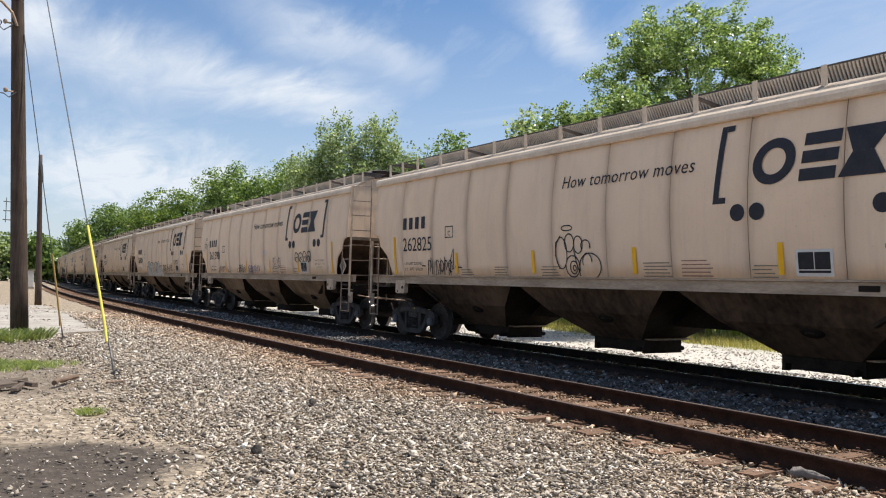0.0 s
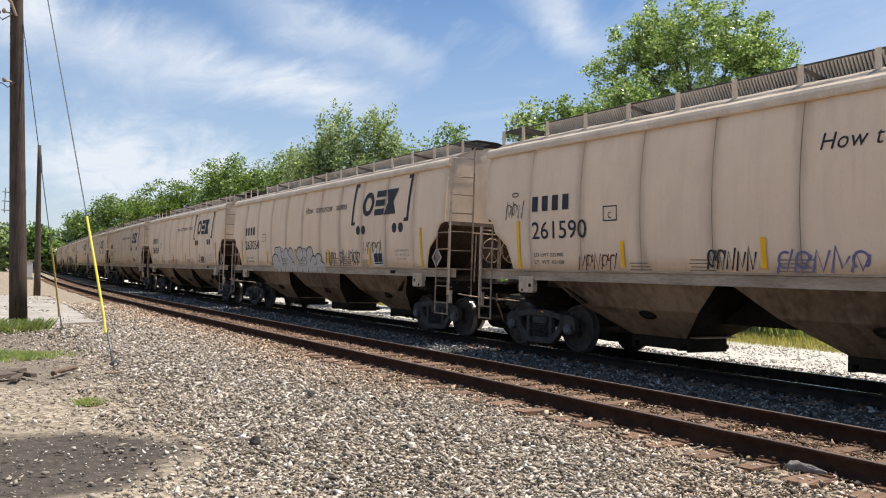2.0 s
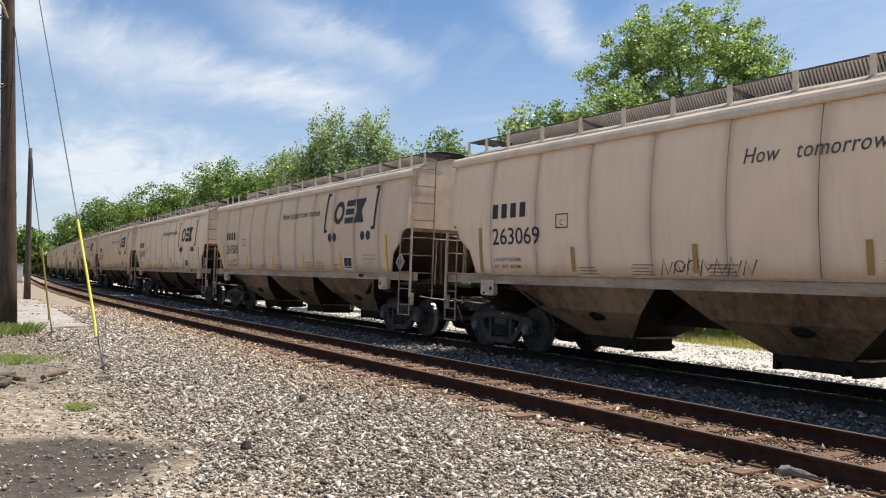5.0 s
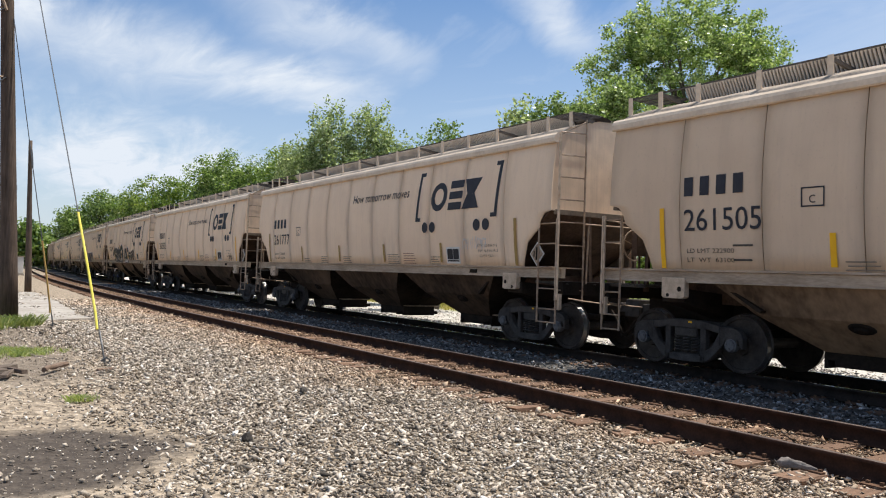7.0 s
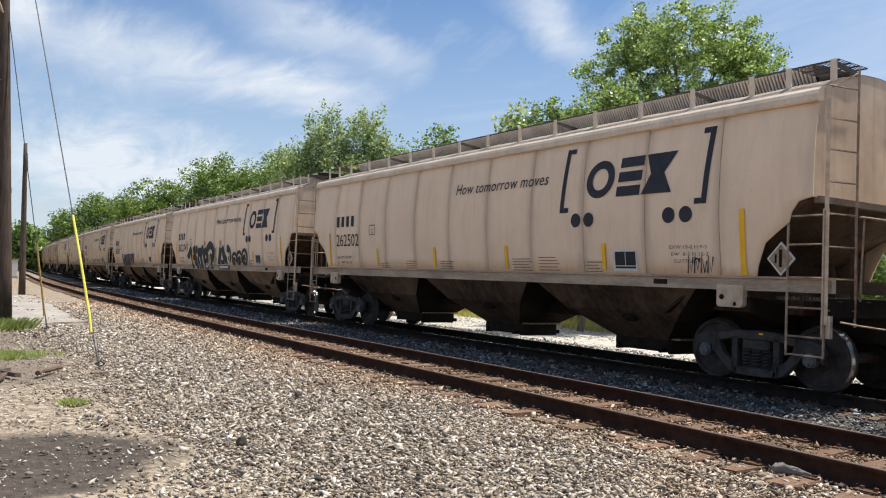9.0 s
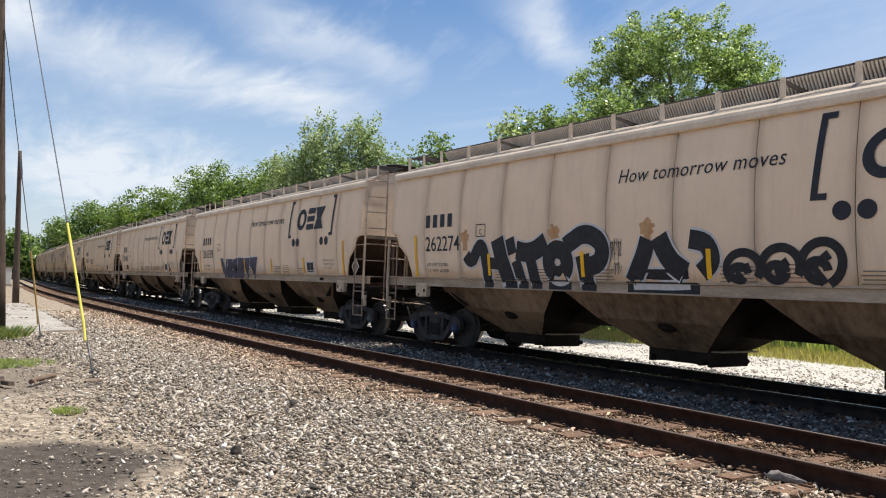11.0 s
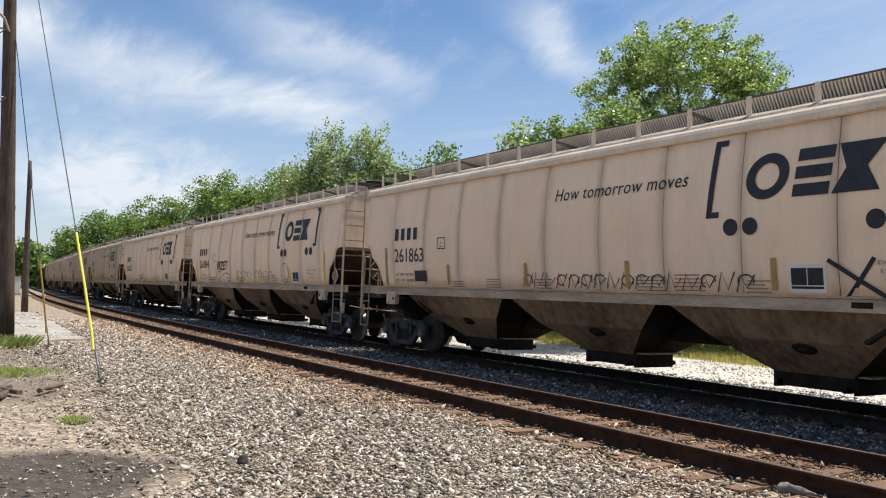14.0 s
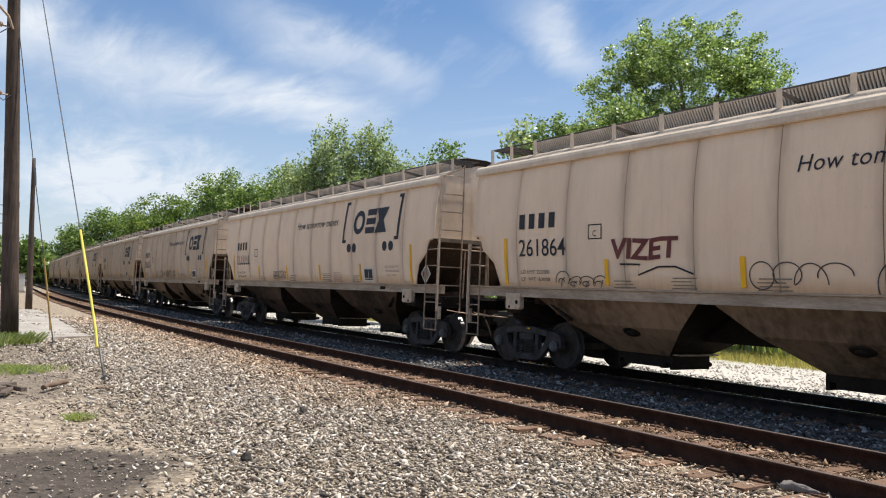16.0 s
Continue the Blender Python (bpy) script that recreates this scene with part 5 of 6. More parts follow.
EMBLEM_RISE = {0: 0.03, 1: 0.04, 2: 0.08, 3: 0.07, 5: -0.06, 6: 0.0, 8: 0.06, 9: 0.035, 10: 0.08}
for i, c in cars.items():
    for me in EMBLEM + MARK:
        ob = part(me.name.split(".")[0], me, None, c)
        if me in EMBLEM:            # the stencils do not sit alike on every car
            ob.location = (0, 0.04 + (0.10 if i == 8 else 0.0), EMBLEM_RISE.get(i, 0.03))
    for k, s in enumerate(STRIPS):
        st = part("reflector_strip", OLD_STRIPS[k] if i in (3, 5, 9) else s, None, c, "grimy yellow reflective strip" if i in (3, 5, 9) else "yellow reflective strip")
    b = part("consolidated_stencil", BOARD_W, None, c, "black and white stencil panel")
    part("black_panel", BOARD_K, None, b)
    if i > 13:
        continue
    tagged(part("small_stencil", STEN, None, c), kind="stuff")
    tagged(part("warning_stencil", WARN, None, c), kind="stuff")
    part("plate_box", PLATE_BOX, None, c)
    part("sill_plate", SILL_PLATE, None, c)
    pl = part("placard", PLACARD, None, c, "diamond-shaped placard holder")
    part("placard_face", PLACARD_IN, None, pl)
    part("placard_symbol", PLACARD_BAR, None, pl)
    if -1 <= i <= 12:
        write("slogan", "How   tomorrow   moves" if i in (2, 3) else "How tomorrow moves", 0.64 if i == 8 else 0.44, 3.27, 3.14, 0.23, DUSTYINK if i in (2, 3, 4) else INK, c, "italic slogan in dark paint", 0.0, 0.22, space=1.06)
        write("measure_stencil", "EXW 10-8 H 9-3", -5.66, 2.01, 0.72, 0.055, STENCIL, c)
        write("measure_stencil", "EW  8-3 H 15-2", -5.69, 1.90, 0.72, 0.055, STENCIL, c)
        write("measure_stencil", "CU FT 5201", -5.74, 1.79, 0.48, 0.055, STENCIL, c)
        write("plate_letter", "C", 4.40, 2.53, 0.09, 0.11, INK, c)
        ld, lt = LIMIT.get(i, ("222900", "63100"))
        write("load_stencil", "LD LMT " + ld, 6.46, 1.86, 0.86, 0.07, DARKSPRAY, c)
        write("load_stencil", "LT  WT  " + lt, 6.46, 1.72, 0.86, 0.07, DARKSPRAY, c)
    if i in FLEET:
        write("fleet_number", FLEET[i], 6.50, 2.20, {1: 1.55, 2: 1.58, 3: 1.50}.get(i, 1.37), 0.34, INK, c, "dark painted car number", 0.002)
    else:
        bm = bmesh.new()
        for k in range(6):
            rect(bm, 6.50 - 0.245 * k, 6.50 - 0.245 * k - 0.06, 2.20, 2.54), rect(bm, 6.42 - 0.245 * k, 6.42 - 0.245 * k - 0.10, 2.20, 2.26)
        part("fleet_number", bm, INK, c)


def strokes(c, name, mat, w, lines, label=""):
    bm = bmesh.new()
    for l in lines:
        ribbon(bm, l, w)
    return part(name, bm, mat, c, label)


def bubble_row(rng, y0, y1, zb, zt, n):
    """Outlines of swollen sprayed shapes in a row."""
    out = []
    for k in range(n):
        w = (y0 - y1) / n
        cy = y0 - w * (k + 0.5)
        h = (zt - zb) * rng.uniform(0.62, 1.0)
        out.append(loop(cy, zb + h * 0.45, w * rng.uniform(0.44, 0.58), h * rng.uniform(0.45, 0.58), rng.uniform(-70, -10), rng.uniform(190, 250), lean=rng.uniform(-0.05, 0.08)))
        out.append(loop(cy + w * 0.1, zb + h * 0.30, w * 0.25, h * 0.22, 0, rng.choice((200, 300, 360))))
        out.append([(cy + w * rng.uniform(-0.3, 0.3), zb), (cy + w * rng.uniform(-0.2, 0.2), zb + h * 0.4), (cy - w * 0.2, zb + h * rng.uniform(0.4, 0.7))])
    return out


def scribble(rng, y0, y1, zb, zt, n):
    """A quick hand-style tag: a run of joined hooks and stems."""
    out = []
    w = (y0 - y1) / n
    for k in range(n):
        a = y0 - w * k
        out.append([(a, zb + rng.uniform(0, 0.1) * (zt - zb)), (a - w * 0.25, zt - rng.uniform(0, 0.25) * (zt - zb)), (a - w * 0.55, zb + rng.uniform(0, 0.3) * (zt - zb)), (a - w * 0.95, zt - rng.uniform(0, 0.4) * (zt - zb))])
        if rng.random() < 0.6:
            out.append(loop(a - w * 0.5, (zb + zt) / 2, w * 0.4, (zt - zb) * 0.3, rng.uniform(-60, 60), rng.uniform(180, 330), 10))
    return out


rg = random.Random(12)
# car 0: looped line drawing
strokes(cars[0], "graffiti", BLACKSPRAY, 0.022, [
    loop(0.28, 2.52, 0.15, 0.05), loop(0.45, 2.05, 0.16, 0.30), loop(0.22, 2.24, 0.13, 0.17), loop(-0.02, 2.20, 0.12, 0.16), loop(-0.22, 2.18, 0.12, 0.10, -30, 220),
    loop(0.15, 1.80, 0.19, 0.20), loop(0.12, 1.78, 0.10, 0.12), loop(0.10, 1.77, 0.04, 0.05), loop(-0.32, 1.80, 0.28, 0.24, -70, 200), loop(-0.25, 1.88, 0.12, 0.16, 0, 200),
    [(0.52, 1.75), (0.62, 2.0), (0.60, 2.25), (0.46, 2.38)], [(-0.05, 1.62), (0.05, 1.9), (0.1, 2.1)]], "looped black line graffiti")
strokes(cars[0], "graffiti_tag", BLACKSPRAY, 0.03, scribble(rg, 5.35, 4.25, 1.60, 2.05, 6) + [[(4.38, 1.66), (4.30, 2.0), (4.18, 2.22), (4.22, 1.75), (4.05, 1.9)], [(5.45, 1.83), (5.62, 1.84)], [(4.05, 1.80), (3.88, 1.79)]], "quick black handwritten tag")
# car 1
strokes(cars[1], "graffiti", DARKSPRAY, 0.035, bubble_row(rg, -3.95, -5.35, 1.98, 2.42, 4), "rounded black graffiti")
strokes(cars[1], "graffiti_tag", BLACKSPRAY, 0.022, scribble(rg, -1.75, -2.55, 1.78, 2.25, 3) + [[(-2.3, 1.9), (-2.55, 1.78), (-2.5, 1.68), (-2.72, 1.6)]])
strokes(cars[1], "graffiti_tag", BLACKSPRAY, 0.034, scribble(rg, 2.3, 1.42, 1.62, 2.02, 5))
strokes(cars[1], "graffiti_tag", VIOLET, 0.036, scribble(rg, 1.1, -0.25, 1.60, 1.98, 5))
strokes(cars[1], "graffiti_tag", MAROON, 0.028, scribble(rg, 5.2, 4.2, 1.60, 1.95, 5))
strokes(cars[1], "graffiti_tag", DARKSPRAY, 0.022, scribble(random.Random(31), 7.35, 6.75, 2.62, 3.0, 3) + [loop(7.05, 3.12, 0.10, 0.04)])
strokes(cars[1], "graffiti_tag", WHITESPRAY, 0.02, scribble(rg, -0.55, -1.15, 2.2, 2.5, 4))
# car 2: long pale throw-up with black outline
bm = bmesh.new()
sheet(bm, [(3.55, 1.57), (3.55, 1.83), (3.38, 1.99), (3.22, 2.02), (3.21, 2.23), (2.69, 2.25), (2.61, 2.11), (2.47, 2.11), (2.33, 2.19), (2.11, 2.21), (1.98, 2.10), (1.78, 2.22), (1.47, 2.06), (1.30, 2.14),
           (1.15, 2.05), (1.00, 2.21), (0.81, 2.22), (0.63, 2.07), (0.47, 2.17), (0.35, 2.09), (0.18, 2.21), (-0.01, 2.22), (-0.18, 2.08), (-0.20, 1.94), (-0.36, 1.91), (-0.51, 2.0), (-0.78, 1.99),
           (-0.85, 1.89), (-0.82, 1.76), (-1.06, 1.70), (-1.04, 1.44), (3.14, 1.42)], 0.008)
part("graffiti_fill", bm, GREYSPRAY, cars[2], "pale grey fill of the graffiti")
for w, pts in ((0.045, [(3.22, 2.02), (3.21, 2.22), (2.95, 2.24), (2.69, 2.25), (2.66, 2.1), (2.60, 1.83)]), (0.05, [(3.53, 1.61), (3.53, 1.87), (3.33, 1.99), (3.07, 1.98), (2.94, 1.88), (2.85, 1.74)]),
               (0.03, [(2.61, 2.08), (2.47, 2.11), (2.37, 2.04), (2.35, 1.94)]), (0.045, [(2.34, 2.13), (2.14, 2.21), (2.0, 2.15), (2.0, 2.01)]), (0.05, [(1.97, 1.98), (1.95, 2.09), (1.78, 2.21), (1.60, 2.16), (1.47, 2.04)]),
               (0.035, [(1.97, 1.98), (1.69, 1.86), (1.51, 1.73), (1.44, 1.63)]), (0.04, [(1.40, 2.11), (1.30, 2.14), (1.18, 2.08), (1.14, 1.91)]), (0.05, [(1.16, 2.11), (1.0, 2.21), (0.81, 2.22), (0.67, 2.10), (0.62, 1.95)]),
               (0.035, [(1.31, 1.97), (1.10, 1.83), (1.04, 1.72), (1.07, 1.62)]), (0.035, [(0.62, 1.92), (0.85, 1.77), (0.85, 1.62)]), (0.04, [(0.60, 2.15), (0.48, 2.17), (0.35, 2.06), (0.30, 1.90)]),
               (0.05, [(0.32, 2.09), (0.15, 2.21), (-0.04, 2.21), (-0.17, 2.10), (-0.20, 1.95)]), (0.04, [(-0.20, 1.95), (-0.02, 1.84), (0.06, 1.75)]), (0.035, [(0.56, 1.92), (0.44, 1.83), (0.36, 1.71), (0.51, 1.63)]),
               (0.035, [(-0.22, 1.94), (-0.37, 1.89), (-0.45, 1.77), (-0.44, 1.70), (-0.25, 1.64)]), (0.045, [(-0.37, 1.89), (-0.48, 1.97), (-0.66, 2.0), (-0.83, 1.94), (-0.85, 1.87), (-0.79, 1.76), (-1.06, 1.70)]),
               (0.03, [(2.63, 1.77), (2.49, 1.85), (2.32, 1.83), (2.26, 1.65)]), (0.025, [(2.58, 1.63), (2.51, 1.69), (2.45, 1.64)]), (0.025, [(2.30, 1.82), (2.13, 1.85), (2.01, 1.82)]), (0.03, [(1.73, 1.63), (1.64, 1.71), (1.51, 1.73)])):
    strokes(cars[2], "graffiti", BLACKSPRAY, 0.72 * w, [rounded(pts)], "black outline of the bubble graffiti")
for y in (3.2, 2.85, 2.4, 2.0, 1.75, 1.3, 0.85, 0.35, -0.35, -0.75):
    bm = bmesh.new()
    sheet(bm, [(y, 1.42), (y - 0.06 - 0.03 * math.sin(9 * y), 1.42), (y - 0.02, 1.56)], 0.012)
    part("graffiti", bm, BLACKSPRAY, cars[2], "black spray run over the sill")
strokes(cars[2], "graffiti_tag", BLACKSPRAY, 0.026, scribble(rg, -1.2, -1.95, 1.62, 2.12, 4) + scribble(rg, -2.2, -3.6, 1.62, 2.12, 6) + scribble(rg, -3.8, -4.9, 1.95, 2.35, 4))
# car 3
strokes(cars[3], "graffiti_tag", DARKSPRAY, 0.02, scribble(rg, 2.0, 0.2, 1.62, 1.92, 7))
# car 4: two painted-out bars
bm = bmesh.new()
rect(bm, 5.62, 5.28, 1.955, 1.985)
part("painted_bar", bm, DARKSPRAY, cars[4])
bm = bmesh.new()
rect(bm, 5.62, 5.30, 1.74, 1.77)
part("painted_bar", bm, DARKSPRAY, cars[4])
# car 5
strokes(cars[5], "graffiti_tag", WHITESPRAY, 0.02, scribble(rg, -5.1, -6.0, 1.95, 2.25, 5))
# car 6
strokes(cars[6], "graffiti_tag", BLACKSPRAY, 0.024, scribble(rg, -6.0, -6.5, 1.62, 1.92, 4))
# car 7: heavy black letters with pale edges and orange rust blooms
FAT_LETTERS = [
    (0.30, [(5.00, 2.10), (4.90, 2.00), (4.74, 2.02), (4.60, 2.18), (4.47, 2.28), (4.36, 2.18), (4.31, 1.95), (4.28, 1.74), (4.27, 1.51)]),
    (0.24, [(4.36, 1.94), (4.10, 1.92), (3.80, 1.90)]),
    (0.42, [(3.90, 2.42), (3.83, 2.20), (3.76, 1.98), (3.66, 1.76), (3.56, 1.51)]),
    (0.28, [(3.49, 2.42), (3.45, 2.28), (3.40, 2.10)]),
    (0.29, [(3.31, 1.97), (3.24, 1.78), (3.15, 1.51)]),
    (0.38, [(3.28, 2.18), (3.02, 2.13), (2.75, 2.15), (2.55, 2.23), (2.38, 2.32)]),
    (0.30, [(2.86, 2.0), (2.81, 1.8), (2.74, 1.51)]),
    (0.34, loop(2.08, 1.93, 0.25, 0.24, -90, 280, 16)),
    (0.34, [(1.86, 2.22), (1.66, 2.32), (1.42, 2.42), (1.18, 2.40), (0.98, 2.28), (0.92, 2.10), (1.02, 1.93), (1.22, 1.86), (1.36, 1.87)]),
    (0.36, [(1.42, 2.06), (1.38, 1.85), (1.33, 1.51)]),
    (0.34, [(-0.12, 2.30), (-0.02, 2.05), (0.12, 1.80), (0.26, 1.58)]), (0.30, [(0.26, 1.65), (-0.10, 1.66), (-0.50, 1.66), (-0.90, 1.68)]),
    (0.36, [(-0.34, 2.34), (-0.46, 2.10), (-0.62, 1.90), (-0.85, 1.75)]), (0.30, [(-0.95, 2.28), (-1.25, 2.20), (-1.35, 1.95), (-1.15, 1.75)])]
for w, pts in FAT_LETTERS:
    pts = rounded([(y - 0.12, z) for y, z in pts])
    bm = bmesh.new()
    ribbon(bm, pts, w + 0.075, 0.008)
    edge = part("graffiti_edge", bm, WHITESPRAY, cars[7], "pale outline of the graffiti")
    bm = bmesh.new()
    ribbon(bm, pts, w, 0.013)
    part("graffiti", bm, BLACKSPRAY, edge, "heavy black bubble letters")
for y0, y1 in ((4.30, 4.00), (3.62, 3.22), (3.17, 2.88), (2.77, 2.47), (2.28, 1.66), (1.38, 1.02), (0.28, -1.20)):
    bm = bmesh.new()
    prism_x(bm, [(y0, 1.422), (y1, 1.422), (y1, 1.563), (y0, 1.563)], -1.4955, -1.498)
    prism_x(bm, [(y0, 1.577), (y1, 1.577), (y1, 1.603), (y0, 1.603)], -1.5355, -1.538)
    part("graffiti", bm, BLACKSPRAY, cars[7], "black spray run over the sill")
strokes(cars[7], "graffiti", BLACKSPRAY, 0.13, bubble_row(rg, -1.7, -3.5, 1.62, 2.25, 3))
strokes(cars[7], "graffiti_tag", DARKSPRAY, 0.014, scribble(rg, 0.62, 0.34, 1.95, 2.35, 3) + scribble(rg, 0.6, 0.36, 1.7, 1.95, 3))
bm = bmesh.new()
for cy in (4.93, 2.05, -0.22):
    flat_poly(bm, [(cy + (0.15 + 0.05 * math.sin(k * 2.4)) * math.cos(k * 0.3491), 2.50 + (0.13 + 0.045 * math.sin(k * 1.7 + cy)) * math.sin(k * 0.3491)) for k in range(18)], 0.007)
    rect(bm, cy + 0.07, cy - 0.08, 2.20, 2.45, 0.0075)
tagged(part("rust_bloom", bm, RUSTSPRAY, cars[7], "orange rust-coloured spray blooms"), kind="stuff")
# car 8: violet letters with a pale edge
BLOCK_LETTERS = [
    [(4.16, 2.17), (3.86, 2.18), (3.54, 1.76), (3.43, 2.14), (3.25, 2.14), (3.40, 1.60), (3.64, 1.42), (3.81, 1.42)],
    [(3.23, 2.14), (2.59, 2.14), (2.67, 1.94), (2.85, 1.94), (2.94, 1.72), (2.61, 1.69), (2.82, 1.42), (3.57, 1.42), (3.36, 1.65), (3.14, 1.68), (3.04, 1.94), (3.25, 1.94)],
    [(2.53, 2.11), (2.31, 2.15), (2.21, 2.12), (2.15, 2.18), (2.01, 2.18), (2.12, 1.93), (2.36, 1.95), (2.52, 1.86), (2.46, 1.65), (2.35, 1.58), (2.12, 1.69), (1.99, 1.66), (2.11, 1.42), (2.72, 1.42),
     (2.72, 1.55), (2.58, 1.69), (2.71, 1.82), (2.67, 1.97)],
    [(1.95, 2.19), (1.34, 2.17), (1.40, 1.99), (1.88, 1.97), (1.92, 1.92), (1.61, 1.90), (1.65, 1.79), (1.94, 1.77), (1.96, 1.70), (1.33, 1.70), (1.56, 1.42), (2.08, 1.42), (1.98, 1.64), (2.09, 1.73), (2.06, 1.93)],
    [(1.34, 2.15), (0.68, 2.18), (0.74, 1.96), (1.02, 1.42), (1.18, 1.42), (0.98, 1.95), (1.22, 1.94), (1.30, 1.88), (1.44, 1.88)],
    [(0.65, 2.18), (-0.10, 2.19), (0.07, 1.83), (0.29, 1.42), (0.41, 1.42), (0.27, 1.96), (0.49, 1.96), (0.58, 1.84), (0.75, 1.84)]]
for pts in BLOCK_LETTERS:
    bm = bmesh.new()
    ribbon(bm, [p for p in straight(pts) if p[1] > 1.615], 0.062, 0.010)
    edge = part("graffiti_edge", bm, WHITESPRAY, cars[8], "pale edge of the graffiti")
    bm = bmesh.new()
    sheet(bm, pts, 0.015)
    part("graffiti", bm, PURPLE, edge, "dark violet block letters")
strokes(cars[8], "graffiti_tag", WHITESPRAY, 0.018, scribble(rg, -0.1, -0.9, 1.66, 1.9, 4))
# car 9
bm = bmesh.new()
rect(bm, 5.55, 5.02, 1.73, 1.99, 0.012)
part("painted_out_patch", bm, BLACKSPRAY, cars[9], "black painted-out patch")
strokes(cars[9], "graffiti_tag", DARKSPRAY, 0.024, scribble(rg, 1.4, -3.9, 1.62, 1.95, 16))
strokes(cars[9], "graffiti", BLACKSPRAY, 0.06, [[(-5.0, 2.08), (-5.35, 1.85), (-5.75, 1.6)], [(-5.62, 2.1), (-5.45, 1.85), (-5.25, 1.58)]], "black sprayed cross")
# car 10
write("graffiti", "VIZET", 3.95, 2.10, 1.48, 0.36, MAROON, cars[10], "maroon sprayed letters", 0.03, 0.1, 0.012, 1.0, 0.02)
strokes(cars[10], "graffiti_tag", BLACKSPRAY, 0.03, [[(3.75, 2.03), (3.3, 2.02), (3.35, 1.84), (2.9, 1.98), (2.55, 1.98), (2.2, 1.86)]])
strokes(cars[10], "graffiti", DARKSPRAY, 0.018, bubble_row(rg, 5.4, 4.1, 1.62, 1.92, 4), "thin rounded outline graffiti")
for arc in ((1.0, 1.84, 0.20, 0.20, 0, 360), (0.6, 1.86, 0.22, 0.17, -60, 230), (0.25, 1.72, 0.25, 0.29, 0, 180), (-0.10, 1.84, 0.25, 0.17, 0, 190), (-0.95, 1.72, 0.30, 0.33, -20, 200), (-1.35, 1.78, 0.20, 0.25, 0, 180),
            (-1.9, 1.80, 0.26, 0.22, -40, 220), (-2.4, 1.74, 0.22, 0.28, 0, 180)):
    strokes(cars[10], "graffiti", DARKSPRAY, 0.018, [loop(*arc)], "thin rounded outline graffiti")
strokes(cars[10], "graffiti_tag", BLUESPRAY, 0.03, [loop(-3.75, 1.95, 0.33, 0.34)])
strokes(cars[11], "graffiti_tag", DARKSPRAY, 0.022, scribble(rg, 2.6, 1.4, 1.66, 2.0, 5))
for i in (12, 14, 15, 17, 20):
    strokes(cars[i], "graffiti_tag", DARKSPRAY, 0.04, scribble(rg, 3.5, -1.0, 1.6, 2.1, 9))
for ob in cars[7].children_recursive:
    if ob.name.startswith("bearing_cap") and ob.parent.location.y > 0:
        ob.data = ob.data.copy()
        ob.data.materials[0] = BLUECAP


# ---------------------------------------------------------------- trees and scrub
def leaves(rng, clumps, per, spread, size, droop=0.0, rise=0.7, slim=0.36):
    """Small folded leaves scattered about clump middles. Returns quads."""
    n = len(clumps) * per
    c = np.repeat(clumps, per, axis=0) + rng.normal(0, 1, (n, 3)).clip(-1.7, 1.7) * np.array([spread, spread, spread * rise])
    a, b = rng.normal(0, 1, (n, 3)), rng.normal(0, 1, (n, 3))
    a[:, 2] = a[:, 2] * 0.6 - droop
    a /= np.linalg.norm(a, axis=1, keepdims=True)
    b -= a * (a * b).sum(1, keepdims=True)
    b /= np.linalg.norm(b, axis=1, keepdims=True)
    s = size * rng.uniform(0.6, 1.3, n)[:, None]
    w = s * slim
    v = np.stack([c - a * s * 0.5, c + b * w, c + a * s * 0.5, c - b * w], 1)
    return v.reshape(-1, 3), np.arange(4 * n).reshape(n, 4)


def crown_points(rng, lobes, n):
    """Clump middles on and in lobes (x, y, z, rx, ry, rz), thickest near the outside."""
    vol = np.array([l[3] * l[4] * l[5] for l in lobes]) ** 0.75
    k = rng.choice(len(lobes), n, p=vol / vol.sum())
    L = np.array(lobes)[k]
    d = rng.normal(0, 1, (n, 3))
    d /= np.linalg.norm(d, axis=1, keepdims=True)
    r = rng.random(n)[:, None] ** 0.38 * rng.uniform(0.78, 1.12, n)[:, None]
    return L[:, :3] + d * r * L[:, 3:]


def tree(name, x, y, lobes, n, per, spread, size, leaf, label, seed, trunk=0.22, category="tree", droop=0.0, stems=1, rise=0.7):
    """A plant with tapered trunk, forking limbs and a ragged crown. lobes in metres about its foot."""
    rng = np.random.default_rng(seed)
    foot = Vector((x, y, -0.1))
    t = tagged(new(name), label, category)
    t.location = foot
    pts = crown_points(rng, lobes, n)
    pts = pts[pts[:, 2] > 0.25]
    V, F = leaves(rng, pts, per, spread, size, droop, rise, 0.30 if rise > 1 else 0.36)
    part("crown", raw_mesh("crown", V, F, leaf), None, t)
    bm = bmesh.new()
    top = np.array([l[2] for l in lobes]).max() * 0.8
    for s in range(stems):
        bx, by = (rng.uniform(-0.5, 0.5, 2) if stems > 1 else (0, 0))
        tr = 0.8 if stems == 1 else 0.5
        spine = [Vector((bx + 0.15 * math.sin(k * 1.3 + s), by + 0.12 * math.cos(k * 1.7 + s), top * k / 5)) for k in range(6)]
        tube(bm, spine, trunk, 8, True, [trunk * (1.25 if k == 0 else 1 - 0.15 * k) * tr / 0.8 for k in range(6)])
        for q in pts[rng.choice(len(pts), min(len(pts), 26 // stems), replace=False)]:
            q = Vector(q)
            z0 = min(max(q.z * rng.uniform(0.35, 0.75), 0.4), top * 0.95)
            k = min(int(z0 / top * 5), 4)
            a = spine[k].lerp(spine[k + 1], z0 / top * 5 - k)
            mid = a.lerp(q, 0.5) + Vector((0, 0, 0.10 * (q - a).length))
            tube(bm, [a, mid, q], 0.05, 5, True, [trunk * 0.32, trunk * 0.19, trunk * 0.05])
    part("trunk", bm, BARK, t)
    return t


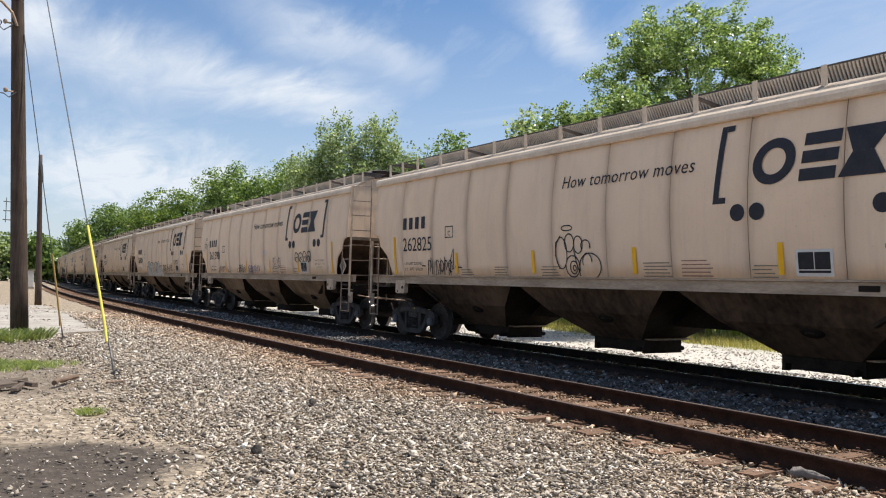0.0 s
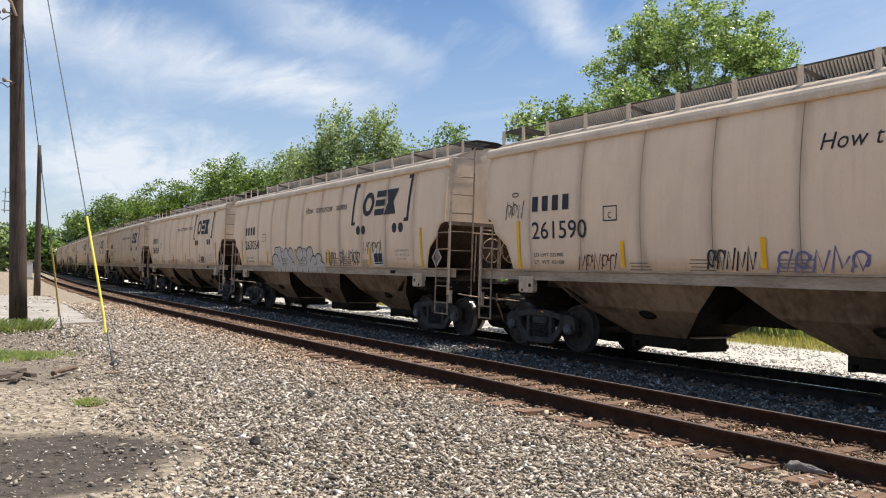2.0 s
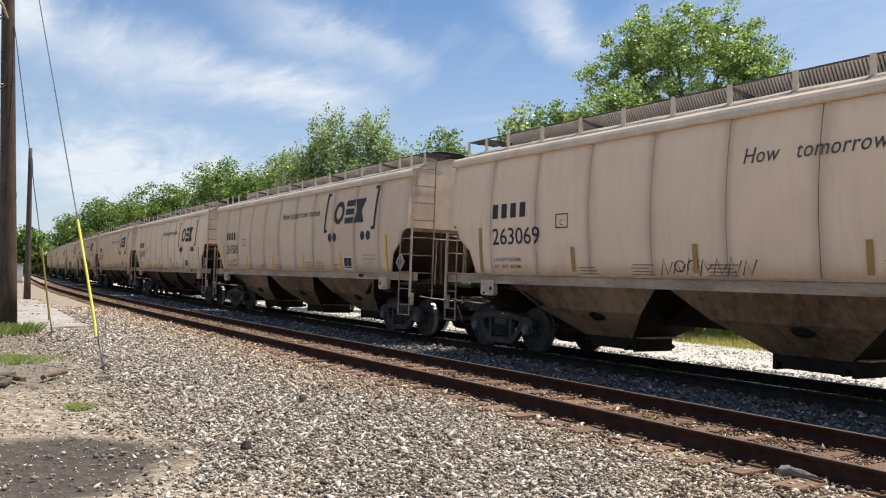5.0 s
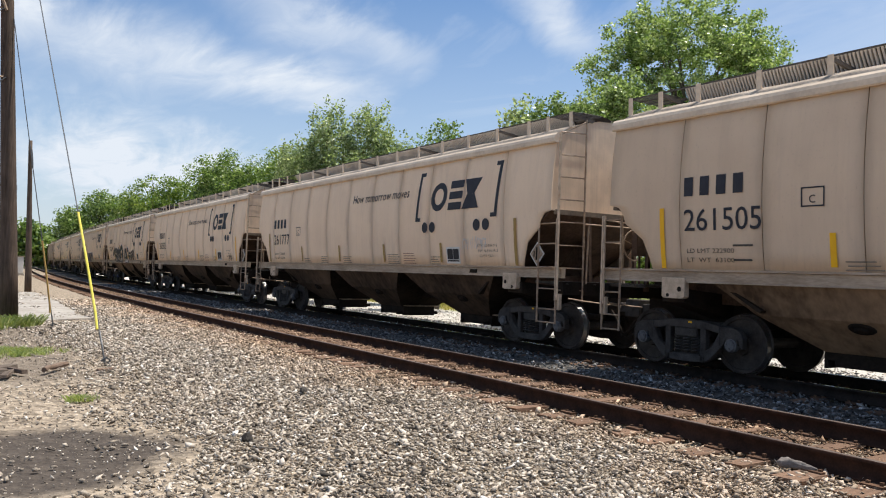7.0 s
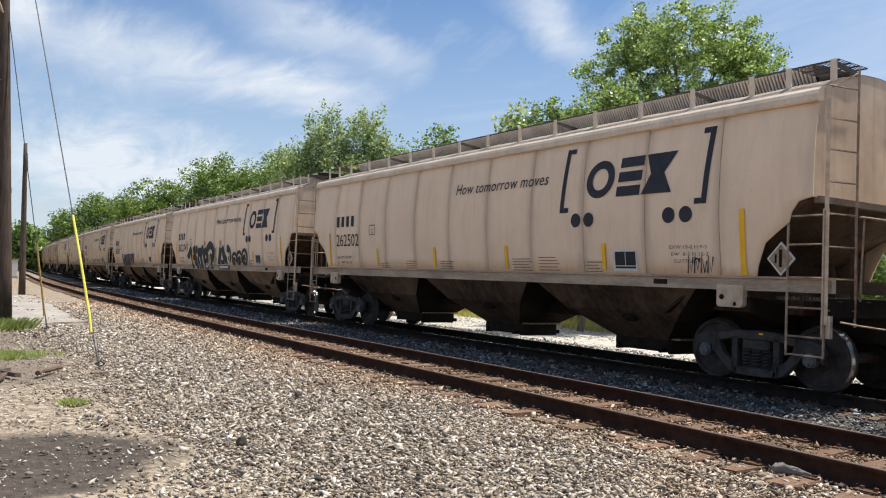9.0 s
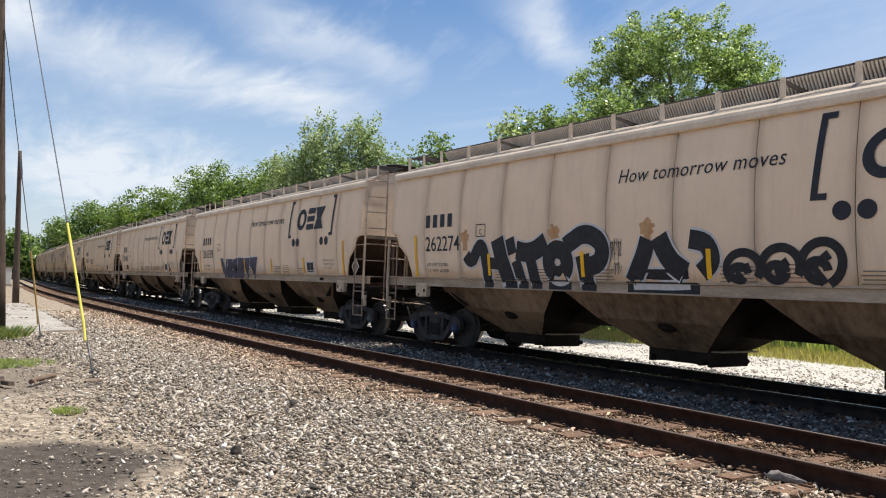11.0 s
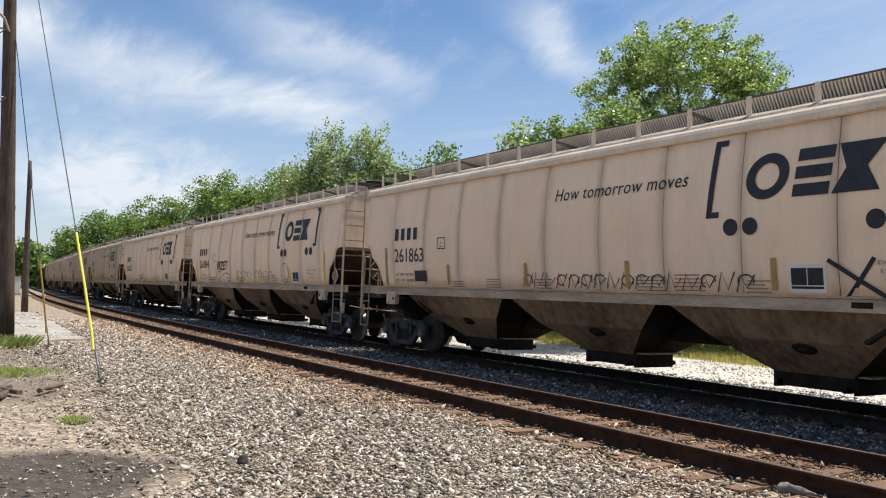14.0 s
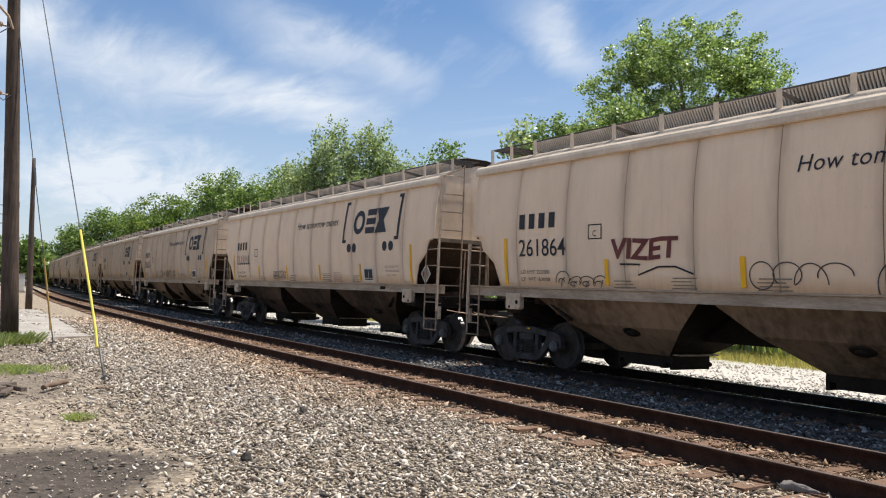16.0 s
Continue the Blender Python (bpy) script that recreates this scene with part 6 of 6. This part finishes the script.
# broad tree opposite the camera
tree("broadleaf_tree", 25.6, 20.7, [(0, 0, 9.7, 3.4, 3.4, 3.3), (-1.9, 1.9, 9.9, 1.9, 1.9, 2.6), (1.9, -1.8, 9.6, 1.6, 1.6, 2.0), (0.5, -0.4, 11.6, 2.1, 2.1, 1.6), (1.5, -1.2, 11.0, 1.4, 1.4, 1.5), (-1.6, 1.5, 11.6, 1.6, 1.6, 1.6), (-0.9, 1.4, 6.6, 2.8, 2.8, 2.0),
     (-2.6, 3.0, 7.6, 1.3, 1.3, 1.7)], 880, 74, 0.16, 0.115, LEAF_D, "tall green broadleaf tree with an airy crown behind the train", 21, 0.26)
tree("young_tree", 20.0, 20.6, [(0, 0, 6.9, 1.3, 1.3, 1.4), (-0.3, 0.6, 4.8, 1.6, 1.6, 1.8), (0.5, -0.7, 8.0, 0.8, 0.8, 1.0), (-0.7, 0.8, 7.4, 0.7, 0.7, 0.9), (-1.3, 1.2, 6.9, 0.9, 0.9, 1.3), (0.9, -0.9, 7.6, 1.0, 1.0, 1.2)], 400, 56, 0.15, 0.12, LEAF_D, "young yellow-green tree beside the line", 22, 0.10)
tree("sumac_tree", 17.4, 21.6, [(0, 0, 6.6, 0.6, 0.6, 1.2), (0.7, -0.6, 5.7, 0.8, 0.8, 1.2), (-0.6, 0.5, 5.4, 0.5, 0.5, 0.9), (1.4, -1.0, 5.6, 0.8, 0.8, 1.2), (0, 0, 4.0, 1.1, 1.1, 1.8)], 210, 60, 0.20, 0.15, LEAF_B, "slender sumac with feathery leaves above the train roof", 23, 0.07, droop=0.4)
tree("young_tree", 20.9, 31.6, [(0, 0, 7.5, 1.1, 1.1, 1.5), (0.6, -0.5, 5.6, 1.5, 1.5, 1.9)], 130, 60, 0.25, 0.15, LEAF_A, "small rounded green tree behind the train", 24, 0.10)
tree("willow_tree", 19.7, 39.3, [(-1.0, 0.5, 8.4, 1.4, 1.4, 2.4), (1.0, -0.5, 8.6, 1.4, 1.4, 2.4), (-2.4, 1.2, 6.6, 1.4, 1.4, 2.0), (0.2, 0, 6.0, 2.8, 2.8, 2.4), (2.5, -1.3, 7.2, 1.3, 1.3, 2.0), (3.6, -1.8, 6.0, 1.2, 1.2, 1.6)], 820, 60, 0.15, 0.165, LEAF_B,
     "bushy grey-green willow with upright ragged shoots", 25, 0.14, droop=-0.6, stems=3, rise=2.4)
tree("broadleaf_tree", 22.6, 37.0, [(0, 0, 7.0, 1.4, 1.4, 2.0), (0.8, -0.6, 5.0, 1.8, 1.8, 2.0)], 140, 60, 0.26, 0.16, LEAF_A, "dark green broadleaf tree beside the willow", 26, 0.14)
tree("broadleaf_tree", 18.6, 55.3, [(-1.0, 0, 7.9, 2.2, 2.0, 2.2), (1.6, 0, 7.4, 2.2, 2.2, 2.0), (0, 0, 5.0, 3.6, 3.4, 2.6)], 340, 80, 0.32, 0.17, LEAF_A, "leafy green tree in the row beyond the line", 27, 0.18)
tree("broadleaf_tree", 22.4, 53.6, [(0, 0, 8.5, 1.9, 1.9, 2.2), (0, 0, 5.4, 2.6, 2.6, 2.6)], 250, 80, 0.32, 0.17, LEAF_C, "yellow-green tree in the row beyond the line", 28, 0.18)
tree("broadleaf_tree", 23.6, 62.0, [(0, 0, 8.4, 2.6, 2.6, 2.6), (-2.6, 0.9, 7.6, 2.3, 2.3, 2.2), (2.4, -0.8, 7.8, 2.2, 2.2, 2.4), (0, 0, 5.0, 4.0, 3.4, 2.6)], 320, 76, 0.34, 0.175, LEAF_A, "full green tree filling the row beyond the line", 48, 0.18)
tree("broadleaf_tree", 20.4, 82.2, [(-1.8, 0, 7.6, 2.4, 2.4, 2.5), (1.4, 0, 8.4, 2.6, 2.6, 2.6), (0, 0, 5.2, 4.4, 4.4, 3.0)], 270, 70, 0.42, 0.23, LEAF_C, "dense green tree further down the line", 29, 0.22)
tree("broadleaf_tree", 25.0, 76.0, [(0, 0, 8.6, 2.8, 2.8, 2.6), (0, 0, 5.2, 4.0, 4.0, 3.0)], 240, 66, 0.42, 0.24, LEAF_A, "tall green tree standing behind the row", 30, 0.22)
tree("broadleaf_tree", 24.5, 137.0, [(-3.2, 0, 8.2, 3.0, 3.0, 2.6), (0.8, 0, 10.2, 3.8, 3.6, 2.8), (4.8, 0, 9.6, 3.2, 3.2, 2.7), (0, 0, 5.4, 6.2, 5.0, 3.5)], 400, 64, 0.55, 0.33, LEAF_A, "wide spreading green tree where the line runs straight", 31, 0.3)
tree("broadleaf_tree", 36.0, 150.0, [(0, 0, 9.6, 4.2, 4.2, 3.0), (0, 0, 5.4, 6.0, 6.0, 3.4)], 240, 46, 0.62, 0.46, LEAF_C, "wide green tree at the end of the row", 32, 0.3)
tree("broadleaf_tree", 34.6, 250.0, [(-3.5, 0, 8.6, 4.0, 4.0, 3.4), (4, 0, 11.0, 5.0, 5.0, 4.4), (0, 0, 5.4, 8.0, 6.0, 4.0)], 280, 40, 0.85, 0.7, LEAF_A, "distant green tree by the track", 33, 0.3)
for k, (x, y, h) in enumerate(((12.0, 166.0, 8.4), (17.0, 160.0, 8.6), (6.0, 172.0, 9.5), (-1.0, 165.0, 10.0), (-9.0, 150.0, 10.5), (-20.0, 150.0, 11.0))):
    tree("broadleaf_tree", x, y, [(0, 0, h * 0.66, 3.0, 3.0, h * 0.34), (1.2, 0, h * 0.42, 3.8, 3.4, h * 0.36)], 130, 36, 0.75, 0.75, LEAF_A if k % 2 else LEAF_B, "distant tree beyond the utility poles", 40 + k, 0.25)

# row out of view, added to keep sky light off the far cars
for k, (u, off) in enumerate(((58, -17), (70, -15), (82, -18), (94, -15), (107, -17), (121, -14), (136, -16), (152, -14))):
    p, a = on_line(off, u)
    tree("broadleaf_tree", p.x, p.y, [(0, 0, 8.0, 3.6, 4.2, 3.6), (0.6, 2.0, 5.0, 4.2, 5.0, 4.0), (-0.4, -2.4, 4.4, 4.0, 4.6, 3.6)], 190, 36, 0.85, 0.6, LEAF_A if k % 2 else LEAF_C, "unseen green tree added to dim the far cars", 90 + k, 0.25)

rb = random.Random(8)
for k in range(27):
    u = (1.0 + k * 3.7 if k < 9 else 34.5 + (k - 9) * 5.6) + rb.uniform(-1.0, 1.0)
    p, a = on_line(19.0 + rb.uniform(0, 3.0) + (1.5 if k < 5 else 0), u)
    hgt = rb.uniform(2.2, 4.0) + (2.6 if k < 9 else 0)
    tree("shrub", p.x, p.y, [(0, 0, hgt * 0.55, 2.0, 2.4, hgt * 0.5), (0.5, 1.6, hgt * 0.4, 1.7, 1.7, hgt * 0.42), (0.2, -1.7, hgt * 0.4, 1.7, 1.7, hgt * 0.42)], 210 if k < 9 else 90, 46, 0.30, 0.165 if k < 9 else 0.2, LEAF_C if k % 3 else LEAF_A,
         "bushy green shrub in the scrub behind the line", 60 + k, 0.05, "shrub", stems=3)


def blades(name, pts, h, mat, seed, label, lean=0.35, width=0.012):
    rng = np.random.default_rng(seed)
    n = len(pts)
    a = rng.uniform(0, 2 * np.pi, n)
    hh = h * rng.uniform(0.45, 1.15, n)
    w = width * rng.uniform(0.7, 1.4, n)
    d = np.stack([np.cos(a), np.sin(a), 0 * a], -1)
    e = np.stack([-np.sin(a), np.cos(a), 0 * a], -1)
    l = lean * hh * rng.uniform(0.2, 1.3, n)
    up = np.array([0, 0, 1.0])
    v = np.stack([pts - e * w[:, None], pts + e * w[:, None], pts + e * w[:, None] * 0.5 + d * l[:, None] * 0.5 + up * (hh * 0.65)[:, None], pts + d * l[:, None] + up * hh[:, None]], 1)
    return thing(name, raw_mesh(name, v.reshape(-1, 3), np.arange(4 * n).reshape(n, 4), mat), None, label, "grass", kind="stuff")


def patch(rng, cx, cy, rx, ry, n):
    a, r = rng.uniform(0, 2 * np.pi, n), np.sqrt(rng.random(n))
    k = 1 + 0.3 * np.sin(3 * a + cx) + 0.2 * np.sin(5 * a)
    p = np.stack([cx + rx * r * k * np.cos(a), cy + ry * r * k * np.sin(a), 0 * a - 0.01], -1)
    root = p[rng.integers(0, max(n // 22, 4), n)]           # blades stand in small clumps
    spread = rng.normal(0, 1, (n, 3)) * (0.03 + 0.02 * min(rx, 1.0), 0.03 + 0.02 * min(rx, 1.0), 0)
    return np.where(rng.random((n, 1)) < 0.8, root + spread, p)


gr = np.random.default_rng(77)
blades("grass_patch", np.concatenate([patch(gr, 1.45, 15.3, 0.8, 0.7, 1500), patch(gr, 0.2, 15.8, 0.9, 0.6, 1000), patch(gr, 1.0, 15.3, 1.2, 1.1, 500), patch(gr, 0.9, 15.5, 0.4, 0.3, 700)]), 0.10, GRASS, 1, "low green grass patch on the gravelly soil", 1.0, 0.006)
blades("grass_at_pole", np.concatenate([patch(gr, 1.45, 21.0, 0.55, 0.55, 1100), patch(gr, 2.25, 21.3, 0.28, 0.30, 420), patch(gr, 0.6, 21.0, 0.8, 0.5, 1100)]), 0.30, GRASS, 2, "taller green weeds round the foot of the pole", 0.9, 0.010)
blades("grass_tuft", patch(gr, 1.66, 9.95, 0.13, 0.11, 260), 0.085, GRASS, 3, "small tuft of grass in the gravel", 1.1, 0.005)
P, o, u = strew(gr, 42000, 0.0, 120.0, 14.6, 18.6, 1.7)
blades("verge_grass", np.c_[P, np.full(len(P), -0.17)], 0.24, DRYGRASS, 4, "yellow-green tall verge grass behind the line", 0.5, 0.014)
P, o, u = strew(gr, 9000, 0.0, 160.0, 18.0, 26.0, 1.3)
blades("field_grass", np.c_[P, np.full(len(P), -0.15)], 0.7, GRASS, 5, "rough green grass under the shrubs", 0.4, 0.06)


# ---------------------------------------------------------------- poles, wires, slab and litter
def utility_pole(x, y, top, r0, lean, label):
    t = tagged(new("utility_pole"), label, "utility pole", "utility poles")
    t.location = (x, y, -0.05)
    bm = bmesh.new()
    n = 9
    tube(bm, [(lean[0] * k / n, lean[1] * k / n, top * k / n) for k in range(n + 1)], r0, 14, True, [r0 * (1 - 0.48 * k / n) for k in range(n + 1)])
    part("shaft", bm, POLE, t, smooth=True)
    return t


pole_a = utility_pole(2.0, 21.72, 12.6, 0.205, (-0.62, 0, 0), "dark weathered wooden utility pole beside the concrete slab")
for z, s in ((7.65, -1), (6.0, -1)):
    bm = bmesh.new()
    x = -0.049 * z
    tube(bm, [(x + s * 0.12, -0.14, z), (x + s * 0.26, -0.16, z)], 0.02, 6)
    lathe_x(bm, [(0, 0.03), (s * 0.03, 0.06), (s * 0.06, 0.06), (s * 0.09, 0.03)], x + s * 0.24, -0.16, z + 0.02, 10)
    part("insulator_bracket", bm, STEEL, pole_a, "small metal bracket with insulator")
bm = bmesh.new()
tube(bm, [(-0.40, -0.16, 7.6), (-0.52, -0.18, 7.9), (-0.75, -0.2, 8.12), (-1.2, -0.2, 8.2)], 0.035, 6)
part("lamp_arm", bm, STEEL, pole_a, "grey metal bracket arm")
bm = bmesh.new()
tube(bm, [(-0.45, -0.17, 7.65)] + [(-0.55 - 0.13 * math.sin(k * 0.7) - 0.05 * k, -0.17, 7.55 - 0.13 * math.cos(k * 0.7)) for k in range(1, 9)], 0.014, 5)
part("cable_loop", bm, WIRE, pole_a, "dark loop of cable")
bm = bmesh.new()
tube(bm, [(-0.35, -0.16, 6.0), (-0.5, -0.17, 5.85), (-0.62, -0.18, 5.93), (-1.2, -0.3, 5.9)], 0.014, 5)
part("drop_cable", bm, WIRE, pole_a, "dark loops of cable")
pole_b = utility_pole(4.84, 44.42, 7.6, 0.165, (-0.22, 0, 0), "short grey cut-off wooden pole by the track")
bm = bmesh.new()
tube(bm, [(-0.17, -0.2, 7.1), (-0.12, -0.24, 6.6), (-0.1, -0.24, 6.2)], 0.05, 6)
part("bolted_bracket", bm, WIRE, pole_b)


def guy(name, foot, head, g0, g1, label, r=0.011, rg_=0.023, mat=None):
    """A stay wire from an anchor to a pole, with a guard tube on its lower part."""
    foot, head = Vector(foot), Vector(head)
    t = tagged(new(name), label, "guy wire", "stay wires of the pole")
    t.location = foot
    d = head - foot
    bm = bmesh.new()
    tube(bm, [d * k / 6 for k in range(7)], r, 5)
    part("wire", bm, WIRE, t)
    bm = bmesh.new()
    k0, k1 = g0 / d.length, g1 / d.length
    e = d.normalized().cross(Vector((0, 1, 0))).normalized() * 0.014
    tube(bm, [d * k0 + e * 2.2, d * (k0 + (k1 - k0) * 0.12) + e, d * (k0 + k1) / 2 + e * 0.3, d * k1], rg_, 8)
    part("guard", bm, mat or GUARD, t, "yellow plastic guard tube")
    bm = bmesh.new()
    tube(bm, [(0, 0, -0.1), d * 0.02, d * 0.04], 0.016, 6)
    tube(bm, [(0.02, 0, -0.05), (0.08, 0.05, 0.04), (0.02, 0.02, 0.09), (-0.06, 0.03, 0.03)], 0.02, 5)
    part("anchor_rod", bm, WIRE, t)
    return t


guy("guy_wire", (2.62, 13.5, 0.0), (1.36, 21.6, 12.37), 0.62, 2.95, "long stay wire with a bright yellow guard")
guy("guy_wire", (2.88, 21.1, 0.0), (1.76, 21.62, 7.4), 0.35, 2.1, "short stay wire with a dull yellow guard beside the pole", 0.011, 0.022, OLDYELLOW)

# broken concrete slab
bm = bmesh.new()
rough = random.Random(5)
corners = [(-9.0, 23.6), (-2.0, 23.1), (1.2, 23.0), (2.6, 22.9), (3.4, 23.6), (4.15, 24.2), (4.3, 27.0), (4.6, 32.0), (4.9, 38.0), (5.0, 43.0), (3.6, 43.4), (-9.0, 43.0)]
out = []
for (xa, ya), (xb, yb) in zip(corners[:-1], corners[1:]):        # broken, crumbling edge
    n = max(1, int(math.hypot(xb - xa, yb - ya) / 0.45))
    out += [(xa + (xb - xa) * k / n + rough.uniform(-0.10, 0.10), ya + (yb - ya) * k / n + rough.uniform(-0.12, 0.12)) for k in range(n)]
out += [corners[-1]]
hexa(bm, [(x, y, -0.10) for x, y in out], [(x, y, 0.035) for x, y in out])
thing("slab", bm, CONCRETE, "worn pale concrete slab at the edge of the gravel", "slab", kind="structure", bevel=0.012)


def log(x, y, length, r, turn, label, seed):
    rng = random.Random(seed)
    bm = bmesh.new()
    pts = [(length * (k / 5 - 0.5), 0.02 * math.sin(k * 2.1), r * 0.85 + 0.006 * math.sin(k)) for k in range(6)]
    tube(bm, pts, r, 9, True, [r * rng.uniform(0.85, 1.1) for _ in pts])
    ob = thing("log", bm, DRIFT, label, "log", smooth=False, bevel=0.004)
    ob.matrix_basis = pose(x, y, 0.0, 0, 0, turn)


def plank(x, y, l, w, h, turn, tilt=0):
    rng = random.Random(int(x * 100 + y * 10))
    bm = bmesh.new()
    lo = [(-l / 2, -w / 2, 0), (l / 2, -w / 2 * 0.7, 0), (l / 2 * 0.9, w / 2, 0), (-l / 2 * 0.95, w / 2 * 0.8, 0)]
    hexa(bm, lo, [(a * 0.96, b * 0.9, h * rng.uniform(0.7, 1.0)) for a, b, _ in lo])
    ob = thing("broken_plank", bm, DRIFT, "weathered broken piece of tie wood on the soil", "wood", "broken wood by the grass", bevel=0.006)
    ob.matrix_basis = pose(x, y, 0.0, 0, tilt, turn)


DRIFT = wood_mat("driftwood", (0.055, 0.042, 0.033), (0.19, 0.155, 0.125))
log(1.83, 13.0, 0.84, 0.042, 62, "short weathered grey log lying on the soil", 3)
for a in ((1.05, 12.9, 0.7, 0.16, 0.08, 40), (0.75, 12.5, 0.9, 0.2, 0.09, 20), (1.15, 12.45, 0.6, 0.12, 0.06, 75), (0.5, 13.3, 0.8, 0.15, 0.1, 10), (1.3, 12.75, 0.45, 0.1, 0.07, 110), (2.45, 12.6, 0.3, 0.08, 0.04, 30)):
    plank(*a)


def lump(name, x, y, s, label, mat, seed, category, z=0.0):
    """A single broken stone or clod."""
    rng = random.Random(seed)
    bm = bmesh.new()
    bmesh.ops.create_icosphere(bm, subdivisions=2, radius=1.0)
    for v in bm.verts:
        k = 1 + 0.35 * noise.noise(v.co * 1.3 + Vector((seed, 0, 0)))
        v.co = Vector((v.co.x * s[0] * k, v.co.y * s[1] * k, max(v.co.z * s[2] * k, -0.6 * s[2])))
    ob = thing(name, bm, mat, label, category)
    ob.matrix_basis = pose(x, y, z + s[2] * 0.55, 0, 0, rng.uniform(0, 180))
    return ob


PALE = simple("pale_rag", (0.095, 0.082, 0.072), (0.24, 0.205, 0.18), 16.0, 0.8, strength=0.5)
DARKROCK = simple("dark_rock", (0.03, 0.025, 0.022), (0.09, 0.075, 0.062), 14.0, 0.85, strength=0.5)
GREYROCK = simple("grey_rock", (0.16, 0.13, 0.10), (0.36, 0.30, 0.235), 14.0, 0.85, strength=0.5)
bm = bmesh.new()
bmesh.ops.create_icosphere(bm, subdivisions=3, radius=1.0)
for v in bm.verts:
    t = (v.co.x + 1) / 2                                   # from the round end to the thin tail
    r = 0.050 * (1 - t) ** 1.1 + 0.018
    k = 1 + 0.5 * noise.noise(v.co * 2.3 + Vector((4, 1, 0))) + 0.25 * noise.noise(v.co * 6.0)
    q = math.hypot(v.co.y, v.co.z) or 1.0
    f = min(q / max(1 - v.co.x ** 2, 0.05) ** 0.5, 1.0) * (1 - abs(v.co.x) ** 6)
    v.co = Vector((-0.14 + 0.34 * t, v.co.y / q * r * k * f + 0.03 * math.sin(t * 5), max(v.co.z / q * r * k * f + 0.035, 0.004)))
rag = thing("grey_lump", bm, PALE, "crumpled pale grey lump lying against the near rail", "debris", smooth=True)
rag.matrix_basis = pose(6.45, 4.06, 0.012, 0, 0, -66)
lump("dark_stone", 4.27, 9.53, (0.075, 0.05, 0.05), "dark stone among the pale ballast", DARKROCK, 4, "stone", 0.01)
lump("brown_clod", 2.61, 7.03, (0.055, 0.05, 0.06), "brown clod among the ballast", DARKROCK, 9, "stone", 0.01)
for k, (x, y, s) in enumerate(((1.62, 7.35, 0.045), (1.5, 7.28, 0.04), (0.85, 6.75, 0.045), (0.98, 6.8, 0.035), (1.02, 6.6, 0.03), (1.9, 7.9, 0.04), (0.72, 7.1, 0.035), (1.1, 6.3, 0.035))):
    lump("loose_stone", x, y, (0.75 * s, s * 0.55, s * 0.4), "loose grey stone on dark soil", GREYROCK, 20 + k, "stone")


# far down the line: a signal mast behind the pole and a pale equipment cabinet
mast = tagged(new("signal_mast"), "thin grey signal mast with short crossarms beyond the poles", "signal mast")
mast.location = (5.75, 69.7, -0.05)
bm = bmesh.new()
tube(bm, [(0, 0, 0), (0, 0, 8.0)], 0.07, 8)
part("post", bm, WIRE, mast)
for z in (5.7, 6.4, 7.1):
    bm = bmesh.new()
    tube(bm, [(-0.9, 0, z), (0.75, 0, z)], 0.045, 6)
    part("crossarm", bm, WIRE, mast)
for x in (-0.7, 0.7):
    bm = bmesh.new()
    tube(bm, [(x, 0, 5.5), (x, 0, 7.4)], 0.03, 6)
    part("crossarm_brace", bm, WIRE, mast)
cab = tagged(new("equipment_cabinet"), "small white trackside equipment cabinet on a concrete foot", "cabinet")
cab.location = (8.9, 90.0, -0.02)
bm = bmesh.new()
box(bm, -0.36, 0.36, -0.3, 0.3, 0.22, 1.85)
part("body", bm, WHITE, cab, bevel=0.02)
bm = bmesh.new()
box(bm, -0.42, 0.42, -0.36, 0.36, 1.85, 1.93)
part("roof", bm, STEEL, cab, bevel=0.01)
bm = bmesh.new()
box(bm, -0.45, 0.45, -0.4, 0.4, 0.0, 0.22)
part("foot", bm, CONCRETE, cab, bevel=0.01)
bm = bmesh.new()
box(bm, -0.30, 0.30, -0.325, -0.302, 0.30, 1.78)
part("door", bm, WHITE, cab, bevel=0.006)


motions()
